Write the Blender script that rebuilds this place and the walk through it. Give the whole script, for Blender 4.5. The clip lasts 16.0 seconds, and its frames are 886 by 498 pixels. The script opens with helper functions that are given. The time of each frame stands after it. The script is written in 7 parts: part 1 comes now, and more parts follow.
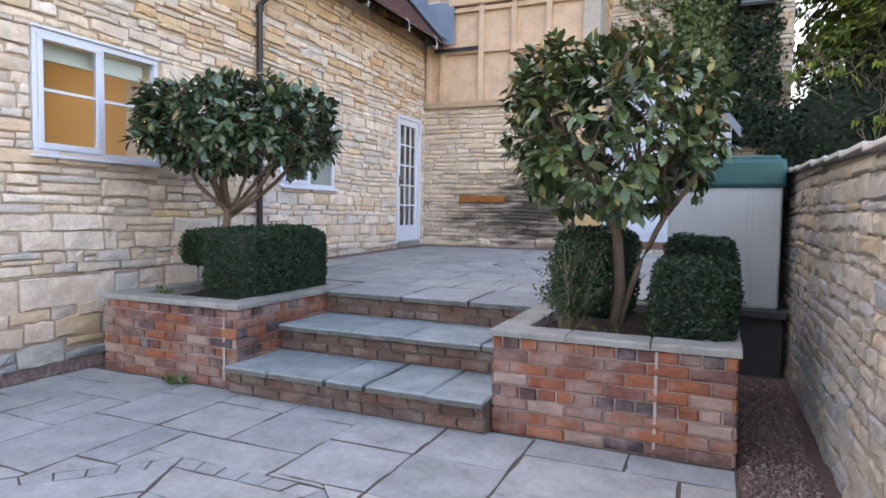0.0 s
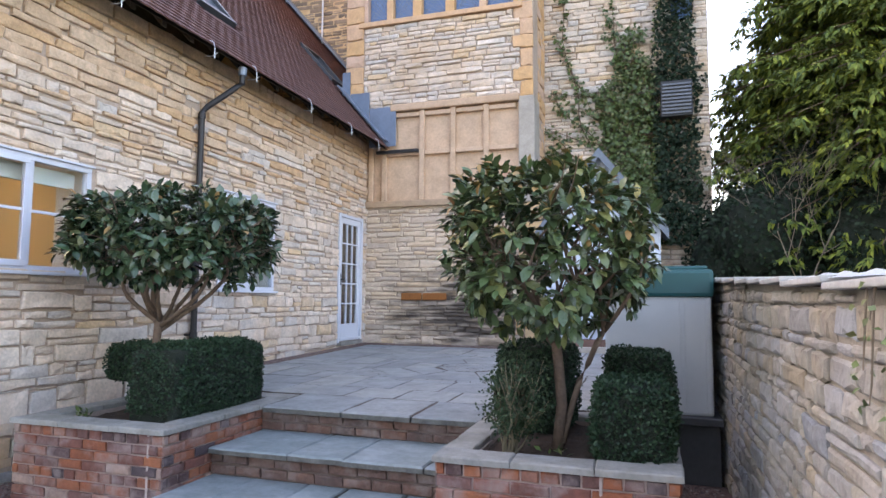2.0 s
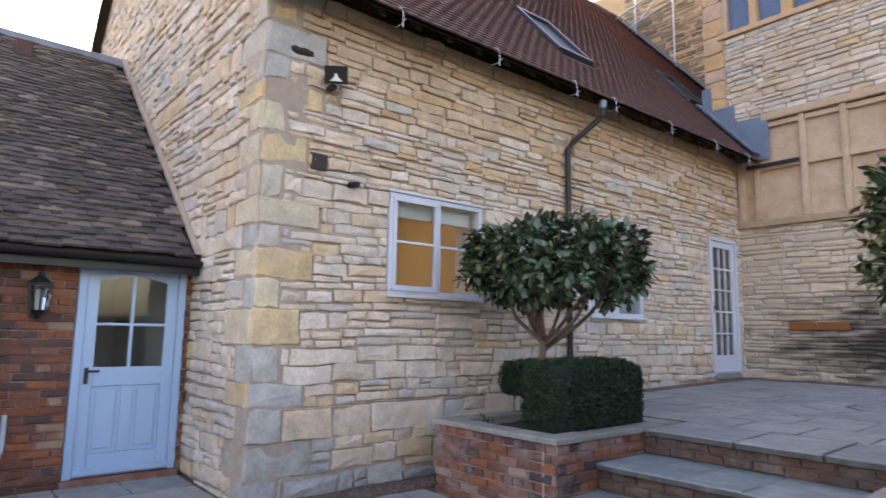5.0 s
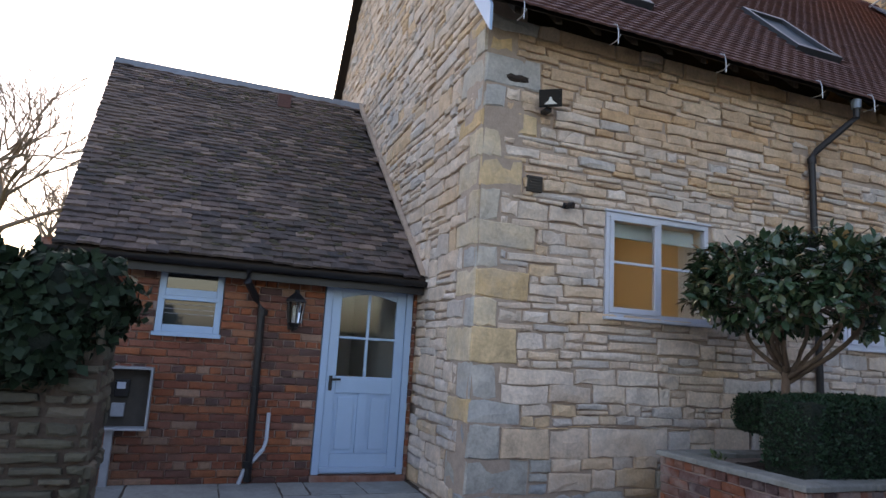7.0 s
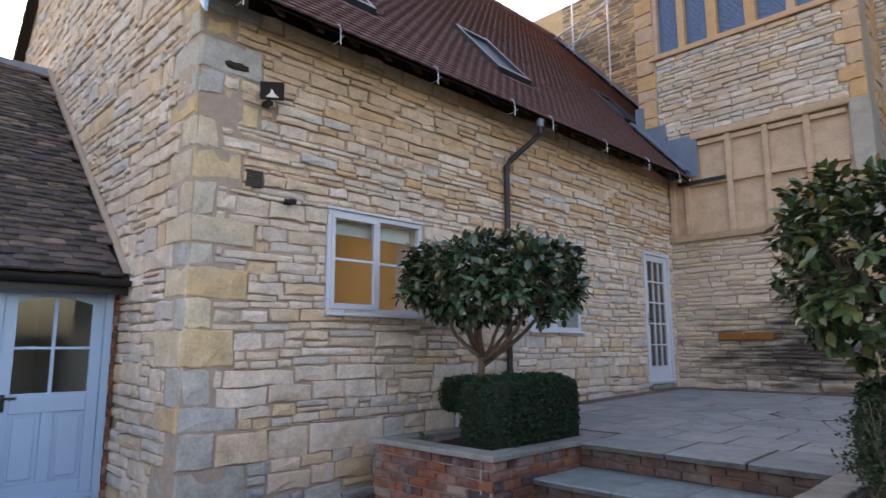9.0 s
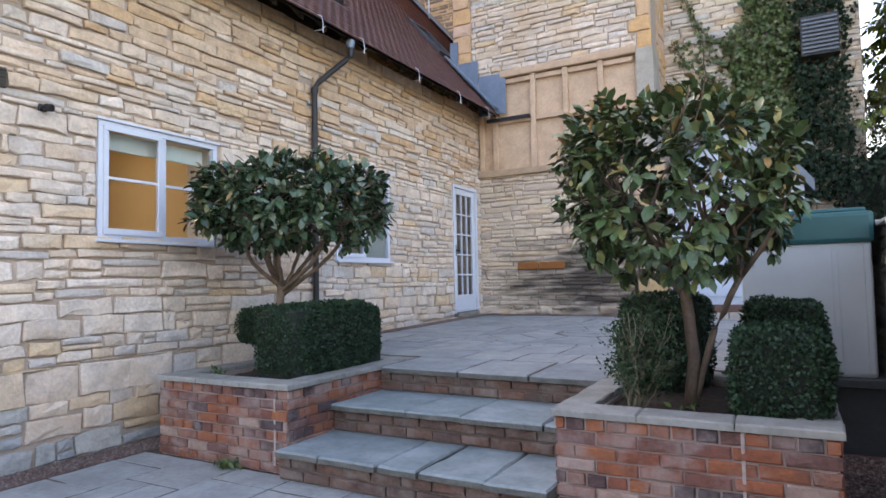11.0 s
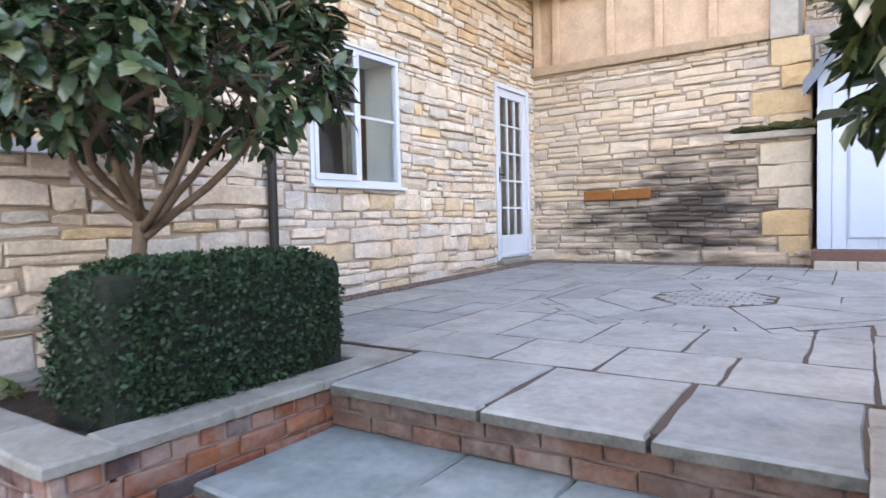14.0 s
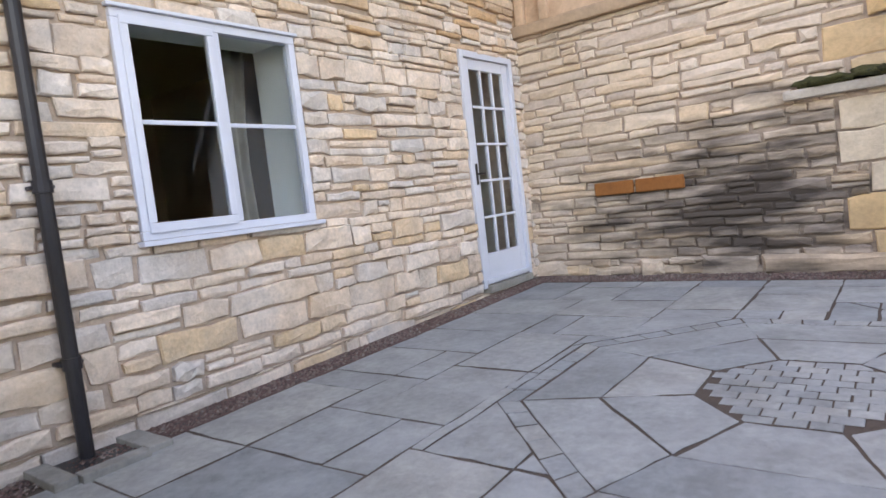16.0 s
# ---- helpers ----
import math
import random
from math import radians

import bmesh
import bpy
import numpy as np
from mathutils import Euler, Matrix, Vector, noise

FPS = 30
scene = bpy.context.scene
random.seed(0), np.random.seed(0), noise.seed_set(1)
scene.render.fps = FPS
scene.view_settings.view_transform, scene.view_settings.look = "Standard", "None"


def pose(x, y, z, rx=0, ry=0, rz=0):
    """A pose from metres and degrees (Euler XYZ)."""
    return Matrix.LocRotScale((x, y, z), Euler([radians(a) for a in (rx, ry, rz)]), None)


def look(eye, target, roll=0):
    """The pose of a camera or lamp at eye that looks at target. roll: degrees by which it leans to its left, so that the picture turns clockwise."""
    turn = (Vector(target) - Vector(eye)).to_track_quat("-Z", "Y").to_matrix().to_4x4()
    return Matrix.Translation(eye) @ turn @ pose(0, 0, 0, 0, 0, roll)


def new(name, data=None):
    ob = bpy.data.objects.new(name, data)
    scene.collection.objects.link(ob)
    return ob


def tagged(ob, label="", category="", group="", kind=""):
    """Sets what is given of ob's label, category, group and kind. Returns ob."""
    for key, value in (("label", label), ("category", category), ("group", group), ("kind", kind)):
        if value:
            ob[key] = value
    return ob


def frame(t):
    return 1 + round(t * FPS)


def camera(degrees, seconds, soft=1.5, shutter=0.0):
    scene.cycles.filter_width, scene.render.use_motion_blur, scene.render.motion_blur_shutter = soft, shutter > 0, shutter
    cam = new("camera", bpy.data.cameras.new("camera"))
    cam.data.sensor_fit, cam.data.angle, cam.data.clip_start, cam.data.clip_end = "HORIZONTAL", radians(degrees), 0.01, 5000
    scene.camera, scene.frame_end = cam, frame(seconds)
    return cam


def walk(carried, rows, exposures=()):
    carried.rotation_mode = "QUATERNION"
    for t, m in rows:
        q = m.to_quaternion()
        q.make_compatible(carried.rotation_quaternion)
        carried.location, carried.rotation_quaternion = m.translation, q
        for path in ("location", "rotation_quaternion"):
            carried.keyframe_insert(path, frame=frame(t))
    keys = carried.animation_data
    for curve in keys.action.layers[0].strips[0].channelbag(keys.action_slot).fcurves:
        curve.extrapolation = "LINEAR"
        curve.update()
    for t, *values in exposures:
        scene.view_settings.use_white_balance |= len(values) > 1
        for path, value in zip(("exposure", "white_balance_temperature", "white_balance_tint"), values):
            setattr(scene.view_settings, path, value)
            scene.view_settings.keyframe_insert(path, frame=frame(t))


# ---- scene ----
cam = camera(70.8, 16.0, soft=1.5, shutter=0.25)
PATH = [
    (0, (0.116, 0.472, 1.331), (-0.675, 2.305, 1.217), 0.9),
    (0.5, (0.127, 0.477, 1.396), (-0.652, 2.319, 1.437), 0.4),
    (1, (0.128, 0.468, 1.446), (-0.556, 2.337, 1.639), 0.9),
    (1.5, (0.128, 0.474, 1.509), (-0.498, 2.362, 1.718), 0.8),
    (2, (0.124, 0.484, 1.545), (-0.499, 2.378, 1.708), 0.4),
    (2.5, (0.137, 0.495, 1.548), (-0.494, 2.388, 1.695), 0.4),
    (3, (0.137, 0.502, 1.492), (-0.543, 2.38, 1.595), 0.2),
    (3.5, (0.123, 0.487, 1.423), (-0.663, 2.324, 1.508), 0.6),
    (4, (0.109, 0.46, 1.399), (-0.857, 2.208, 1.51), 0.1),
    (4.5, (0.062, 0.427, 1.402), (-1.181, 1.983, 1.585), 0.4),
    (5, (0.022, 0.377, 1.4), (-1.503, 1.643, 1.668), 0.9),
    (5.2, (0.028, 0.361, 1.433), (-1.575, 1.526, 1.698), 1.5),
    (7.3, (0.018, 0.335, 1.354), (-1.838, 1.007, 1.681), 3.4),
    (7.5, (0.036, 0.373, 1.366), (-1.791, 1.117, 1.697), 4.1),
    (8, (0.028, 0.375, 1.434), (-1.66, 1.399, 1.755), 2.5),
    (8.5, (0.046, 0.399, 1.446), (-1.497, 1.631, 1.763), 1.0),
    (9, (0.076, 0.418, 1.444), (-1.328, 1.808, 1.753), -0.1),
    (9.5, (0.122, 0.452, 1.434), (-1.114, 1.997, 1.727), -0.7),
    (10, (0.145, 0.478, 1.389), (-0.911, 2.151, 1.678), -1.3),
    (10.2, (0.156, 0.482, 1.374), (-0.861, 2.183, 1.646), -1.5),
    (12.3, (-0.35, 1.54, 1.328), (-1.263, 3.314, 1.198), -0.9),
    (12.5, (-0.461, 1.719, 1.31), (-1.385, 3.488, 1.186), 0.0),
    (13, (-0.695, 2.183, 1.31), (-1.645, 3.94, 1.207), -2.3),
    (13.5, (-0.922, 2.725, 1.296), (-1.99, 4.415, 1.226), -1.7),
    (14, (-1.133, 3.245, 1.312), (-2.249, 4.902, 1.223), -1.3),
    (14.5, (-1.3, 3.872, 1.357), (-2.318, 5.591, 1.266), -2.1),
    (15, (-1.337, 4.443, 1.406), (-2.456, 6.09, 1.22), -3.0),
    (15.2, (-1.408, 4.607, 1.503), (-2.571, 6.215, 1.251), -4.1),
    (15.5, (-1.621, 4.912, 1.527), (-2.808, 6.517, 1.407), -5.1),
    (16, (-1.649, 5.291, 1.703), (-2.864, 6.872, 1.541), -6.6),
]
EXPOSURES = [(0.0, 3.1, 7650, 25), (1.0, 2.98, 7800, 26), (2.0, 3.02, 7300, 25), (3.5, 2.88, 7150, 25), (4.1, 2.86, 7250, 26), (5.0, 2.46, 7550, 27), (7.5, 1.68, 6900, 23), (9.0, 2.06, 7450, 25), (10.2, 2.5, 7050, 23), (12.3, 3.25, 7850, 25), (13.0, 3.36, 7850, 25), (13.6, 3.56, 7850, 25), (14.2, 3.56, 7900, 25), (15.0, 3.55, 8050, 26), (15.5, 3.5, 8150, 26), (16.0, 3.18, 8400, 27)]
walk(cam, [(t, look(eye, target, roll)) for t, eye, target, roll in PATH], EXPOSURES)

# ---- world, sun, lamps ----
SUN_DIR = Vector((-0.90, 0.30, 0.42)).normalized()
world = bpy.data.worlds.new("world")
scene.world = world
world.use_nodes = True
wn = world.node_tree.nodes
sky = wn.new("ShaderNodeTexSky")
sky.sky_type = "NISHITA"
sky.sun_disc = False
sky.sun_elevation = math.asin(SUN_DIR.z)
sky.sun_rotation = math.atan2(SUN_DIR.x, SUN_DIR.y)
sky.dust_density = 3.0
sky.air_density = 1.2
wn["Background"].inputs["Strength"].default_value = 0.15
world.node_tree.links.new(sky.outputs["Color"], wn["Background"].inputs["Color"])
sun_data = bpy.data.lights.new("sun", "SUN")
sun_data.energy = 2.0
sun_data.angle = radians(0.6)
sun_data.color = (1.0, 0.9, 0.75)
sun_lamp = new("sun", sun_data)
sun_lamp.matrix_world = look((-20, 10, 25), Vector((-20, 10, 25)) - SUN_DIR)


# ---- materials ----
def surface(name, palette, rough=0.85, grain=40.0, patch=1.3, bump=0.35, stain=0.35, grain_amount=0.25, metal=0.0, spec=0.4, bump_dist=0.01, stain_tint=(0.35, 0.33, 0.28), stain_color=None, second=None, stepped=False):
    """A weathered surface: one tone of the palette for each piece, grain and stains over it."""
    m = bpy.data.materials.new(name)
    m.use_nodes = True
    nt = m.node_tree
    n, l = nt.nodes, nt.links
    b = n["Principled BSDF"]
    b.inputs["Roughness"].default_value = rough
    b.inputs["Metallic"].default_value = metal
    b.inputs["Specular IOR Level"].default_value = spec
    geo, info = n.new("ShaderNodeNewGeometry"), n.new("ShaderNodeObjectInfo")
    add, fr = n.new("ShaderNodeMath"), n.new("ShaderNodeMath")
    add.operation, fr.operation = "ADD", "FRACT"
    l.new(info.outputs["Random"], add.inputs[0])
    l.new(geo.outputs["Random Per Island"], add.inputs[1])
    l.new(add.outputs[0], fr.inputs[0])
    ramp = n.new("ShaderNodeValToRGB")
    el = ramp.color_ramp.elements
    while len(el) < len(palette):
        el.new(0.5)
    for i, c in enumerate(palette):
        el[i].position = i / max(1, len(palette) - 1)
        el[i].color = (*c, 1)
    if stepped:
        ramp.color_ramp.interpolation = "CONSTANT"
        for i, e in enumerate(el):
            e.position = i / len(palette)
    l.new(fr.outputs[0], ramp.inputs[0])
    g = n.new("ShaderNodeTexNoise")
    g.inputs["Scale"].default_value, g.inputs["Detail"].default_value, g.inputs["Roughness"].default_value = grain, 5, 0.65
    p = n.new("ShaderNodeTexNoise")
    p.inputs["Scale"].default_value, p.inputs["Detail"].default_value, p.inputs["Roughness"].default_value = patch, 6, 0.6
    mid = n.new("ShaderNodeTexNoise")
    mid.inputs["Scale"].default_value, mid.inputs["Detail"].default_value = grain * 0.22, 4
    for t in (g, p, mid):
        l.new(geo.outputs["Position"], t.inputs["Vector"])
    gm = n.new("ShaderNodeMapRange")
    gm.inputs["From Min"].default_value, gm.inputs["From Max"].default_value = 0.3, 0.7
    gm.inputs["To Min"].default_value, gm.inputs["To Max"].default_value = 1 - grain_amount, 1 + grain_amount * 0.6
    half = n.new("ShaderNodeMath")
    half.operation = "MULTIPLY_ADD"
    half.inputs[1].default_value, half.inputs[2].default_value = 0.5, 0.0
    sm = n.new("ShaderNodeMath")
    sm.operation = "ADD"
    l.new(g.outputs["Fac"], sm.inputs[0])
    l.new(mid.outputs["Fac"], sm.inputs[1])
    l.new(sm.outputs[0], half.inputs[0])
    l.new(half.outputs[0], gm.inputs["Value"])
    mul = n.new("ShaderNodeMix")
    mul.data_type, mul.blend_type = "RGBA", "MULTIPLY"
    mul.inputs["Factor"].default_value = 1
    l.new(ramp.outputs["Color"], mul.inputs[6])
    l.new(gm.outputs["Result"], mul.inputs[7])
    st = n.new("ShaderNodeMapRange")
    st.inputs["From Min"].default_value, st.inputs["From Max"].default_value = 0.52, 0.75
    st.inputs["To Min"].default_value, st.inputs["To Max"].default_value = 0.0, stain
    l.new(p.outputs["Fac"], st.inputs["Value"])
    mx = n.new("ShaderNodeMix")
    mx.data_type, mx.blend_type = "RGBA", "MIX"
    l.new(st.outputs["Result"], mx.inputs["Factor"])
    l.new(mul.outputs[2], mx.inputs[6])
    mx.inputs[7].default_value = (*stain_color, 1) if stain_color else (*[c * s for c, s in zip(palette[0], (stain_tint[0] * 1.6, stain_tint[1] * 1.6, stain_tint[2] * 1.6))], 1)
    last = mx.outputs[2]
    if second:
        shift = n.new("ShaderNodeVectorMath")
        shift.operation = "ADD"
        shift.inputs[1].default_value = (17.3, 5.1, 9.7)
        l.new(geo.outputs["Position"], shift.inputs[0])
        big = n.new("ShaderNodeTexNoise")
        big.inputs["Scale"].default_value, big.inputs["Detail"].default_value, big.inputs["Roughness"].default_value = second[1], 7, 0.65
        l.new(shift.outputs[0], big.inputs["Vector"])
        s2 = n.new("ShaderNodeMapRange")
        s2.inputs["From Min"].default_value, s2.inputs["From Max"].default_value = 0.48, 0.68
        s2.inputs["To Min"].default_value, s2.inputs["To Max"].default_value = 0.0, second[2]
        l.new(big.outputs["Fac"], s2.inputs["Value"])
        m2 = n.new("ShaderNodeMix")
        m2.data_type, m2.blend_type = "RGBA", "MIX"
        l.new(s2.outputs["Result"], m2.inputs["Factor"])
        l.new(last, m2.inputs[6])
        m2.inputs[7].default_value = (*second[0], 1)
        last = m2.outputs[2]
    l.new(last, b.inputs["Base Color"])
    rm = n.new("ShaderNodeMapRange")
    rm.inputs["To Min"].default_value, rm.inputs["To Max"].default_value = max(0.03, rough - 0.12), min(1, rough + 0.1)
    l.new(mid.outputs["Fac"], rm.inputs["Value"])
    l.new(rm.outputs["Result"], b.inputs["Roughness"])
    if bump:
        bp = n.new("ShaderNodeBump")
        bp.inputs["Strength"].default_value, bp.inputs["Distance"].default_value = bump, bump_dist
        l.new(sm.outputs[0], bp.inputs["Height"])
        l.new(bp.outputs["Normal"], b.inputs["Normal"])
    return m


def glass(name, tint=(0.9, 0.95, 0.95)):
    m = bpy.data.materials.new(name)
    m.use_nodes = True
    b = m.node_tree.nodes["Principled BSDF"]
    b.inputs["Base Color"].default_value = (*tint, 1)
    b.inputs["Roughness"].default_value = 0.02
    b.inputs["Transmission Weight"].default_value = 1.0
    b.inputs["IOR"].default_value = 1.45
    return m


def leafy(name, palette, rough=0.35, gloss=0.4):
    """Leaf material: a tone for each leaf, gloss, some light through it."""
    m = surface(name, palette, rough=rough, grain=60, patch=2.0, bump=0.15, stain=0.0, grain_amount=0.25, spec=gloss, bump_dist=0.003)
    return m


STONE = surface("wall_stone", [(0.68, 0.525, 0.405), (0.73, 0.58, 0.46), (0.60, 0.515, 0.45), (0.69, 0.51, 0.36), (0.75, 0.61, 0.50), (0.64, 0.495, 0.385), (0.77, 0.645, 0.545), (0.59, 0.525, 0.475), (0.68, 0.485, 0.31), (0.70, 0.56, 0.45), (0.63, 0.55, 0.485), (0.76, 0.605, 0.485), (0.66, 0.535, 0.43), (0.72, 0.57, 0.45), (0.74, 0.595, 0.48)], rough=0.92, grain=35, patch=0.9, bump=0.9, stain=0.6, stain_color=(0.56, 0.36, 0.20), grain_amount=0.38, second=((0.40, 0.39, 0.385), 1.3, 0.44), stepped=True)
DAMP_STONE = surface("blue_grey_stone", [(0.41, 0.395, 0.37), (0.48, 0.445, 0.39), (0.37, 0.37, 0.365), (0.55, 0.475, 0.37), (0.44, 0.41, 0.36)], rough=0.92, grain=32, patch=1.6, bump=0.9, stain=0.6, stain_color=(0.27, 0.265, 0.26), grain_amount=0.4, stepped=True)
QUOIN = surface("quoin_stone", [(0.66, 0.48, 0.28), (0.52, 0.475, 0.42), (0.69, 0.55, 0.38), (0.49, 0.46, 0.42), (0.65, 0.45, 0.24), (0.62, 0.50, 0.36), (0.55, 0.48, 0.39)], rough=0.9, grain=30, patch=1.2, bump=0.8, stain=0.55, stain_color=(0.54, 0.36, 0.16), grain_amount=0.36, second=((0.38, 0.385, 0.395), 1.3, 0.45), stepped=True)
RUSTY_STONE = surface("iron_stained_stone", [(0.63, 0.44, 0.295), (0.68, 0.495, 0.35), (0.60, 0.42, 0.285), (0.71, 0.535, 0.40), (0.62, 0.40, 0.235)], rough=0.92, grain=35, patch=1.1, bump=0.9, stain=0.55, stain_color=(0.46, 0.28, 0.14), grain_amount=0.38, stepped=True)
MORTAR = surface("mortar", [(0.41, 0.312, 0.245), (0.475, 0.365, 0.29)], rough=0.95, grain=60, bump=0.5, stain=0.5)
OCHRE = surface("ochre_stone", [(0.618, 0.353, 0.149), (0.638, 0.391, 0.216), (0.580, 0.391, 0.297)], rough=0.85, grain=25, patch=1.5, bump=0.3, stain=0.2)
PANEL_STONE = surface("panel_stone", [(0.57, 0.385, 0.26), (0.62, 0.43, 0.30)], rough=0.85, grain=25, patch=1.4, bump=0.25, stain=0.45)
GREY_STONE = surface("grey_stone", [(0.40, 0.355, 0.305), (0.45, 0.39, 0.33)], rough=0.9, grain=30, bump=0.4, stain=0.4)
BRICK = surface("red_brick", [(0.24, 0.080, 0.048), (0.19, 0.072, 0.052), (0.30, 0.100, 0.050), (0.10, 0.055, 0.052), (0.26, 0.115, 0.078), (0.075, 0.052, 0.055), (0.36, 0.235, 0.185), (0.27, 0.086, 0.042), (0.17, 0.080, 0.066), (0.33, 0.115, 0.055)], rough=0.92, grain=45, patch=3.2, bump=0.8, stain=0.7, stain_color=(0.13, 0.08, 0.07), grain_amount=0.45, second=((0.33, 0.25, 0.225), 3.6, 0.85), stepped=True)
HOUSE_BRICK = surface("orange_brick", [(0.27, 0.085, 0.040), (0.22, 0.072, 0.042), (0.33, 0.110, 0.048), (0.17, 0.065, 0.046), (0.30, 0.125, 0.068), (0.11, 0.058, 0.050), (0.36, 0.215, 0.15), (0.29, 0.092, 0.042), (0.25, 0.095, 0.060), (0.20, 0.080, 0.055)], rough=0.92, grain=40, patch=1.4, bump=0.8, stain=0.75, stain_color=(0.10, 0.065, 0.055), grain_amount=0.45, stepped=True)
RISER_BRICK = surface("muddy_brick", [(0.15, 0.082, 0.060), (0.125, 0.074, 0.060), (0.18, 0.092, 0.064), (0.105, 0.068, 0.058), (0.20, 0.095, 0.060)], rough=0.95, grain=40, patch=3.5, bump=0.8, stain=0.8, stain_color=(0.085, 0.066, 0.056), grain_amount=0.5, second=((0.23, 0.18, 0.155), 4.0, 0.8))
MUD_MORTAR = surface("muddy_mortar", [(0.16, 0.115, 0.093), (0.19, 0.138, 0.112)], rough=0.95, grain=60, bump=0.5, stain=0.5)
SLAB_EDGE = surface("dirty_slab_edge", [(0.12, 0.115, 0.10), (0.16, 0.152, 0.135)], rough=0.95, grain=40, patch=8, bump=0.8, stain=0.7, stain_color=(0.06, 0.057, 0.048), grain_amount=0.5)
BRICK_MORTAR = surface("brick_mortar", [(0.356, 0.259, 0.229), (0.428, 0.321, 0.281)], rough=0.95, grain=70, bump=0.4)
FLAG = surface("flagstone", [(0.255, 0.264, 0.260), (0.305, 0.308, 0.295), (0.228, 0.240, 0.240), (0.335, 0.326, 0.300), (0.270, 0.282, 0.282), (0.295, 0.287, 0.264)], rough=0.78, grain=22, patch=2.0, bump=0.7, stain=0.65, stain_color=(0.165, 0.165, 0.158), grain_amount=0.38, second=((0.35, 0.352, 0.352), 3.2, 0.45))
TREAD = surface("step_slab", [(0.200, 0.236, 0.238), (0.220, 0.250, 0.246), (0.184, 0.216, 0.224)], rough=0.75, grain=22, patch=2.8, bump=0.4, stain=0.6, stain_color=(0.18, 0.20, 0.185), grain_amount=0.34, second=((0.38, 0.40, 0.41), 3.5, 0.4))
COPING = surface("coping_stone", [(0.255, 0.242, 0.216), (0.285, 0.266, 0.234), (0.23, 0.222, 0.202)], rough=0.85, grain=30, patch=3, bump=0.5, stain=0.6, stain_color=(0.15, 0.145, 0.12), grain_amount=0.36, second=((0.38, 0.37, 0.35), 4.0, 0.4))
JOINT = surface("joint_dirt", [(0.075, 0.06, 0.05), (0.10, 0.07, 0.052)], rough=1.0, grain=80, bump=0.6, bump_dist=0.02)
GRAVEL = surface("red_gravel", [(0.13, 0.075, 0.062), (0.17, 0.10, 0.085)], rough=1.0, grain=140, bump=0.9, stain=0.5, grain_amount=0.6, bump_dist=0.02)
SOIL = surface("soil", [(0.06, 0.04, 0.03), (0.08, 0.05, 0.035)], rough=1.0, grain=60, bump=0.9, grain_amount=0.5, bump_dist=0.03)
TILE = surface("clay_tile", [(0.117, 0.055, 0.050), (0.140, 0.067, 0.059), (0.101, 0.050, 0.050), (0.156, 0.080, 0.068)], rough=0.85, grain=40, patch=1.0, bump=0.3, stain=0.3)
OLD_TILE = surface("old_tile", [(0.080, 0.062, 0.060), (0.055, 0.048, 0.050), (0.13, 0.090, 0.078), (0.046, 0.043, 0.047), (0.24, 0.175, 0.145), (0.068, 0.056, 0.056), (0.12, 0.088, 0.078)], rough=0.95, grain=30, patch=1.1, bump=0.9, stain=0.8, stain_color=(0.042, 0.040, 0.026), grain_amount=0.5, second=((0.20, 0.14, 0.115), 0.55, 0.5))
PAINT = surface("blue_grey_paint", [(0.56, 0.58, 0.65), (0.59, 0.61, 0.67)], rough=0.45, grain=15, bump=0.05, stain=0.08, grain_amount=0.04)
DOOR_PAINT = surface("pale_blue_paint", [(0.333, 0.466, 0.641), (0.349, 0.483, 0.649)], rough=0.4, grain=12, bump=0.04, stain=0.08, grain_amount=0.04)
WHITE_PAINT = surface("white_paint", [(0.45, 0.50, 0.58), (0.48, 0.53, 0.60)], rough=0.5, grain=15, bump=0.08, stain=0.1, grain_amount=0.05)
BLACK_METAL = surface("black_metal", [(0.010, 0.010, 0.012), (0.015, 0.014, 0.016)], rough=0.42, grain=30, bump=0.08, stain=0.2, grain_amount=0.2)
LEAD = surface("lead_sheet", [(0.15, 0.19, 0.26), (0.21, 0.25, 0.31)], rough=0.4, grain=10, patch=3, bump=0.15, stain=0.4, metal=0.2)
STEEL = surface("galvanised_steel", [(0.55, 0.56, 0.58), (0.6, 0.6, 0.62)], rough=0.4, grain=40, bump=0.05, metal=0.7)
# dark timber, taken nearly black to include the shadow under the eaves
DARK_WOOD = surface("dark_timber", [(0.028, 0.020, 0.016), (0.040, 0.028, 0.021), (0.052, 0.035, 0.026)], rough=0.9, grain=30, bump=0.3)
TANK = surface("cream_plastic", [(0.43, 0.44, 0.43), (0.46, 0.465, 0.455)], rough=0.55, grain=8, patch=1.2, bump=0.04, stain=0.2, grain_amount=0.06)
TANK_LID = surface("green_plastic", [(0.008, 0.066, 0.070), (0.010, 0.078, 0.080)], rough=0.45, grain=10, bump=0.04, stain=0.15, grain_amount=0.08)
SLATE = surface("slate", [(0.16, 0.18, 0.21), (0.19, 0.21, 0.24), (0.14, 0.16, 0.18)], rough=0.6, grain=20, bump=0.2)
PLASTER = surface("warm_plaster", [(0.72, 0.62, 0.44), (0.74, 0.64, 0.46)], rough=0.8, grain=10, bump=0.03, stain=0.05, grain_amount=0.04)
WHITE_WALL = surface("white_plaster", [(0.72, 0.72, 0.68), (0.74, 0.74, 0.70)], rough=0.8, grain=10, bump=0.03, stain=0.05, grain_amount=0.04)
REVEAL = surface("white_reveal", [(0.84, 0.84, 0.82), (0.86, 0.86, 0.84)], rough=0.8, grain=10, bump=0.03, stain=0.03, grain_amount=0.03)
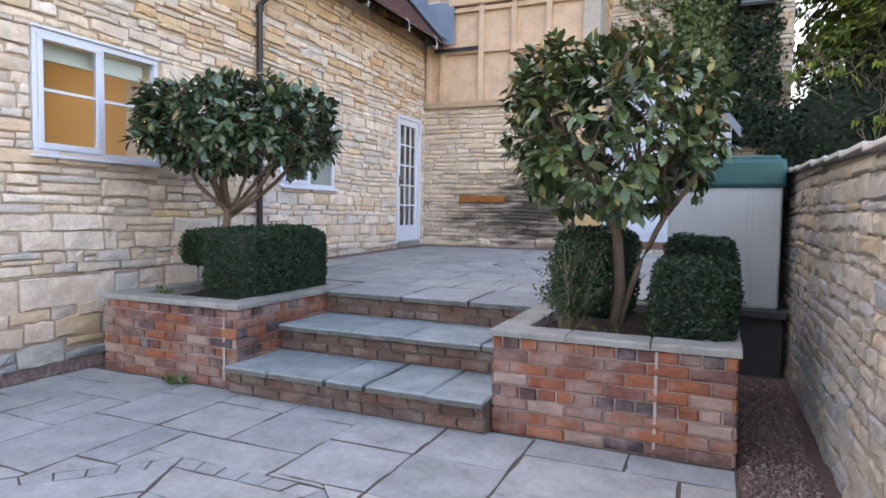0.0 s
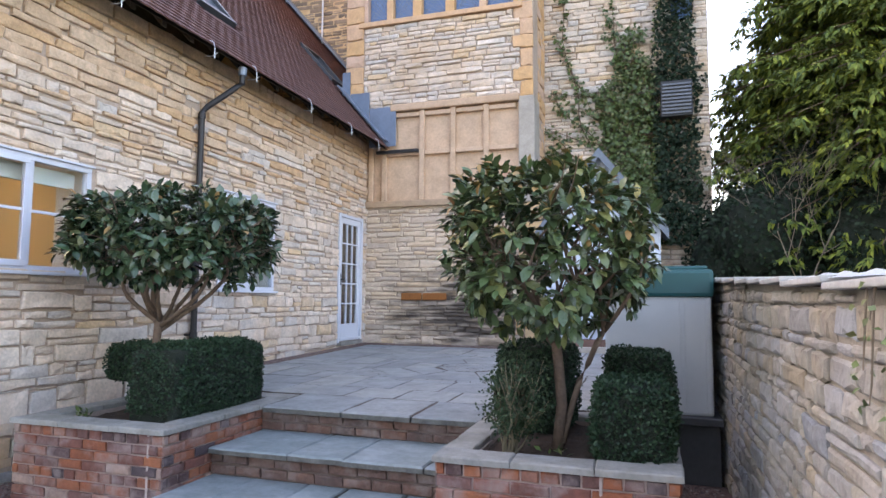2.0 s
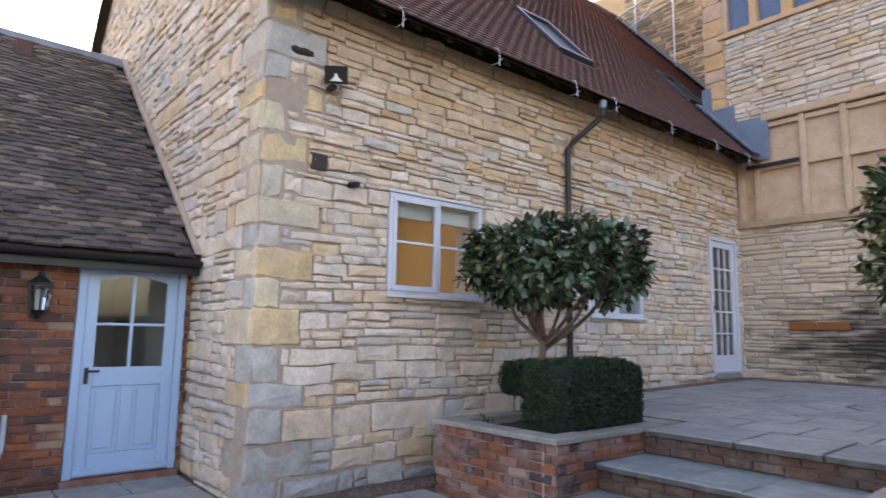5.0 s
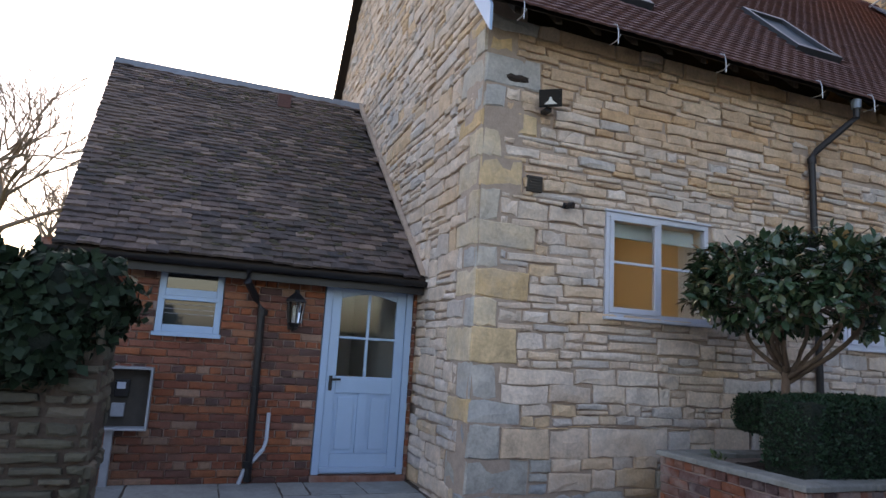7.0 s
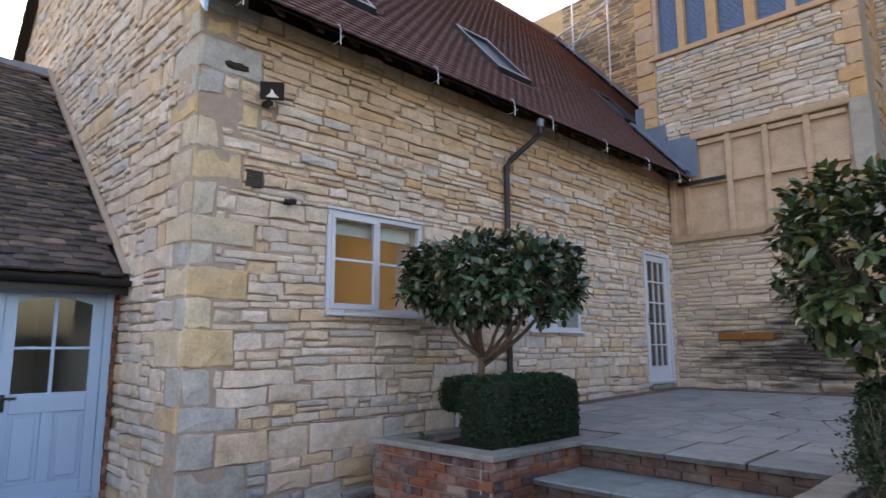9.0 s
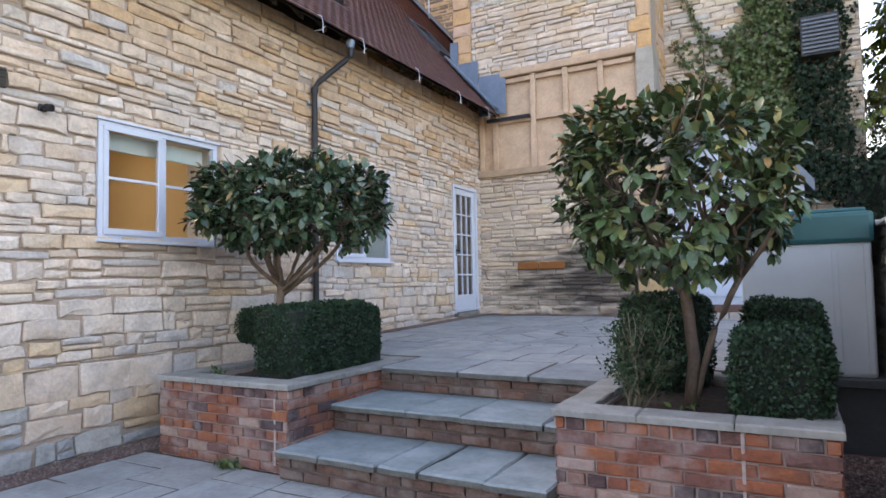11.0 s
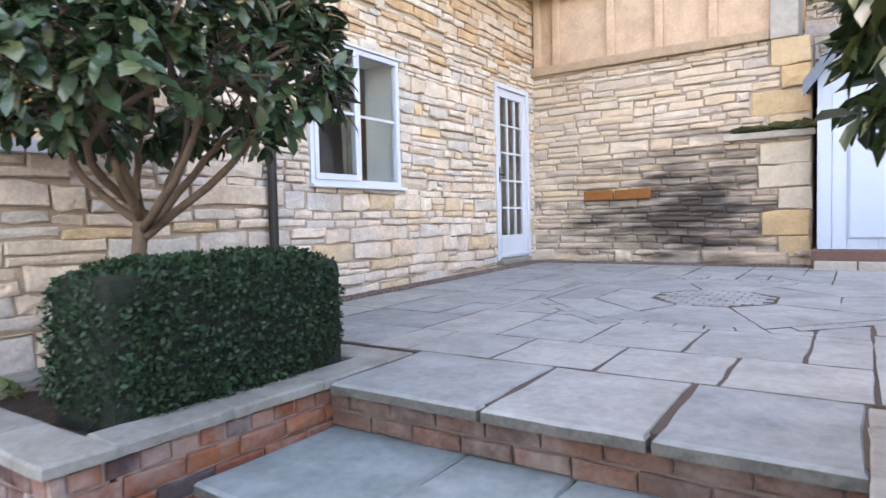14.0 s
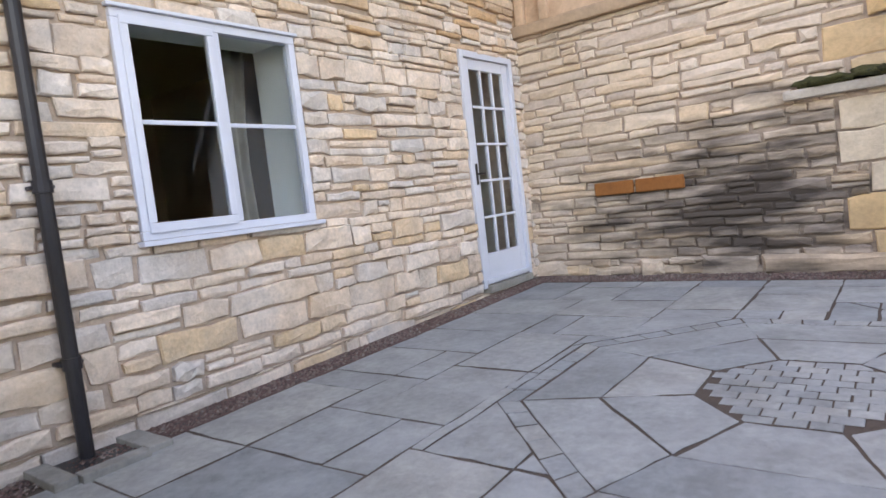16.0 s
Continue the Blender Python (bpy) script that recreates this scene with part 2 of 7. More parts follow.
CURTAIN = surface("patterned_curtain", [(0.45, 0.40, 0.32), (0.48, 0.43, 0.35)], rough=0.9, grain=14, patch=7, bump=0.1, stain=0.8, grain_amount=0.4)
BARK = surface("bark", [(0.145, 0.095, 0.068), (0.18, 0.125, 0.088)], rough=0.95, grain=45, patch=5, bump=0.7, stain=0.4, grain_amount=0.4)
LAUREL = leafy("laurel_leaf", [(0.030, 0.060, 0.029), (0.043, 0.082, 0.039), (0.026, 0.053, 0.033), (0.060, 0.103, 0.047), (0.036, 0.073, 0.043), (0.112, 0.129, 0.060), (0.034, 0.065, 0.034)], rough=0.26, gloss=0.55)
BOXLEAF = leafy("box_leaf", [(0.013, 0.034, 0.017), (0.019, 0.045, 0.021), (0.026, 0.056, 0.026), (0.015, 0.038, 0.019)], rough=0.5, gloss=0.22)
IVY = leafy("ivy_leaf", [(0.065, 0.109, 0.033), (0.104, 0.147, 0.044), (0.046, 0.077, 0.028), (0.156, 0.166, 0.061)], rough=0.45)
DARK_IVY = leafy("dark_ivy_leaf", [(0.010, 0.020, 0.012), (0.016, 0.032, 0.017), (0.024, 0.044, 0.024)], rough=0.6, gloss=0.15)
CONIFER = leafy("conifer_spray", [(0.085, 0.125, 0.026), (0.15, 0.19, 0.030), (0.055, 0.088, 0.026), (0.25, 0.28, 0.036), (0.042, 0.068, 0.024), (0.10, 0.145, 0.028)], rough=0.65, gloss=0.2)
MOSS = surface("moss", [(0.060, 0.060, 0.020), (0.085, 0.080, 0.026), (0.042, 0.044, 0.018)], rough=1.0, grain=90, bump=0.8, grain_amount=0.5, bump_dist=0.02)
TWIG = surface("twig", [(0.20, 0.16, 0.12), (0.16, 0.13, 0.10)], rough=0.9, grain=50, bump=0.2)
GLASS = glass("window_glass")
GROUND = surface("grass_and_earth", [(0.07, 0.08, 0.035), (0.10, 0.10, 0.05)], rough=1.0, grain=20, patch=0.4, bump=0.5)


# ---- building helpers ----
def mesh_of(name, verts, faces, material, smooth=False):
    me = bpy.data.meshes.new(name)
    me.from_pydata([tuple(v) for v in verts], [], faces)
    me.materials.append(material)
    if smooth:
        me.polygons.foreach_set("use_smooth", [True] * len(me.polygons))
    me.update()
    return me


def from_bm(name, bm, material, smooth=False):
    bmesh.ops.recalc_face_normals(bm, faces=bm.faces)
    me = bpy.data.meshes.new(name)
    bm.to_mesh(me)
    bm.free()
    me.materials.append(material)
    if smooth:
        me.polygons.foreach_set("use_smooth", [True] * len(me.polygons))
    return me


def part(name, bm, material, parent, label="", smooth=False):
    me = bm if isinstance(bm, bpy.types.Mesh) else from_bm(name, bm, material, smooth)
    ob = new(name, me)
    ob.parent = parent
    if label:
        tagged(ob, label)
    return ob


def empty(name, x=0, y=0, z=0):
    ob = new(name)
    ob.empty_display_size = 0.1
    ob.location = (x, y, z)
    return ob


def thing(name, label, category, at=(0, 0, 0), group="", kind=""):
    """An Empty at the thing's base."""
    return tagged(empty(name, *at), label, category, group, kind)


def box(bm, x0, x1, y0, y1, z0, z1, bevel=0.0):
    made = bmesh.ops.create_cube(bm, size=1.0)["verts"]
    for v in made:
        v.co = Vector(((x0 + x1) / 2 + v.co.x * (x1 - x0), (y0 + y1) / 2 + v.co.y * (y1 - y0), (z0 + z1) / 2 + v.co.z * (z1 - z0)))
    if bevel > 0:
        edges = list({e for v in made for e in v.link_edges})
        bmesh.ops.bevel(bm, geom=edges, offset=bevel, segments=2, affect="EDGES", profile=0.6)
    return bm


def boxed(*a, bevel=0.004):
    return box(bmesh.new(), *a, bevel=bevel)


def tube(bm, points, radii, sides=8):
    """A tapered tube along points."""
    pts = [Vector(p) for p in points]
    if not isinstance(radii, (list, tuple)):
        radii = [radii] * len(pts)
    rings = []
    for i, p in enumerate(pts):
        d = (pts[min(i + 1, len(pts) - 1)] - pts[max(i - 1, 0)]).normalized()
        a = d.orthogonal().normalized() if abs(d.z) > 0.9 else d.cross(Vector((0, 0, 1))).normalized()
        b = d.cross(a)
        rings.append([bm.verts.new(p + (a * math.cos(2 * math.pi * k / sides) + b * math.sin(2 * math.pi * k / sides)) * radii[i]) for k in range(sides)])
    for r, s in zip(rings, rings[1:]):
        for k in range(sides):
            bm.faces.new((r[k], r[(k + 1) % sides], s[(k + 1) % sides], s[k]))
    bm.faces.new(rings[0][::-1])
    bm.faces.new(rings[-1])
    return bm


def prism(bm, poly, axis, a, b):
    """A polygon of (p, q) pushed along an axis from a to b."""
    def at(p, q, r):
        return {"x": (r, p, q), "y": (p, r, q), "z": (p, q, r)}[axis]
    lo = [bm.verts.new(at(p, q, a)) for p, q in poly]
    hi = [bm.verts.new(at(p, q, b)) for p, q in poly]
    bm.faces.new(lo[::-1])
    bm.faces.new(hi)
    for i in range(len(poly)):
        j = (i + 1) % len(poly)
        bm.faces.new((lo[i], lo[j], hi[j], hi[i]))
    return bm


class Side:
    """One face of a wall: u runs along it, v up, n out of it."""
    def __init__(self, origin, u, n):
        self.o, self.u, self.n = Vector(origin), Vector(u), Vector(n)

    def at(self, u, v, n=0.0):
        return self.o + self.u * u + Vector((0, 0, v)) + self.n * n


def wall_shell(side, width, height, openings, depth, top=None):
    """A wall with real openings; the face lies a joint's depth back. top(u): the height there."""
    us = sorted({0, width, *[o[0] for o in openings], *[o[1] for o in openings], *([width * k / 12 for k in range(13)] if top else [])})
    vs = sorted({0, height, *[o[2] for o in openings], *[o[3] for o in openings]})
    bm = bmesh.new()
    solid = {}
    for i in range(len(us) - 1):
        for j in range(len(vs) - 1):
            cu, cv = (us[i] + us[i + 1]) / 2, (vs[j] + vs[j + 1]) / 2
            solid[i, j] = not any(o[0] < cu < o[1] and o[2] < cv < o[3] for o in openings)

    def cap(u, j):
        return top(u) if top and j == len(vs) - 1 else vs[j]
    f, k = -0.02, -0.02 - depth
    for (i, j), s in solid.items():
        if not s:
            continue
        a, b = us[i], us[i + 1]
        c = [(a, cap(a, j)), (b, cap(b, j)), (b, cap(b, j + 1)), (a, cap(a, j + 1))]
        bm.faces.new([bm.verts.new(side.at(u, v, f)) for u, v in c])
        bm.faces.new([bm.verts.new(side.at(u, v, k)) for u, v in c[::-1]])
        for (di, dj), (p, q) in {(-1, 0): (3, 0), (1, 0): (1, 2), (0, -1): (0, 1), (0, 1): (2, 3)}.items():
            if not solid.get((i + di, j + dj), False):
                bm.faces.new([bm.verts.new(side.at(*c[p], f)), bm.verts.new(side.at(*c[p], k)), bm.verts.new(side.at(*c[q], k)), bm.verts.new(side.at(*c[q], f))])
    bmesh.ops.remove_doubles(bm, verts=bm.verts, dist=0.0005)
    return bm


def stone_shape(side, u0, u1, v0, v1, out, rng, rough=0.012, bevel=0.012):
    """One rough block of stone with wavering edges, set in the wall from -0.024 to out."""
    bevel = min(bevel, (u1 - u0) * 0.22, (v1 - v0) * 0.22)
    mu, mv = (u0 + u1) / 2, (v0 + v1) / 2
    k = min(rough, (v1 - v0) * 0.12)
    ring = []
    for fu, fv in ((0, 0), (rng.uniform(0.25, 0.4), 0), (rng.uniform(0.6, 0.75), 0), (1, 0), (1, 1), (rng.uniform(0.6, 0.75), 1), (rng.uniform(0.25, 0.4), 1), (0, 1)):
        corner = fu in (0, 1)
        ring.append((u0 + (u1 - u0) * fu + rng.uniform(-k, k) + (bevel * rng.uniform(0.1, 0.7) * (1 if fu == 0 else -1) if corner else 0), v0 + (v1 - v0) * fv + rng.uniform(-k, k) + (bevel * rng.uniform(0.0, 0.5) * (1 if fv == 0 else -1) if corner else 0)))
    verts = [side.at(u, v, -0.024) for u, v in ring]
    verts += [side.at(u, v, out - bevel * 0.8) for u, v in ring]
    verts += [side.at(u + max(-bevel, min(bevel, (mu - u) * 0.5)), v + (bevel if v < mv else -bevel), out + rng.uniform(-k, k) * 0.6) for u, v in ring]
    verts += [side.at(mu - (u1 - u0) * 0.2, mv + rng.uniform(-0.15, 0.15) * (v1 - v0), out + rng.uniform(-0.2, 1) * k), side.at(mu + (u1 - u0) * 0.2, mv + rng.uniform(-0.15, 0.15) * (v1 - v0), out + rng.uniform(-0.2, 1) * k)]
    faces = []
    for a in range(8):
        b = (a + 1) % 8
        faces += [(a, b, 8 + b, 8 + a), (8 + a, 8 + b, 16 + b, 16 + a)]
    faces += [(16, 17, 24), (17, 18, 25, 24), (18, 19, 25), (19, 20, 25), (20, 21, 25), (21, 22, 24, 25), (22, 23, 24), (23, 16, 24)]
    return verts, faces


def coursing(width, v0, v1, rng, heights, lengths, openings=(), breaks=()):
    """Random-coursed stones as (u0, u1, v0, v1)."""
    stops = sorted({v0, v1, *[b for b in breaks if v0 < b < v1]})
    out = []
    for lo, hi in zip(stops, stops[1:]):
        rows, v = [], lo
        while v < hi - 0.001:
            h = rng.uniform(*heights)
            if hi - v - h < heights[0]:
                h = hi - v
            rows.append((v, v + h))
            v += h
        for a, b in rows:
            u = -rng.uniform(0, 0.2)
            while u < width:
                w = rng.uniform(*lengths) * (0.75 + 0.5 * (b - a) / heights[1])
                if rng.random() < 0.12:
                    w *= 1.6
                s, e = max(0, u), min(width, u + w)
                u += w
                spans = [(s, e)]
                for o in openings:
                    if (o[2] < (a + b) / 2 <= o[3]) if (o[0] < 0 or o[1] > width) else (b > o[2] + 0.01 and a < o[3] - 0.01):
                        spans = [q for p in spans for q in ((p[0], min(p[1], o[0])), (max(p[0], o[1]), p[1]))]
                for s, e in spans:
                    if e - s < 0.05:
                        continue
                    if b - a > 0.11 and rng.random() < 0.28:
                        c = a + (b - a) * rng.uniform(0.38, 0.62)
                        d = s + (e - s) * rng.uniform(0.4, 0.6)
                        if rng.random() < 0.5 or e - s < 0.25:
                            out += [(s, e, a, c), (s, e, c, b)]
                        else:
                            out += [(s, d, a, b), (d, e, a, c), (d, e, c, b)]
                    else:
                        out.append((s, e, a, b))
    return out


def lay_stones(name, parent, side, stones, material, seed, near=None, joint=0.012, proud=0.018, rough=0.014, wave=0.05, bevel=0.012, keep=None, limit=300):
    """Lays stones on a wall: those for which near(u, v) is small as parts, the rest joined."""
    rng = random.Random(seed)
    def bend(u, v):
        return wave * (noise.noise(Vector((u * 0.9, v * 1.3, seed))) + 0.3 * noise.noise(Vector((u * 3.1, v * 2.0, seed + 5))))
    order = sorted(range(len(stones)), key=lambda i: near((stones[i][0] + stones[i][1]) / 2, (stones[i][2] + stones[i][3]) / 2)) if near else range(len(stones))
    chosen = set(list(order)[:limit]) if near else set()
    V, F = [], []
    for i, (a, b, c, d) in enumerate(stones):
        if keep and not keep(a, b, c, d):
            continue
        g = joint * rng.uniform(0.35, 0.75)
        dv = bend((a + b) / 2, (c + d) / 2)
        verts, faces = stone_shape(side, a + g, b - g, c + g + dv, d - g * 0.8 + dv, proud * rng.uniform(-0.3, 1.0), rng, rough, bevel)
        if i in chosen:
            mid = side.at((a + b) / 2, (c + d) / 2 + dv)
            ob = new(name, mesh_of(name, [v - mid for v in verts], faces, material))
            ob.parent, ob.location = parent, mid
        else:
            n = len(V)
            V += verts
            F += [tuple(n + k for k in f) for f in faces]
    if F:
        ob = new(name + "_courses", mesh_of(name + "_courses", V, F, material))
        ob.parent = parent
        tagged(ob, kind="stuff")


# ---- plan ----
WX = -4.98          # face of the house wall
GY = 2.48           # face of the gable wall
EY = 11.30          # face of the end wall
EAVE_X, EAVE_Z, PITCH = -4.55, 4.42, 1.14
RIDGE_X = -9.6
LEAN_X = -6.5       # face of the lean-to's brick wall


def patio_z(y):
    return 0.625 + 0.018 * (y - 5.2)


def roof_z(x):
    return EAVE_Z + PITCH * (EAVE_X - x)


# ---- ground ----
def ground_sheet():
    bm = bmesh.new()
    R = 600
    for x0, x1, y0, y1 in ((-R, R, -R, R),):
        bm.faces.new([bm.verts.new(p) for p in ((x0, y0, -0.06), (x1, y0, -0.06), (x1, y1, -0.06), (x0, y1, -0.06))])
    tagged(part("ground", bm, GROUND, None), "rough grass and earth around the courtyard", "ground", kind="structure")


ground_sheet()


def clip(poly, nx, ny, c, inside=True):
    """Part of a polygon where nx*x + ny*y <= c (or >= c)."""
    out = []
    s = 1 if inside else -1
    for (ax, ay), (bx, by) in zip(poly, poly[1:] + poly[:1]):
        da, db = s * (nx * ax + ny * ay - c), s * (nx * bx + ny * by - c)
        if da <= 0:
            out.append((ax, ay))
        if da * db < 0:
            t = da / (da - db)
            out.append((ax + (bx - ax) * t, ay + (by - ay) * t))
    return out


def area(poly):
    return abs(sum(a[0] * b[1] - b[0] * a[1] for a, b in zip(poly, poly[1:] + poly[:1]))) / 2 if len(poly) > 2 else 0


def flags(x0, x1, y0, y1, mod, rng):
    """Random rectangular paving on a small module."""
    nx, ny = round((x1 - x0) / mod), round((y1 - y0) / mod)
    mx, my = (x1 - x0) / nx, (y1 - y0) / ny
    used, out = set(), []
    sizes = [(3, 2), (2, 2), (2, 3), (2, 1), (1, 2), (3, 2), (2, 2), (2, 3), (2, 2)]
    for j in range(ny):
        for i in range(nx):
            if (i, j) in used:
                continue
            pick = sizes[:]
            rng.shuffle(pick)
            for w, h in pick + [(1, 1)]:
                cells = [(i + a, j + b) for a in range(w) for b in range(h)]
                if i + w <= nx and j + h <= ny and not any(c in used for c in cells):
                    used.update(cells)
                    out.append([(x0 + i * mx, y0 + j * my), (x0 + (i + w) * mx, y0 + j * my), (x0 + (i + w) * mx, y0 + (j + h) * my), (x0 + i * mx, y0 + (j + h) * my)])
                    break
    return out


def lay_slab(name, poly, height, material, parent, rng, joint=0.017, thick=0.045, wobble=0.009, edge=0.003, dirty=True):
    """One paving slab with a worn edge; height(y) is its top."""
    if area(poly) < 0.006:
        return None
    cx, cy = sum(p[0] for p in poly) / len(poly), sum(p[1] for p in poly) / len(poly)
    lift, tx, ty = rng.uniform(-0.001, 0.002), rng.uniform(-0.002, 0.002), rng.uniform(-0.002, 0.002)
    pts = list(poly)
    for (ax, ay), (bx, by) in zip(poly, poly[1:] + poly[:1]):
        ln = math.hypot(bx - ax, by - ay)
        if ln < 1e-6:
            continue
        nx, ny = (by - ay) / ln, -(bx - ax) / ln
        if (cx - ax) * nx + (cy - ay) * ny > 0:
            nx, ny = -nx, -ny
        pts = clip(pts, nx, ny, nx * ax + ny * ay - joint * rng.uniform(0.26, 0.6))
        if len(pts) < 3:
            return None
    pts = [(x + rng.uniform(-wobble, wobble) * 0.7, y + rng.uniform(-wobble, wobble) * 0.7) for x, y in pts]
    # an extra point on each side keeps the edges from being dead straight
    fine = []
    for a, b in zip(pts, pts[1:] + pts[:1]):
        fine.append(a)
        ln = math.hypot(b[0] - a[0], b[1] - a[1])
        if ln > 0.25:
            nx, ny = (b[1] - a[1]) / ln, -(b[0] - a[0]) / ln
            for k in (rng.uniform(0.15, 0.3), rng.uniform(0.42, 0.58), rng.uniform(0.7, 0.85)):
                w = rng.uniform(-wobble, wobble) * 0.8
                fine.append((a[0] + (b[0] - a[0]) * k + nx * w, a[1] + (b[1] - a[1]) * k + ny * w))
    n = len(fine)
    z = height(cy)
    slope = (height(cy + 0.1) - height(cy - 0.1)) / 0.2
    verts = []
    for inset, drop in ((0, thick), (0, edge), (edge * 1.3, 0)):
        for x, y in fine:
            d = max(math.hypot(x - cx, y - cy), 0.05)
            px, py = x + (cx - x) * inset / d, y + (cy - y) * inset / d
            verts.append((px - cx, py - cy, lift - drop + (px - cx) * tx + (py - cy) * (ty + slope)))
    faces = [tuple(range(2 * n, 3 * n))]
    for r in (0, n):
        for i in range(n):
            k = (i + 1) % n
            faces.append((r + i, r + k, r + n + k, r + n + i))
    me = mesh_of(name, verts, faces, material)
    if dirty and not 5.1 < min(q[1] for q in poly) < 5.25:
        me.materials.append(JOINT)
        for q in me.polygons[1:n + 1]:
            q.material_index = 1
    elif material is TREAD or material is FLAG:
        me.materials.append(SLAB_EDGE)
        for q in me.polygons[1:n + 1]:
            q.material_index = 1
    ob = new(name, me)
    ob.location = (cx, cy, z)
    ob.parent = parent
    return ob


def octagon(cx, cy, ap):
    """The half-planes of an octagon: (nx, ny, c)."""
    return [(math.cos(a), math.sin(a), math.cos(a) * cx + math.sin(a) * cy + ap) for a in [k * math.pi / 4 for k in range(8)]]


def octa_points(cx, cy, ap):
    r = ap / math.cos(math.pi / 8)
    return [(cx + r * math.cos(math.pi / 8 + k * math.pi / 4), cy + r * math.sin(math.pi / 8 + k * math.pi / 4)) for k in range(8)]


def paved(field, mod, height, parent, centre, ap, seed, inner):
    rng = random.Random(seed)
    planes = octagon(*centre, ap)
    for poly in [p for f in field for p in flags(*f, mod, rng)]:
        rest = poly
        pieces = []
        for nx, ny, c in planes:
            o = clip(rest, nx, ny, c, False)
            if len(o) > 2:
                pieces.append(o)
            rest = clip(rest, nx, ny, c, True)
            if len(rest) < 3:
                break
        if len(rest) < 3:
            pieces = [poly]
        for p in pieces:
            lay_slab("paving_slab", p, height, FLAG, parent, rng)
    # the ring of setts
    a, b = octa_points(*centre, ap), octa_points(*centre, ap - 0.11)
    for k in range(8):
        p, q, r, s = a[k], a[(k + 1) % 8], b[(k + 1) % 8], b[k]
        m = 6
        for i in range(m):
            t0, t1 = i / m, (i + 1) / m
            mixp = lambda u, v, t: (u[0] + (v[0] - u[0]) * t, u[1] + (v[1] - u[1]) * t)
            lay_slab("sett", [mixp(p, q, t0), mixp(p, q, t1), mixp(s, r, t1), mixp(s, r, t0)], height, FLAG, parent, rng, joint=0.010, wobble=0.003)
    # large wedges in two bands
    bands = [ap - 0.11, ap - 0.11 - (ap - 0.11 - inner) * 0.48, inner]
    for o, i_ in zip(bands, bands[1:]):
        a, b = octa_points(*centre, o), octa_points(*centre, i_)
        for k in range(8):
            lay_slab("paving_slab", [a[k], a[(k + 1) % 8], b[(k + 1) % 8], b[k]], height, FLAG, parent, rng)
    # small setts in the middle
    pl = octagon(*centre, inner - 0.01)
    n = int(2 * inner / 0.085)
    for j in range(n + 1):
        y = centre[1] - inner + j * 0.085
        off = 0.06 * (j % 2)
        for i in range(int(2 * inner / 0.12) + 2):
            x = centre[0] - inner + i * 0.12 - off
            p = [(x, y), (x + 0.12, y), (x + 0.12, y + 0.085), (x, y + 0.085)]
            for nx, ny, c in pl:
                p = clip(p, nx, ny, c)
                if len(p) < 3:
                    break
            if len(p) >= 3 and area(p) > 0.003:
                lay_slab("sett", p, height, FLAG, parent, rng, joint=0.008, wobble=0.003)


# ---- stone house ----
W1 = (3.83, 5.08, 1.77, 2.785)
W2 = (6.99, 8.22, 1.655, 2.90)
D1 = (10.20, 11.14, 0.74, 3.06)


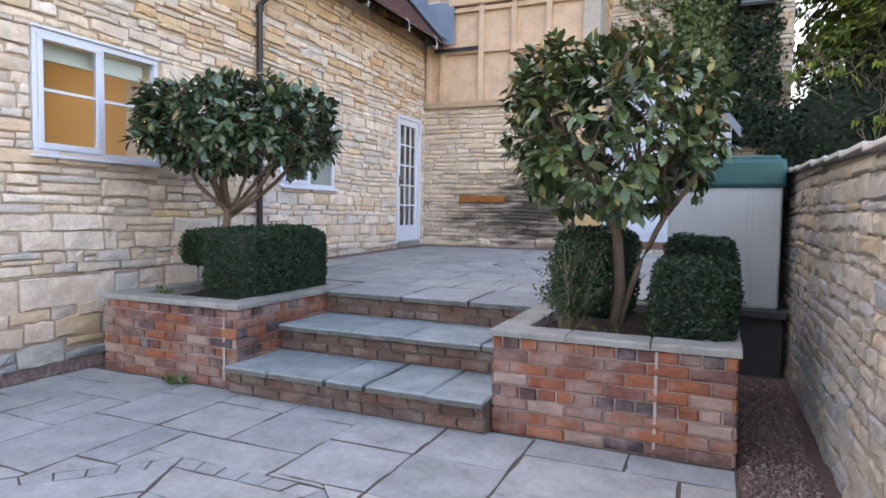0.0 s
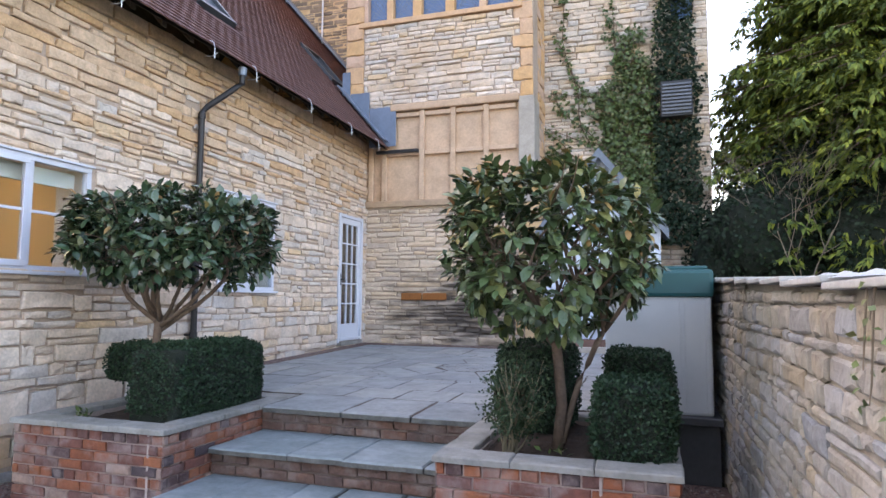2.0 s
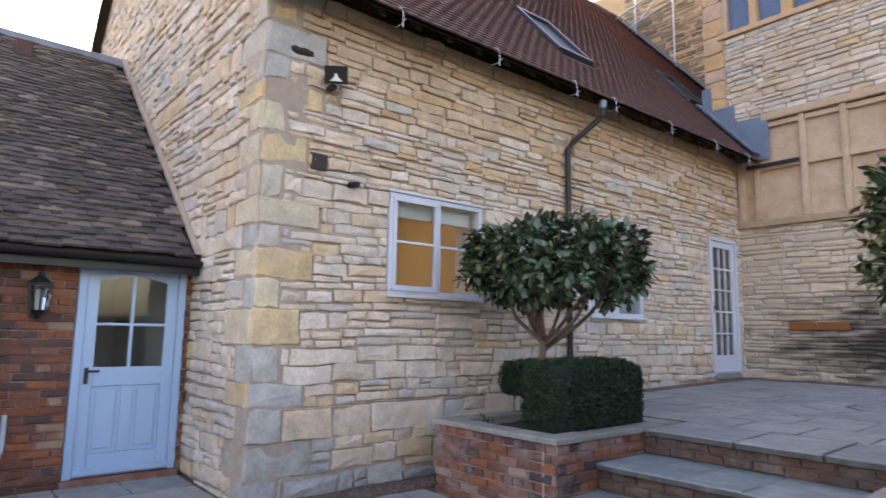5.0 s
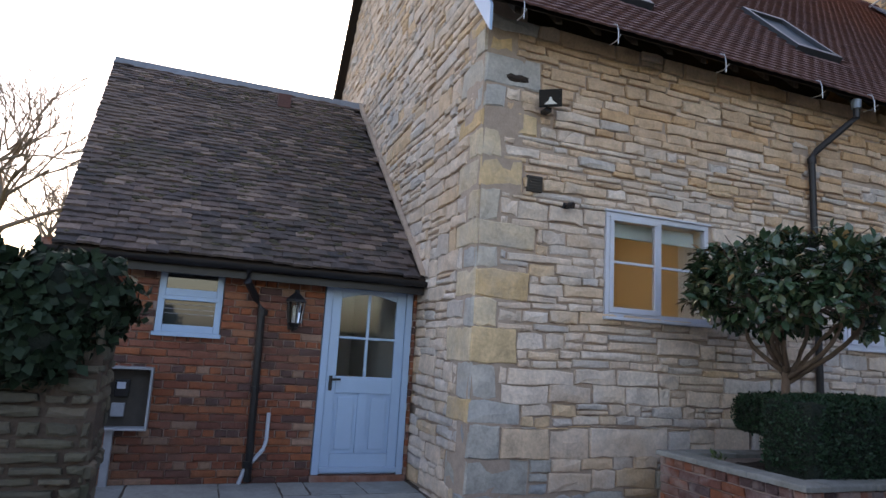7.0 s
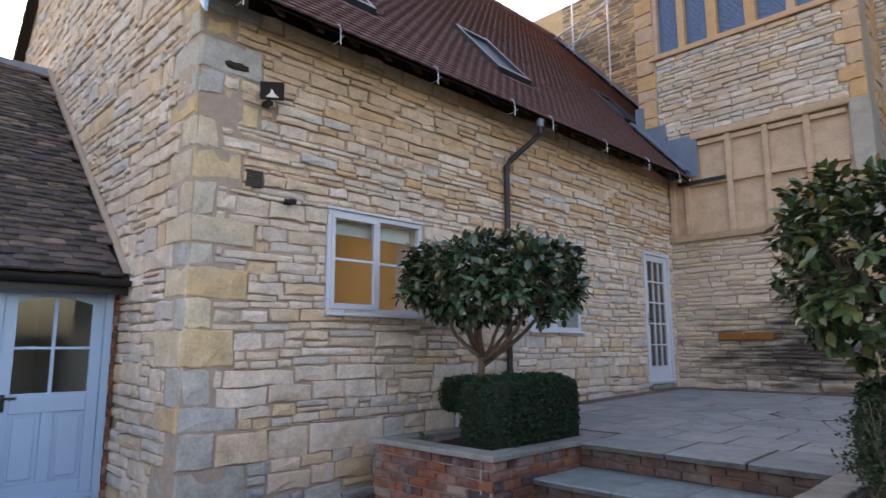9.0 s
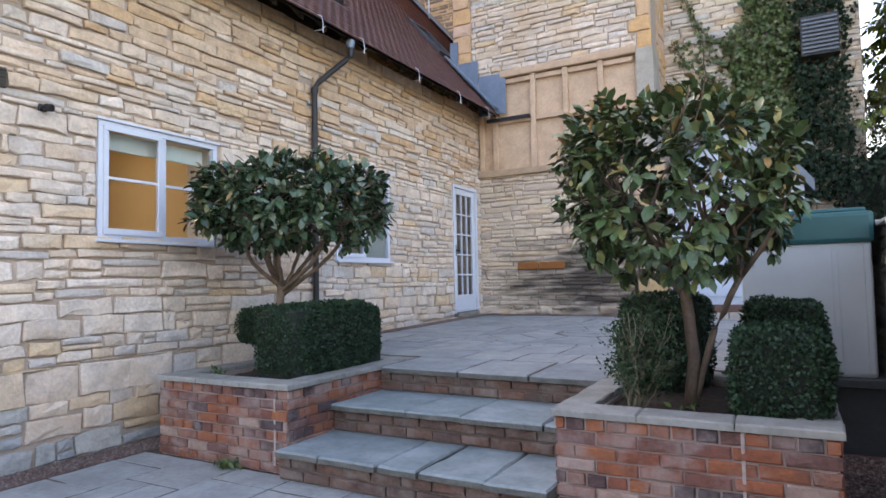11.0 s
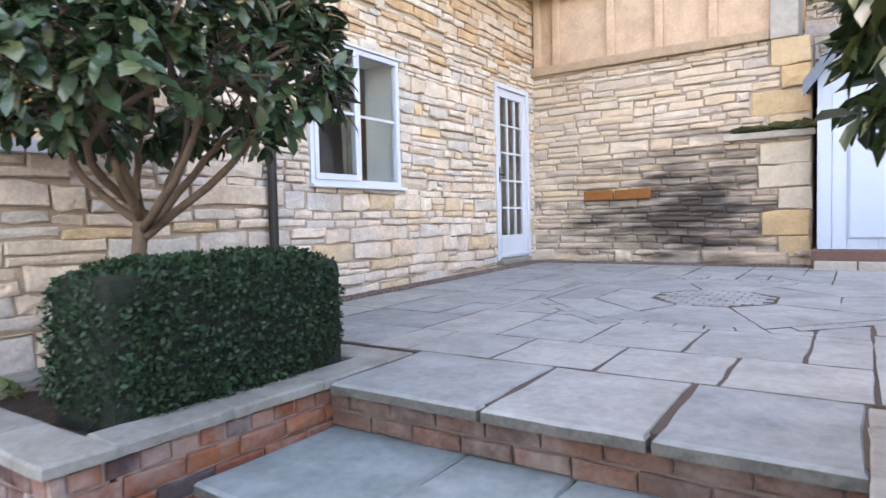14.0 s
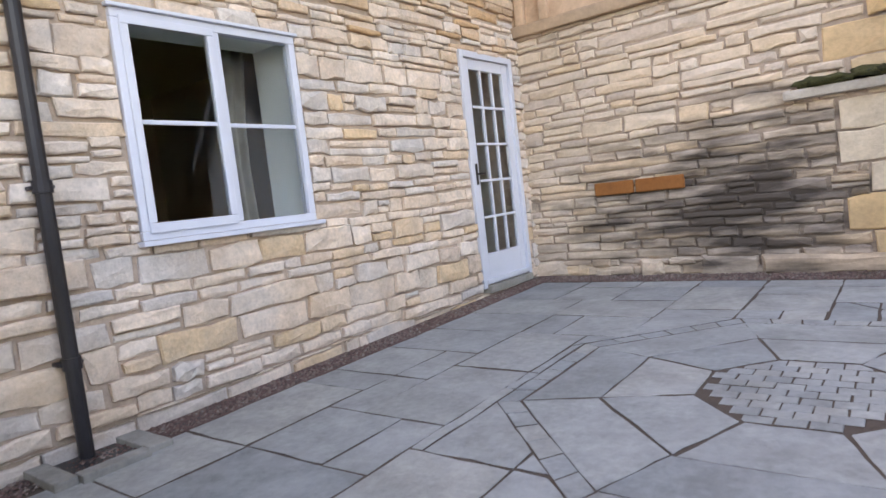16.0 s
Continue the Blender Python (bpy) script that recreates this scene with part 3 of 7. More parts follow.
def house_walls():
    # wall facing the courtyard: u runs along +y from the corner
    side = Side((WX, GY, -0.1), (0, 1, 0), (1, 0, 0))
    ops = [(a - GY, b - GY, c + 0.1, d + 0.1) for a, b, c, d in (W1, W2, D1)]
    width, height = EY - GY + 0.3, 4.64
    wall = part("wall_house_east", wall_shell(side, width, height, ops, 0.4), MORTAR, None)
    tagged(wall, "random-coursed buff limestone house wall, wide pinkish joints", "wall", kind="structure")
    rng = random.Random(5)
    q = []
    v = 0.0
    k = 0
    while v < height - 0.05:
        h = min(rng.uniform(0.2, 0.32), height - v)
        q.append((0.0, rng.uniform(0.42, 0.62) if k % 2 else rng.uniform(0.2, 0.32), v, v + h))
        v += h
        k += 1
    stops = [o[2] for o in ops] + [o[3] for o in ops] + [b[2] for b in q]
    holes = ops + [(-1, b[1], b[2], b[3]) for b in q]
    low = coursing(width, 0, 1.45, rng, (0.085, 0.19), (0.17, 0.46), holes, stops)
    mid = coursing(width, 1.45, 3.45, rng, (0.05, 0.125), (0.14, 0.42), holes, stops)
    top_ = coursing(width, 3.45, height, rng, (0.06, 0.14), (0.2, 0.5), holes, stops)
    pick = random.Random(17)
    rusty = [b for b in mid + top_ if pick.random() < (b[2] - 2.9) / 1.25]
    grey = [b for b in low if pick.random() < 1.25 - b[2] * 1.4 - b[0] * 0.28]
    taken = set(rusty) | set(grey)
    pale = [b for b in low + mid + top_ if b not in taken]
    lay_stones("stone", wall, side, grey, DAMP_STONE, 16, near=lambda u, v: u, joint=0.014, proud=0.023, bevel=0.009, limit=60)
    lay_stones("stone", wall, side, pale, STONE, 11, near=lambda u, v: math.hypot(u - 4.3, (v - 1.5) * 1.6), joint=0.014, proud=0.023, bevel=0.009, limit=180)
    lay_stones("stone", wall, side, rusty, RUSTY_STONE, 15, near=lambda u, v: u, joint=0.014, proud=0.023, bevel=0.009, limit=60)
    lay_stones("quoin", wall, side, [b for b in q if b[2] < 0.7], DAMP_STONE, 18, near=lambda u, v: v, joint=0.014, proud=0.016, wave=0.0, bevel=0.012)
    lay_stones("quoin", wall, side, [b for b in q if b[2] >= 0.7], QUOIN, 12, near=lambda u, v: v, joint=0.014, proud=0.016, wave=0.0, bevel=0.012)
    # gable: u runs along -x from the corner
    gs = Side((WX, GY, -0.1), (-1, 0, 0), (0, -1, 0))
    gw = 9.3
    def top(u):
        x = WX - u
        return min(roof_z(x), roof_z(2 * RIDGE_X - x)) + 0.1 - 0.05
    gable = part("wall_house_gable", wall_shell(gs, gw, 4.3, [], 0.4, top), MORTAR, None)
    tagged(gable, "tall buff limestone gable wall with large quoins", "wall", kind="structure")
    gq = [(0.0, rng.uniform(0.18, 0.3) if i % 2 else rng.uniform(0.4, 0.6), s[2], s[3]) for i, s in enumerate(q, 1)]
    gst = coursing(gw, 0, 10.4, rng, (0.08, 0.18), (0.16, 0.45), [(-1, s[1], s[2], s[3]) for s in gq], [s[2] for s in gq])
    lay_stones("stone", gable, gs, gst, STONE, 13, near=lambda u, v: math.hypot(u, v - 2), keep=lambda a, b, c, d: d < min(top(a), top(b)) - 0.02 and not (b > 1.9 and d < 1.8))
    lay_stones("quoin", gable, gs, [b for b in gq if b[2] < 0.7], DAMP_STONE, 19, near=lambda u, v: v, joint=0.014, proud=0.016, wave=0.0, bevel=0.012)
    lay_stones("quoin", gable, gs, [b for b in gq if b[2] >= 0.7], QUOIN, 14, near=lambda u, v: v, joint=0.014, proud=0.016, wave=0.0, bevel=0.012)
    # closing walls at the back
    bm = box(bmesh.new(), -14.3, -13.9, GY + 0.4, 14.8, -0.1, 4.4)
    tagged(part("wall_house_west", bm, MORTAR, None), "plain stone back wall of the house", "wall", kind="structure")


def tile_mesh(name, w, l, t, material):
    """A plain tile, slightly cambered: x across, y up the slope."""
    verts, faces = [], []
    for i in range(4):
        x = -w / 2 + w * i / 3
        c = 0.006 * (1 - (2 * i / 3 - 1) ** 2)
        verts += [(x, 0, c), (x, l, c), (x, 0, c + t), (x, l, c + t)]
    for i in range(3):
        a, b = 4 * i, 4 * i + 4
        faces += [(a + 2, b + 2, b + 3, a + 3), (a, a + 2, b + 2, b)[::-1]]
    faces += [(0, 1, 3, 2), (12, 14, 15, 13)]
    return mesh_of(name, verts, faces, material)


def tiled(parent, origin, across, up, normal, width, rows, gauge, tw, tl, material, seed, part_rows, skip=None, lift=0.012, shear=0.0, thick=0.014, rough=0.004):
    """Rows of overlapping tiles; the lowest rows are parts, the rest one mesh."""
    rng = random.Random(seed)
    tilt = math.atan2(thick + 0.012, gauge * 2)
    up2 = (up * math.cos(tilt) - normal * math.sin(tilt)).normalized()
    n2 = across.cross(up2).normalized()
    if n2.dot(normal) < 0:
        n2 = -n2
    base = tile_mesh("roof_tile", tw - 0.004, tl, thick, material)
    bv, bf = [v.co.copy() for v in base.vertices], [tuple(p.vertices) for p in base.polygons]
    V, F = [], []
    made = 0
    for r in range(rows):
        off = tw / 2 * (r % 2)
        left = shear * r / rows
        for i in range(int((width - left) / tw) + 2):
            u = left + tw / 2 + i * tw - off
            half = r % 2 == 1 and i == 0
            if half:
                u = left + tw / 4
            if u > width or (skip and skip(u, r * gauge)):
                continue
            p = origin + across * u + up * (r * gauge + rng.uniform(-rough, rough)) + normal * (thick + lift + rng.uniform(0, rough))
            m = Matrix((across, up2, n2)).transposed().to_4x4()
            m = Matrix.Translation(p) @ m @ pose(0, 0, 0, rng.uniform(-1, 1) * rough * 150, 0, rng.uniform(-1, 1) * rough * 200) @ Matrix.Diagonal((0.5 if half else 1, 1, 1, 1))
            if r < part_rows and made < 300:
                ob = new("roof_tile", base)
                ob.parent = parent
                ob.matrix_basis = m
                made += 1
            else:
                n = len(V)
                V += [m @ v for v in bv]
                F += [tuple(n + k for k in f) for f in bf]
    ob = new("tile_courses", mesh_of("tile_courses", V, F, material))
    ob.parent = parent
    tagged(ob, kind="stuff")


SKYLIGHTS = [(3.85, 4.62, -5.3, -6.2), (6.9, 7.68, -5.38, -6.25), (11.35, 12.1, -5.85, -6.6)]


def house_roof():
    up = Vector((-1, 0, PITCH)).normalized()
    nrm = Vector((PITCH, 0, 1)).normalized()
    y0, y1 = GY - 0.12, 14.8
    bm = bmesh.new()
    prism(bm, [(EAVE_X - 0.03, EAVE_Z - 0.02), (EAVE_X - 0.02, EAVE_Z - 0.02), (RIDGE_X, roof_z(RIDGE_X) - 0.02), (RIDGE_X, roof_z(RIDGE_X) - 0.10)], "y", y0, y1)
    prism(bm, [(2 * RIDGE_X - EAVE_X, EAVE_Z - 0.10), (RIDGE_X, roof_z(RIDGE_X) - 0.10), (RIDGE_X, roof_z(RIDGE_X) - 0.02), (2 * RIDGE_X - EAVE_X, EAVE_Z - 0.02)], "y", y0, y1)
    roof = part("roof_house", bm, DARK_WOOD, None)
    tagged(roof, "steep roof of small dark red clay tiles", "roof", kind="structure")
    slope = math.hypot(RIDGE_X - EAVE_X, roof_z(RIDGE_X) - EAVE_Z)
    def hole(u, s):
        x, y = EAVE_X - s / math.hypot(1, PITCH), y0 + u
        return any(a - 0.06 < y < b + 0.06 and d - 0.02 < x < c + 0.12 for a, b, c, d in SKYLIGHTS) or (y > EY - 0.05 and x > -5.55)
    tiled(roof, Vector((EAVE_X, y0, EAVE_Z - 0.03)), Vector((0, 1, 0)), up, nrm, y1 - y0, int(slope / 0.1), 0.1, 0.165, 0.26, TILE, 21, 5, hole, thick=0.019, rough=0.003)
    tiled(roof, Vector((2 * RIDGE_X - EAVE_X, y1, EAVE_Z - 0.03)), Vector((0, -1, 0)), Vector((1, 0, PITCH)).normalized(), Vector((-PITCH, 0, 1)).normalized(), 0.5, 4, 0.1, 0.165, 0.26, TILE, 22, 0)
    ridge = bmesh.new()
    for i in range(38):
        a = y0 + i * 0.325
        tube(ridge, [(RIDGE_X, a, roof_z(RIDGE_X)), (RIDGE_X, a + 0.34, roof_z(RIDGE_X) + 0.006)], [0.11, 0.115], 10)
    part("ridge_tiles", ridge, TILE, roof)
    # blue-grey barge board on the gable's near foot and dark verge beyond the ridge
    bm = bmesh.new()
    prism(bm, [(EAVE_X - 0.03, EAVE_Z - 0.30), (EAVE_X - 0.03, EAVE_Z - 0.05), (-5.3, roof_z(-5.3) - 0.03), (-5.38, roof_z(-5.3) - 0.18)], "y", y0 - 0.03, y0 - 0.003)
    part("barge_foot", bm, DOOR_PAINT, roof, "pale blue painted board end")
    bm = bmesh.new()
    for a, b in ((-5.3, RIDGE_X), (2 * RIDGE_X + 4.6, RIDGE_X)):
        za, zb = (roof_z(a) if a > RIDGE_X else roof_z(2 * RIDGE_X - a)), roof_z(RIDGE_X)
        prism(bm, [(a, za - 0.16), (a, za + 0.04), (b, zb + 0.04), (b, zb - 0.16)], "y", y0 - 0.03, y0 - 0.003)
    part("verge_board", bm, DARK_WOOD, roof)
    # rafter feet under the eaves
    y = GY + 0.15
    foot = bmesh.new()
    xa, xb = WX - 0.1, EAVE_X - 0.09
    prism(foot, [(xa, roof_z(xa) - 0.05), (xb, roof_z(xb) - 0.05), (xb, roof_z(xb) - 0.15), (xa, roof_z(xa) - 0.19)], "y", -0.035, 0.035)
    me = from_bm("rafter_foot", foot, DARK_WOOD)
    while y < EY - 0.1:
        ob = new("rafter_foot", me)
        ob.parent, ob.location = roof, (0, y, 0)
        y += 0.42
    # steel gutter brackets still waiting for their gutter
    b = bmesh.new()
    tube(b, [(EAVE_X - 0.02, 0, EAVE_Z + 0.06), (EAVE_X + 0.03, 0, EAVE_Z + 0.03), (EAVE_X + 0.05, 0, EAVE_Z - 0.04), (EAVE_X + 0.05, 0, EAVE_Z - 0.17)], 0.0055, 6)
    tube(b, [(EAVE_X + 0.09, 0, EAVE_Z - 0.10), (EAVE_X + 0.02, 0, EAVE_Z - 0.13), (EAVE_X - 0.08, 0, EAVE_Z - 0.12)], 0.005, 6)
    me = from_bm("gutter_bracket", b, STEEL)
    for y in (2.62, 3.6, 4.88, 6.2, 7.0, 8.35, 9.65, 10.75):
        ob = new("gutter_bracket", me)
        ob.location = (0, y, 0)
        ob.parent = roof
        tagged(ob, "galvanised steel gutter bracket")
    for a, c, x0, x1 in SKYLIGHTS:
        sk = thing("skylight", "closed roof window with grey metal frame in the tiles", "roof window", ((x0 + x1) / 2, (a + c) / 2, roof_z((x0 + x1) / 2)), "roof windows")
        L = math.hypot(x0 - x1, roof_z(x1) - roof_z(x0)) / 2
        m = Matrix((Vector((0, 1, 0)), up, nrm)).transposed().to_4x4()
        w = (c - a) / 2
        sk.matrix_basis = Matrix.Translation(sk.location) @ m
        for n, (p, q, r, s) in {"jamb": (-w, -w + 0.07, -L, L), "jamb.001": (w - 0.07, w, -L, L), "head": (-w + 0.072, w - 0.072, L - 0.08, L), "sill": (-w + 0.072, w - 0.072, -L, -L + 0.09)}.items():
            part(n.split(".")[0], boxed(p, q, r, s, -0.05, 0.07), FRAME_GREY, sk)
        part("pane", boxed(-w + 0.075, w - 0.075, -L + 0.095, L - 0.085, 0.0, 0.02, bevel=0), SKYGLASS, sk)
        part("lining", boxed(-w + 0.01, w - 0.01, -L + 0.01, L - 0.01, -0.12, -0.06, bevel=0), BLACK_METAL, sk)


def dark_glass(name, tint, rough=0.04, spec=0.5):
    m = bpy.data.materials.new(name)
    m.use_nodes = True
    b = m.node_tree.nodes["Principled BSDF"]
    b.inputs["Base Color"].default_value = (*tint, 1)
    b.inputs["Roughness"].default_value = rough
    b.inputs["Specular IOR Level"].default_value = spec
    return m


TAN_WALL = surface("tan_plaster", [(0.52, 0.36, 0.23), (0.55, 0.39, 0.26)], rough=0.8, grain=8, bump=0.03, stain=0.3, grain_amount=0.1)
FRAME_GREY = surface("dark_grey_metal", [(0.035, 0.042, 0.052), (0.045, 0.052, 0.062)], rough=0.45, grain=14, bump=0.05, stain=0.2)
SKYGLASS = dark_glass("skylight_glass", (0.035, 0.05, 0.065), 0.5, 0.1)
# the blue base paints the sky's reflection into the leaded panes
SKY_TINTED_GLASS = dark_glass("sky_tinted_leaded_glass", (0.10, 0.17, 0.32), 0.08)
DIM_GLASS = dark_glass("dim_glass", (0.035, 0.04, 0.04), 0.03, 1.0)


def casement(name, y0, y1, z0, z1, label):
    """A two-light timber window in the house wall: the near light opens."""
    w = thing(name, label, "window", (WX, (y0 + y1) / 2, z0), kind="structure")
    w_inv = Matrix.Translation(-w.location)
    def put(nm, *a, mt=PAINT, parent=w, bevel=0.005, lab=""):
        bm = boxed(*a, bevel=bevel)
        bm.transform(w_inv)
        return part(nm, bm, mt, parent, lab)
    f = 0.05
    x0, x1 = WX - 0.06, WX + 0.012
    ym = (y0 + y1) / 2
    put("frame_head", x0, x1, y0, y1, z1 - f, z1)
    put("frame_sill", x0, x1, y0, y1, z0, z0 + f)
    put("frame_jamb", x0, x1, y0, y0 + f, z0 + f + 0.001, z1 - f - 0.001)
    put("frame_jamb", x0, x1, y1 - f, y1, z0 + f + 0.001, z1 - f - 0.001)
    put("mullion", x0, x1, ym - 0.03, ym + 0.03, z0 + f + 0.001, z1 - f - 0.001)
    put("window_sill", WX - 0.05, WX + 0.07, y0 - 0.03, y1 + 0.03, z0 - 0.03, z0 - 0.002, lab="projecting painted sill")
    put("drip_mould", WX - 0.01, WX + 0.035, y0 - 0.02, y1 + 0.02, z1 + 0.002, z1 + 0.022)
    # opening light stands proud
    s = 0.045
    a, b, c, d = y0 + f - 0.012, ym - 0.02, z0 + f - 0.012, z1 - f + 0.012
    sx0, sx1 = WX + 0.013, WX + 0.032
    put("sash_rail", sx0, sx1, a, b, c, c + s + 0.01)
    put("sash_rail", sx0, sx1, a, b, d - s, d)
    put("sash_stile", sx0, sx1, a, a + s, c + s + 0.011, d - s - 0.001)
    put("sash_stile", sx0, sx1, b - s, b, c + s + 0.011, d - s - 0.001)
    zm = (z0 + z1) / 2 + 0.02
    for p, q, x in ((a + s, b - s, WX + 0.012), (ym + 0.03, y1 - f, WX - 0.02)):
        put("glazing_bar", x - 0.012, x + 0.008, p + 0.001, q - 0.001, zm - 0.013, zm + 0.013)
        lo = c + s + 0.011 if x > WX else z0 + f
        hi = d - s if x > WX else z1 - f
        for r, t in ((lo + 0.001, zm - 0.014), (zm + 0.014, hi - 0.002)):
            pane = put("pane", x - 0.006, x - 0.002, p + 0.001, q - 0.001, r, t, mt=GLASS, bevel=0)
            pane.visible_shadow = False
    for nm, a in (("reveal", (y1 - 0.012, y1 - 0.001, z0 + 0.01, z1 - 0.01)), ("reveal", (y0 + 0.001, y0 + 0.012, z0 + 0.01, z1 - 0.01)), ("reveal_head", (y0 + 0.013, y1 - 0.013, z1 - 0.012, z1 - 0.001)), ("inner_sill", (y0 + 0.013, y1 - 0.013, z0 + 0.001, z0 + 0.015))):
        put(nm, WX - 0.425, WX - 0.062, *a, mt=REVEAL, bevel=0)
    return w


def far_door():
    """The fifteen-pane door at the end of the house wall."""
    y0, y1, z0, z1 = D1
    z0 += 0.05
    d = thing("door_1", "closed pale grey glazed door with fifteen small panes", "door", (WX, (y0 + y1) / 2, z0), kind="structure")
    inv = Matrix.Translation(-d.location)
    def put(nm, *a, mt=PAINT, bevel=0.004, lab="", parent=d):
        bm = boxed(*a, bevel=bevel)
        bm.transform(inv)
        return part(nm, bm, mt, parent, lab)
    f = 0.06
    X0, X1 = WX - 0.09, WX + 0.01
    put("frame_jamb", X0, X1, y0, y0 + f, z0, z1)
    put("frame_jamb", X0, X1, y1 - f, y1, z0, z1)
    put("frame_head", X0, X1, y0 + f + 0.001, y1 - f - 0.001, z1 - f, z1)
    put("threshold", X0, WX + 0.05, y0 + f + 0.001, y1 - f - 0.001, z0 - 0.05, z0 + 0.02, mt=COPING)
    a, b, c, e = y0 + f + 0.004, y1 - f - 0.004, z0 + 0.022, z1 - f - 0.004
    x0, x1 = WX - 0.065, WX - 0.02
    st = 0.1
    put("stile", x0, x1, a, a + st, c, e)
    put("stile", x0, x1, b - st, b, c, e)
    put("top_rail", x0, x1, a + st + 0.001, b - st - 0.001, e - 0.1, e)
    put("bottom_rail", x0, x1, a + st + 0.001, b - st - 0.001, c, c + 0.3)
    put("weather_bar", x1 + 0.001, x1 + 0.035, a, b, c + 0.02, c + 0.06)
    gy0, gy1, gz0, gz1 = a + st, b - st, c + 0.3, e - 0.1
    for i in (1, 2):
        y = gy0 + (gy1 - gy0) * i / 3
        put("glazing_bar", x0 + 0.01, x1 - 0.002, y - 0.012, y + 0.012, gz0 + 0.001, gz1 - 0.001, bevel=0.003)
    for j in range(1, 5):
        z = gz0 + (gz1 - gz0) * j / 5
        for i in range(3):
            p, q = gy0 + (gy1 - gy0) * i / 3 + 0.013, gy0 + (gy1 - gy0) * (i + 1) / 3 - 0.013
            put("glazing_bar", x0 + 0.01, x1 - 0.002, p, q, z - 0.012, z + 0.012, bevel=0.003)
    for j in range(5):
        for i in range(3):
            p, q = gy0 + (gy1 - gy0) * i / 3 + 0.012, gy0 + (gy1 - gy0) * (i + 1) / 3 - 0.012
            r, s = gz0 + (gz1 - gz0) * j / 5 + 0.012, gz0 + (gz1 - gz0) * (j + 1) / 5 - 0.012
            put("pane", x0 + 0.02, x0 + 0.024, p, q, r, s, mt=GLASS, bevel=0).visible_shadow = False
    h = put("door_handle", x1 + 0.001, x1 + 0.012, a + 0.03, a + 0.065, c + 0.98, c + 1.18, mt=BLACK_METAL, lab="black lever handle on a plate")
    put("lever", x1 + 0.014, x1 + 0.035, a + 0.035, a + 0.15, c + 1.07, c + 1.09, mt=BLACK_METAL, parent=h)


def curtain(y, x, z0, z1, width):
    """A gathered curtain beside the window."""
    c = thing("curtain", "patterned cream and brown curtain drawn aside", "curtain", (x, y, z0))
    bm = bmesh.new()
    n = 28
    cols = []
    for i in range(n + 1):
        u = i / n
        o = 0.03 * math.sin(u * 16)
        cols.append([bm.verts.new((o - 0.1 * u, u * width * (1 - 0.25 * math.sin(k / 6 * math.pi)), (z1 - z0) * k / 6)) for k in range(7)])
    for a, b in zip(cols, cols[1:]):
        for k in range(6):
            bm.faces.new((a[k], b[k], b[k + 1], a[k + 1]))
    bmesh.ops.solidify(bm, geom=bm.faces[:], thickness=0.004)
    part("cloth", bm, CURTAIN, c, smooth=True)


CABINET = surface("cabinet_paint", [(0.58, 0.44, 0.26), (0.60, 0.46, 0.28)], rough=0.5, grain=10, bump=0.03, stain=0.1, grain_amount=0.08)
SHADE_GLOW = bpy.data.materials.new("lamp_shade")
SHADE_GLOW.use_nodes = True
SHADE_GLOW.node_tree.nodes["Principled BSDF"].inputs["Base Color"].default_value = (0.7, 0.35, 0.08, 1)
SHADE_GLOW.node_tree.nodes["Principled BSDF"].inputs["Emission Color"].default_value = (1.0, 0.42, 0.06, 1)
SHADE_GLOW.node_tree.nodes["Principled BSDF"].inputs["Emission Strength"].default_value = 0.12


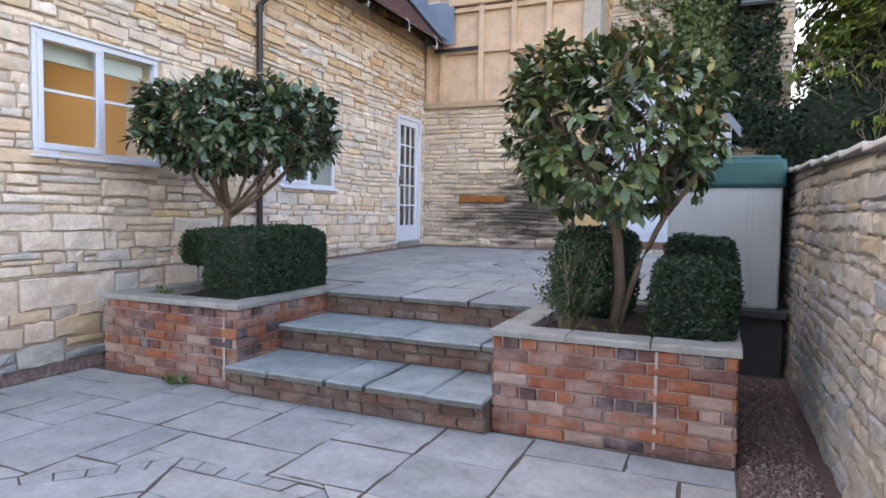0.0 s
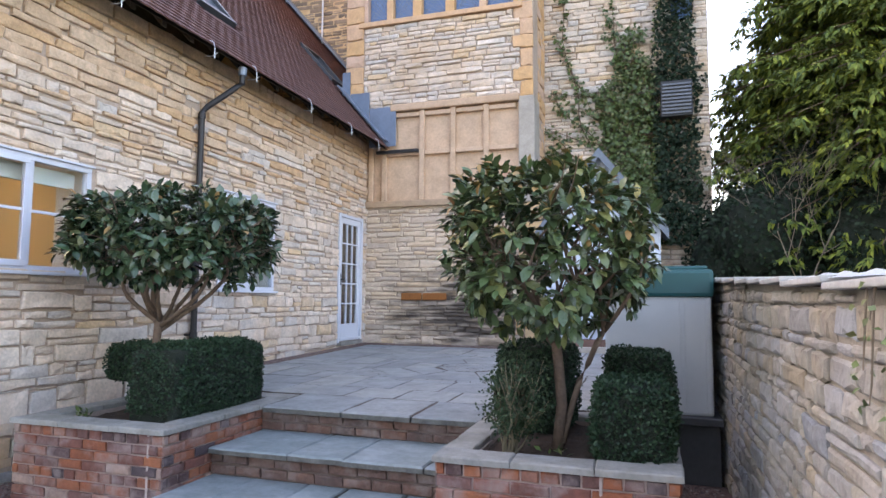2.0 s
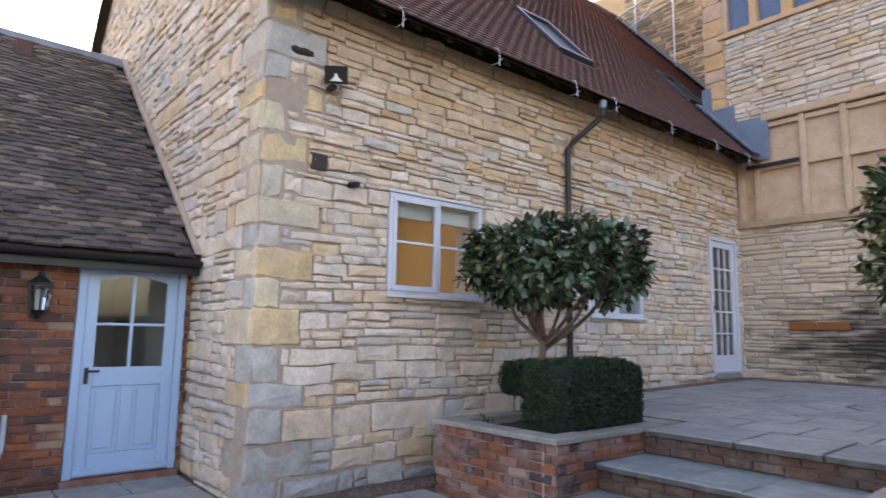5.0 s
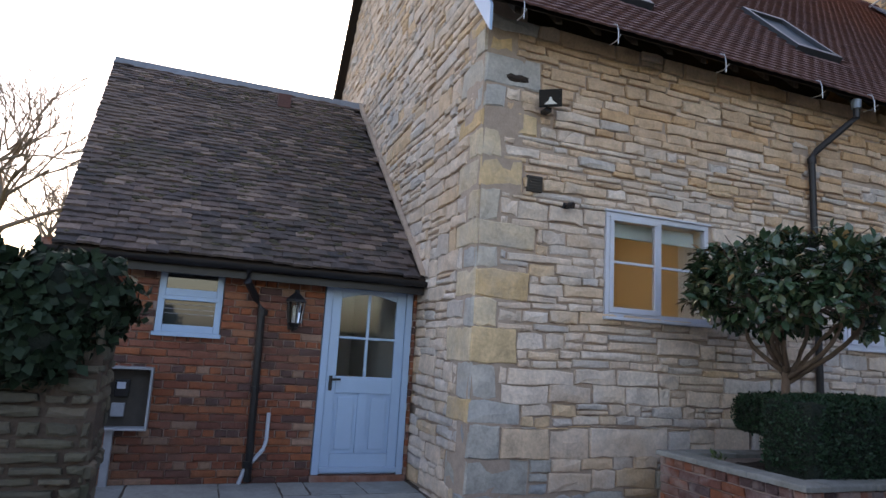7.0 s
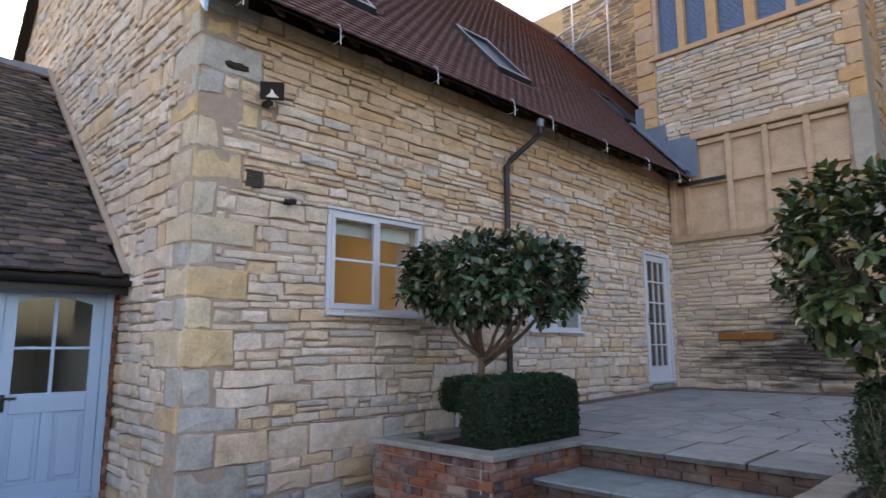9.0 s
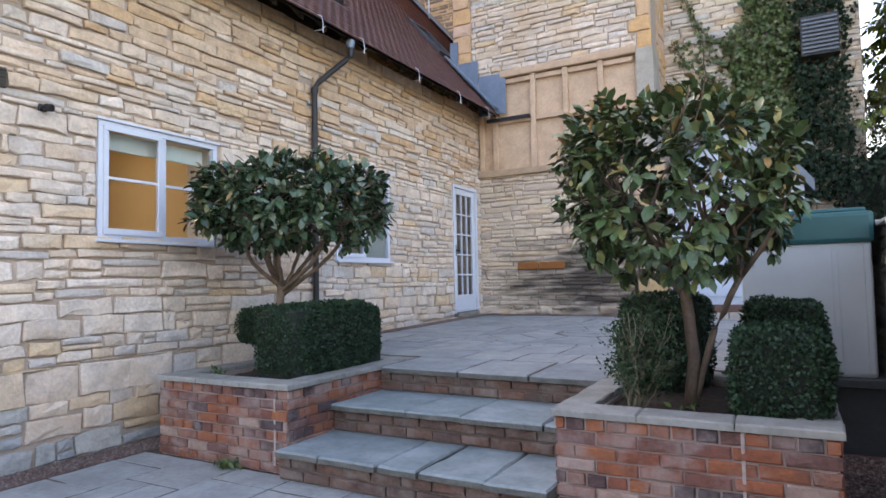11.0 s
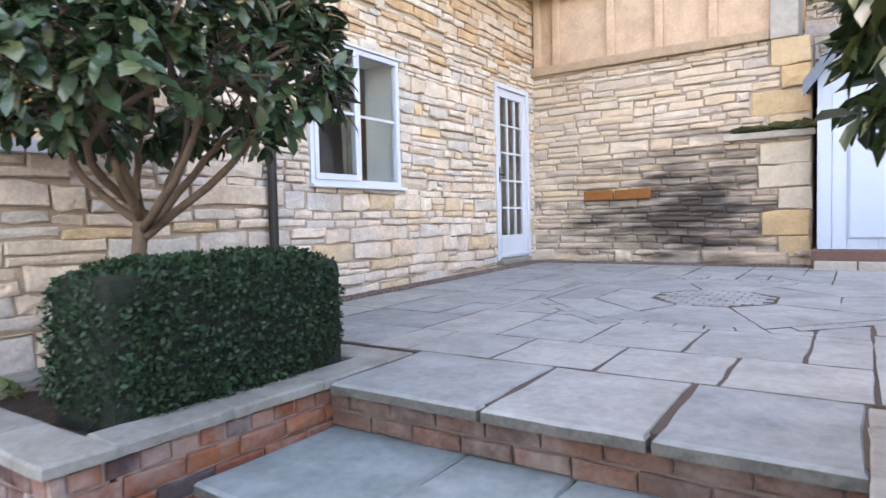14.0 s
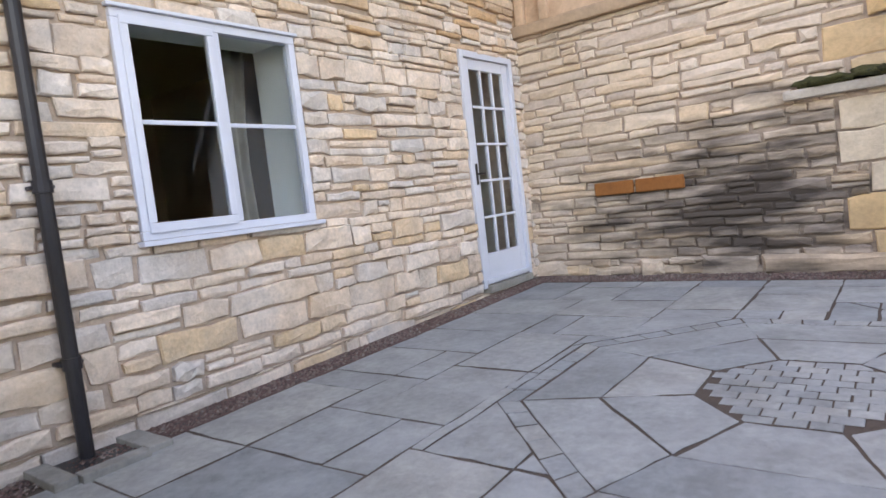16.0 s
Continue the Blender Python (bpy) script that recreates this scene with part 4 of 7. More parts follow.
def rooms():
    """Plain rooms behind the glass."""
    for nm, mt, (x0, x1, y0, y1, z0, z1), lab in (
            ("kitchen_interior", PLASTER, (-9.0, WX - 0.43, 2.95, 5.85, 0.7, 3.35), "warm cream plaster room behind the window"),
            ("sitting_room_interior", TAN_WALL, (-9.0, WX - 0.43, 5.95, 9.4, 0.7, 3.3), "dim white plaster room behind the window"),
            ("hall_interior", WHITE_WALL, (-6.5, WX - 0.43, 9.5, 11.6, 0.7, 3.3), "dim white hall behind the glazed door")):
        bm = bmesh.new()
        box(bm, x0, x1, y0, y1, z0, z1)
        for f in [f for f in bm.faces if f.normal.x > 0.9]:
            bm.faces.remove(f)
        bmesh.ops.recalc_face_normals(bm, faces=bm.faces)
        bmesh.ops.solidify(bm, geom=bm.faces[:], thickness=-0.03)
        tagged(part(nm, bm, mt, None), lab, "room", kind="structure")
    lamp = bpy.data.lights.new("kitchen_light", "AREA")
    lamp.energy, lamp.size, lamp.color = 4.4, 0.8, (1.0, 0.80, 0.54)
    wt = tagged(part("worktop", boxed(-6.05, WX - 0.44, 3.0, 5.8, 1.60, 1.64), DARK_WOOD, None), "dark kitchen worktop under the window", "worktop")
    cab = thing("wall_cabinet", "cream kitchen wall cabinet with two doors", "cabinet", (-8.8, 4.4, 2.0))
    part("body", boxed(-0.17, 0.14, -1.1, 1.1, 0.0, 0.75), PLASTER, cab)
    for a in (-1.08, -0.52, 0.04, 0.58):
        part("door", boxed(0.142, 0.16, a, a + 0.5, 0.02, 0.73), CABINET, cab)
    bm_ = thing("ceiling_beam", "pale ceiling beam across the kitchen", "beam", (-7.2, 4.4, 3.2))
    part("beam", boxed(-1.7, 1.7, -0.09, 0.09, -0.12, 0.11), CABINET, bm_)
    tl = thing("table_lamp", "small lit orange-shaded table lamp on the worktop", "lamp", (-5.72, 4.98, 1.64))
    part("stem", tube(bmesh.new(), [(0, 0, 0), (0, 0, 0.02), (0, 0, 0.06)], [0.05, 0.02, 0.012], 10), BLACK_METAL, tl)
    part("shade", tube(bmesh.new(), [(0, 0, 0.05), (0, 0, 0.17)], [0.10, 0.075], 16), SHADE_GLOW, tl, "glowing orange shade", smooth=True)
    lo = new("kitchen_light", lamp)
    lo.matrix_world = look((-7.0, 4.4, 3.25), (-7.0, 4.4, 0))


house_walls()
house_roof()
window_1 = casement("window_1", *W1, "pale blue-grey two-light casement window, warm light inside")
part("blind", boxed(-0.15, -0.12, -0.55, 0.55, 0.80, 0.95), WHITE_WALL, window_1, "rolled white blind")
window_2 = casement("window_2", *W2, "pale blue-grey casement window with a dark room behind")
far_door()
rooms()
curtain(W2[1] - 0.34, WX - 0.46, 1.2, 2.95, 0.36)


# ---- end wall and the tall old house behind it ----
def bay():
    side = Side((WX - 0.05, EY, 0.5), (1, 0, 0), (0, -1, 0))
    width = 3.43
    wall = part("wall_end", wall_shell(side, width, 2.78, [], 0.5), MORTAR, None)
    tagged(wall, "old buff limestone wall with black and orange stains", "wall", kind="structure")
    rng = random.Random(31)
    # corner blocks at the free end, a wider base under a mossy ledge
    q = []
    v = 0.32
    while v < 2.75:
        h = min(rng.uniform(0.24, 0.36), 2.78 - v)
        if abs(v - 1.68) < 0.2:
            h = max(0.15, 1.68 - v)
        q.append((width - rng.uniform(0.3, 0.62), width, v, v + h))
        v += h
    st = coursing(width, 0, 2.78, rng, (0.05, 0.13), (0.14, 0.5), [(s[0], 9, s[2], s[3]) for s in q], [0.22] + [s[2] for s in q])
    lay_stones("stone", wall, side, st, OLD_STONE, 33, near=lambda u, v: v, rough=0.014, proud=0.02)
    foot = coursing(width, 0.2, 0.4, rng, (0.1, 0.19), (0.2, 0.5))
    lay_stones("plinth_stone", wall, side, foot, OLD_STONE, 38, near=lambda u, v: u, joint=0.02, proud=0.075, rough=0.02, wave=0.02, bevel=0.03)
    lay_stones("quoin", wall, side, q, OCHRE_QUOIN, 34, near=lambda u, v: v, proud=0.03, wave=0)
    for a, b in ((-4.24, -3.84), (-3.82, -3.36)):
        part("orange_stone", boxed(a, b, EY - 0.03, EY + 0.02, 1.54, 1.67, bevel=0.014), RUST, wall, "rust-orange stone in the wall")
    bm = boxed(-2.5, -1.56, EY - 0.09, EY, 2.17, 2.25, bevel=0.02)
    part("ledge", bm, GREY_STONE, wall)
    # string course and the panelled face above it
    part("string_course", boxed(-5.03, -2.02, EY - 0.07, EY + 0.3, 3.281, 3.40, bevel=0.02), WORN_PANEL, wall)
    bm = bmesh.new()
    box(bm, -5.6, -2.02, EY + 0.05, EY + 0.55, 3.401, 5.2)
    panel = part("panelled_face", bm, PANEL_STONE, wall, "orange-buff stone face carved in blind panels")
    xs = [-4.9, -4.62, -3.86, -3.25, -2.62]
    for x in xs:
        part("panel_rib", boxed(x - 0.05, x + 0.05, EY - 0.03, EY + 0.049, 3.405, 5.12, bevel=0.015), PANEL_STONE, panel)
    ends = xs + [-2.02]
    for a, b in zip(ends, ends[1:]):
        if a < -4.7:
            continue
        for z in (4.30, 5.05):
            part("panel_rail", boxed(a + 0.052, b - 0.052, EY - 0.02, EY + 0.049, z - 0.04, z + 0.04, bevel=0.012), PANEL_STONE, panel)
    part("weathering", boxed(-4.5, -2.0, EY - 0.07, EY + 0.3, 5.121, 5.26, bevel=0.03), PANEL_STONE, panel)
    part("pilaster", boxed(-2.018, -1.73, EY - 0.05, EY + 0.5, 3.28, 5.2, bevel=0.02), GREY_STONE, wall, "smooth grey stone pilaster")
    # upper storey of the bay with its mullioned window
    up = Side((-5.5, EY + 0.02, 5.22), (1, 0, 0), (0, -1, 0))
    W, Hh = 3.74, 5.2
    o = (0.42, 3.42, 1.75, 4.2)
    bay_ = part("wall_bay", wall_shell(up, W, Hh, [o], 0.45), MORTAR, None)
    tagged(bay_, "limestone bay with ochre dressings and a mullioned window", "wall", kind="structure")
    qs = []
    v, k = 0.0, 0
    while v < Hh - 0.05:
        h = min(rng.uniform(0.22, 0.34), Hh - v)
        l = 0.38 if k % 2 else 0.24
        qs += [(0, 0.40, v, v + h), (W - l, W, v, v + h)]
        v += h
        k += 1
    st = coursing(W, 0, Hh, rng, (0.06, 0.13), (0.15, 0.45), [(o[0] - 0.05, o[1] + 0.05, o[2] - 0.1, o[3] + 0.1)] + [(s[0] - (1 if s[0] == 0 else 0), s[1] + (1 if s[1] == W else 0), s[2], s[3]) for s in qs])
    lay_stones("stone", bay_, up, st, STONE, 35, near=lambda u, v: v)
    lay_stones("quoin", bay_, up, qs, OCHRE, 36, near=lambda u, v: v, wave=0, proud=0.02)
    win = thing("window_3", "ochre stone mullioned window, leaded panes tinted blue as sky reflection", "window", (-3.58, EY, 6.97), kind="structure")
    inv = Matrix.Translation(-win.location)
    def put(nm, *a, mt=OCHRE, bevel=0.015):
        bm = boxed(*a, bevel=bevel)
        bm.transform(inv)
        return part(nm, bm, mt, win)
    put("sill", -5.2, -1.95, EY - 0.04, EY + 0.3, 6.87, 6.97)
    cuts = [(-5.10, -5.02), (-4.62, -4.49), (-4.08, -3.90), (-3.42, -3.24), (-2.76, -2.62), (-2.12, -2.03)]
    for a, b in cuts:
        put("mullion", a, b, EY - 0.01, EY + 0.22, 6.972, 9.4)
    for (_, a), (b, _) in zip(cuts, cuts[1:]):
        put("pane", a + 0.002, b - 0.002, EY + 0.12, EY + 0.13, 6.972, 9.4, mt=SKY_TINTED_GLASS, bevel=0)
        lead = bmesh.new()
        n = 10
        wd = b - a
        for i in range(int(2.4 / 0.13) + 4):
            for s in (1, -1):
                z = 6.9 + i * 0.13
                p0, p1 = (a, z), (b, z + s * wd * 1.35)
                tube(lead, [(p0[0], EY + 0.116, min(max(p0[1], 6.98), 9.4)), (p1[0], EY + 0.116, min(max(p1[1], 6.98), 9.4))], 0.005, 4)
        lead.transform(inv)
        part("leading", lead, LEAD, win)
    put("backing", -5.0, -2.1, EY + 0.3, EY + 0.4, 6.98, 9.4, mt=BLACK_METAL, bevel=0)
    # right flank of the bay, and the wing set back behind it
    bm = box(bmesh.new(), -2.2, -1.77, EY + 0.5, 12.62, 0.5, 10.4)
    flank = tagged(part("wall_bay_flank", bm, MORTAR, None), "limestone return of the bay", "wall", kind="structure")
    lay_stones("stone", flank, Side((-1.765, EY + 0.48, 0.5), (0, 1, 0), (1, 0, 0)), coursing(0.84, 2.8, 9.8, rng, (0.16, 0.3), (0.3, 0.5)), OCHRE, 40, near=lambda u, v: v, limit=60)
    wing = Side((-1.79, 12.62, 0.5), (1, 0, 0), (0, -1, 0))
    ow = [(2.42, 2.80, 6.35, 7.6)]
    w2 = part("wall_wing", wall_shell(wing, 3.05, 10.0, ow, 0.4), MORTAR, None)
    tagged(w2, "buff limestone wing wall partly under ivy", "wall", kind="structure")
    st = coursing(3.05, 1.5, 10.0, rng, (0.07, 0.15), (0.18, 0.5), ow, [6.35, 7.6])
    lay_stones("stone", w2, wing, st, STONE, 37, near=lambda u, v: abs(v - 5))
    part("window_pane", boxed(0.63, 1.01, 12.75, 12.77, 6.85, 8.1, bevel=0), SKY_TINTED_GLASS, w2, "leaded window pane")
    bm = box(bmesh.new(), 0.85, 1.25, 13.05, 22, 0.0, 10.5)
    tagged(part("wall_wing_side", bm, STONE_PLAIN, None), "limestone side wall of the wing", "wall", kind="structure")
    # wall over the house roof, behind the bay's left flank
    bm = box(bmesh.new(), -12.5, -5.5, 14.8, 15.2, 2.0, 11.2)
    tagged(part("wall_hall", bm, STONE_PLAIN, None), "dark weathered limestone wall above the tiled roof", "wall", kind="structure")
    hs = Side((-9.5, 14.8, 4.0), (1, 0, 0), (0, -1, 0))
    st = [s for s in coursing(4.0, 1.5, 7.2, rng, (0.09, 0.16), (0.2, 0.6))]
    lay_stones("stone", bpy.data.objects["wall_hall"], hs, st, HALL_STONE, 39)
    bm = box(bmesh.new(), -5.48, -5.2, EY + 0.5, 14.79, 2.0, 10.4)
    tagged(part("wall_bay_left", bm, STONE_PLAIN, None), "limestone left return of the bay", "wall", kind="structure")
    bm = bmesh.new()
    prism(bm, [(-6.0, 10.4), (1.5, 10.4), (1.3, 12.5), (-5.8, 12.5)], "y", EY + 0.4, 22)
    tagged(part("roof_hall", bm, SLATE, None), "grey slate roof of the tall old house", "roof", kind="structure")
    # lead flashing where the tiles meet the bay
    fl = thing("lead_flashing", "blue-grey stepped lead flashing between tiles and wall", "flashing", (-4.9, EY, 4.6))
    inv2 = Matrix.Translation(-fl.location)
    def sheet(nm, *a):
        bm = boxed(*a, bevel=0.008)
        bm.transform(inv2)
        part(nm, bm, LEAD, fl)
    sheet("apron", -4.93, -4.38, EY - 0.055, EY - 0.035, 4.45, 5.22)
    sheet("step", -5.35, -4.94, EY - 0.053, EY - 0.033, 4.9, 5.55)
    sheet("step", -5.53, -5.36, EY - 0.051, EY - 0.031, 5.3, 6.0)
    bm = bmesh.new()
    n = Vector((PITCH, 0, 1)).normalized() * 0.085
    for x0, x1, y0, y1 in ((-4.6, -5.6, EY - 0.28, EY - 0.06), (-5.5, -9.4, 14.15, 14.79), (-5.3, -5.5, EY - 0.1, 14.4)):
        pts = [Vector((x, y, roof_z(x))) + n for x, y in ((x0, y0), (x0, y1), (x1, y1), (x1, y0))]
        lo = [bm.verts.new(p) for p in pts]
        hi = [bm.verts.new(p + n * 0.3) for p in pts]
        bm.faces.new(lo[::-1])
        bm.faces.new(hi)
        for i in range(4):
            bm.faces.new((lo[i], lo[(i + 1) % 4], hi[(i + 1) % 4], hi[i]))
    bm.transform(inv2)
    part("valley_sheet", bm, LEAD, fl)
    bm = boxed(-4.75, -3.9, EY - 0.12, EY - 0.06, 4.30, 4.36)
    bm.transform(inv2)
    part("drip_edge", bm, BLACK_METAL, fl, "dark metal drip edge")


WORN_PANEL = surface("worn_panel_stone", [(0.42, 0.29, 0.19), (0.48, 0.33, 0.22)], rough=0.9, grain=28, patch=2.0, bump=0.6, stain=0.6, stain_color=(0.22, 0.16, 0.12))
OLD_STONE = surface("stained_stone", [(0.60, 0.47, 0.355), (0.66, 0.52, 0.395), (0.50, 0.40, 0.33), (0.66, 0.48, 0.32), (0.63, 0.505, 0.405), (0.54, 0.43, 0.34), (0.71, 0.575, 0.455)], rough=0.92, grain=30, patch=0.75, bump=0.6, stain=0.4)
OCHRE_QUOIN = surface("ochre_corner_stone", [(0.64, 0.48, 0.32), (0.66, 0.43, 0.22), (0.62, 0.50, 0.37), (0.66, 0.54, 0.41)], rough=0.9, grain=28, patch=1.8, bump=0.4, stain=0.4)
HALL_STONE = surface("dark_weathered_stone", [(0.34, 0.26, 0.18), (0.26, 0.20, 0.15), (0.40, 0.31, 0.21), (0.20, 0.16, 0.13), (0.30, 0.25, 0.20)], rough=0.95, grain=24, patch=1.2, bump=0.9, stain=0.7, stain_color=(0.08, 0.07, 0.055))
RUST = surface("rust_stone", [(0.264, 0.092, 0.023), (0.289, 0.108, 0.031)], rough=0.9, grain=22, patch=4, bump=0.5, stain=0.5)
STONE_PLAIN = surface("coursed_stone", [(0.58, 0.40, 0.22), (0.60, 0.44, 0.27)], rough=0.9, grain=14, patch=2.2, bump=0.6, stain=0.5)


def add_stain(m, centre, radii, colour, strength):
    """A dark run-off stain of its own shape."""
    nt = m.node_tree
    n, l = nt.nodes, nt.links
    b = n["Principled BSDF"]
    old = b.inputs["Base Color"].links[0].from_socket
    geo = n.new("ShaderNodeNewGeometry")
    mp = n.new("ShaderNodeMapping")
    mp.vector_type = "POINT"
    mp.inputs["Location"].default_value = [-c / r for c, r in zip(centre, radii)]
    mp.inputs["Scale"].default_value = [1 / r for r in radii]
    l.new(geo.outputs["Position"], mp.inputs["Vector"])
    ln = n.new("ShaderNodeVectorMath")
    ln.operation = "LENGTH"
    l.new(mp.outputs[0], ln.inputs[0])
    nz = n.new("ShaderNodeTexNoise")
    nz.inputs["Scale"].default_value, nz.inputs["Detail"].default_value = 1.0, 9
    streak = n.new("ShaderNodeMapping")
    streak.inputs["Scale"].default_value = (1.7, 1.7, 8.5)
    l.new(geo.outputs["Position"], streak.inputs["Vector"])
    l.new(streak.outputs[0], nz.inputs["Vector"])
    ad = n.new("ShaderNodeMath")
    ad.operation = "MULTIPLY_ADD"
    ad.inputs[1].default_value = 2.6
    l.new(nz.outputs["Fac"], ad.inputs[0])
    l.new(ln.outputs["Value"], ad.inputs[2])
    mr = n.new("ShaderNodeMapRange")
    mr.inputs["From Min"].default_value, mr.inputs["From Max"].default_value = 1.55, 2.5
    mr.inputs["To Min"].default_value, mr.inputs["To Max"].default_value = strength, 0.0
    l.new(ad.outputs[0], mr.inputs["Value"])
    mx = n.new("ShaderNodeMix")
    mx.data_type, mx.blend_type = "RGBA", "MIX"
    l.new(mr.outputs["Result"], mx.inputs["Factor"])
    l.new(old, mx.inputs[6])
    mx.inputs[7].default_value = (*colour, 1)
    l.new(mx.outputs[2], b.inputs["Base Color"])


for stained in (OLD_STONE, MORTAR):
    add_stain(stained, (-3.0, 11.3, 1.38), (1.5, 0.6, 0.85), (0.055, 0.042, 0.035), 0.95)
bay()


# ---- lean-to of red brick ----
def brick_mesh(l, d, h, seed, material):
    rng = random.Random(seed)
    b = 0.006
    verts = []
    j = lambda: rng.uniform(-0.0045, 0.0045)
    for x, inset in ((0, 0), (d - b, 0), (d, b)):
        for u, v in ((-1, -1), (1, -1), (1, 1), (-1, 1)):
            verts.append((x + (j() if inset else 0), u * (l / 2 - inset) + j(), v * (h / 2 - inset) + j()))
    faces = [(8, 9, 10, 11)]
    for r in (0, 4):
        for i in range(4):
            k = (i + 1) % 4
            faces.append((r + i, r + k, r + 4 + k, r + 4 + i))
    return mesh_of("brick", verts, faces, material)


def brick_set(material):
    """Stretchers, headers and the material of one kind of brickwork."""
    return [brick_mesh(0.213, 0.03, 0.062, s, material) for s in range(5)], [brick_mesh(0.1, 0.03, 0.062, s + 10, material) for s in range(5)], material


GARDEN_BRICKS, HOUSE_BRICKS, RISERS = brick_set(BRICK), brick_set(HOUSE_BRICK), brick_set(RISER_BRICK)


def lay_bricks(parent, side, width, height, seed, course=0.0725, openings=(), limit=300, v0=0.0, pieces=GARDEN_BRICKS):
    """Bricks on a wall face as parts: stretcher courses with now and then a header course."""
    rng = random.Random(seed)
    turn = Matrix((side.n, side.u, Vector((0, 0, 1)))).transposed().to_4x4()
    n = int(round(height / course))
    course = height / n
    made = 0
    V, F = [], []
    for r in range(n):
        v = v0 + (r + 0.5) * course
        heads = r % 4 == 3
        L = 0.1125 if heads else 0.2245
        u = 0.0 if r % 2 == 0 else -L / 2
        while u < width - 0.02:
            a, b = max(u, 0), min(u + L, width)
            u += L
            if b - a < 0.03:
                continue
            for o in openings:
                if b > o[0] and a < o[1] and v + 0.02 > o[2] and v - 0.02 < o[3]:
                    a, b = (a, o[0]) if o[0] - a > b - o[1] else (o[1], b)
            if b - a < 0.03:
                continue
            me = rng.choice(pieces[1] if heads else pieces[0])
            full = 0.1 if heads else 0.213
            m = Matrix.Translation(side.at((a + b) / 2, v, -0.0262 + rng.uniform(-0.003, 0.003))) @ turn @ Matrix.Diagonal((1, (b - a - 0.011) / full, 1, 1)) @ pose(0, 0, 0, rng.uniform(-0.6, 0.6), 0, rng.uniform(-0.6, 0.6))
            if made < limit:
                ob = new("brick", me)
                ob.parent = parent
                ob.matrix_basis = m
                made += 1
            else:
                k = len(V)
                V += [m @ p.co for p in me.vertices]
                F += [tuple(k + i for i in p.vertices) for p in me.polygons]
    if F:
        ob = new("brick_courses", mesh_of("brick_courses", V, F, pieces[2]))
        ob.parent = parent
        tagged(ob, kind="stuff")


BOXGREY = surface("grey_box_plastic", [(0.32, 0.34, 0.38), (0.35, 0.37, 0.40)], rough=0.6, grain=12, bump=0.05, stain=0.3)


def lean_to():
    y0, y1 = -1.0, GY - 0.01
    side = Side((LEAN_X, y0, -0.1), (0, 1, 0), (1, 0, 0))
    dw = (1.46 - y0, 2.42 - y0, 0.12, 2.14)
    ww = (-0.13 - y0, 0.46 - y0, 1.48, 2.12)
    wall = part("wall_lean_to", wall_shell(side, y1 - y0, 2.3, [dw, ww], 0.22), BRICK_MORTAR, None)
    tagged(wall, "weathered red brick lean-to wall with patched bricks", "wall", kind="structure")
    lay_bricks(wall, side, y1 - y0, 2.28, 41, 0.0735, [dw, ww], pieces=HOUSE_BRICKS)
    bm = box(bmesh.new(), -14.0, LEAN_X - 0.23, y0 - 0.25, y0, -0.1, 2.2)
    tagged(part("wall_lean_to_end", bm, BRICK, None), "red brick end wall of the lean-to", "wall", kind="structure")
    # roof
    ex, ez, rx, rz = -6.27, 2.10, -10.4, 5.5
    up = Vector((rx - ex, 0, rz - ez)).normalized()
    nrm = Vector((rz - ez, 0, ex - rx)).normalized()
    L = math.hypot(rx - ex, rz - ez)
    yl = -1.45
    bm = bmesh.new()
    prism(bm, [(ex, ez - 0.09), (ex, ez - 0.02), (rx, rz - 0.02), (rx - 4, ez - 0.02), (rx - 4, ez - 0.09), (rx, rz - 0.09)], "y", -1.02, GY)
    roof = part("roof_lean_to", bm, DARK_WOOD, None)
    tagged(roof, "old mossy brown tiled lean-to roof", "roof", kind="structure")
    tiled(roof, Vector((ex, -1.02, ez - 0.03)), Vector((0, 1, 0)), up, nrm, GY + 1.02 - 0.12, int(L / 0.11), 0.11, 0.19, 0.28, OLD_TILE, 42, 14, rough=0.016, thick=0.024, shear=-0.43)
    rng = random.Random(43)
    bm = bmesh.new()
    for k in range(1100):
        s, y = rng.random() ** 0.8 * (L - 0.3), rng.uniform(-1.0, 2.3)
        if noise.noise(Vector((s * 0.9, y * 0.9, 4))) < -0.12:
            continue
        c = Vector((ex, y, ez)) + up * s + nrm * 0.035
        q = rng.uniform(0.012, 0.036)
        ico = bmesh.ops.create_icosphere(bm, subdivisions=1, radius=1.0)["verts"]
        for v in ico:
            w = v.co * (0.7 + 0.5 * rng.random())
            v.co = c + Vector((0, 1, 0)) * w.y * q * 1.7 + up * w.x * q + nrm * w.z * q * 0.55
    ob = part("moss", bm, ROOF_MOSS, roof, "dark moss clumps on the old tiles")
    tagged(ob, kind="stuff")
    bm = bmesh.new()
    for i in range(9):
        a = -1.45 + i * 0.44
        b = min(a + 0.45, GY)
        prism(bm, [(rx - 0.14, rz - 0.09), (rx - 0.02, rz + 0.08), (rx + 0.02, rz + 0.08), (rx + 0.16, rz - 0.09)], "y", a, b)
    part("ridge_tiles", bm, SLATE, roof, "blue-grey ridge tiles")
    part("roof_vent", boxed(-9.95, -9.75, 1.0, 1.2, 5.02, 5.25, bevel=0.015), TILE, roof, "small red clay tile vent")
    bm = bmesh.new()
    prism(bm, [(ex, ez + 0.04), (ex - 0.03, ez + 0.1), (rx, rz + 0.1), (rx, rz + 0.02)], "y", GY - 0.07, GY - 0.012)
    part("mortar_fillet", bm, MORTAR, roof)
    # black gutter and its downpipe
    g = thing("gutter", "black half-round cast gutter along the lean-to eaves", "gutter", (ex + 0.06, 0.7, 2.0))
    bm = bmesh.new()
    ya, yb = -1.1, GY - 0.015
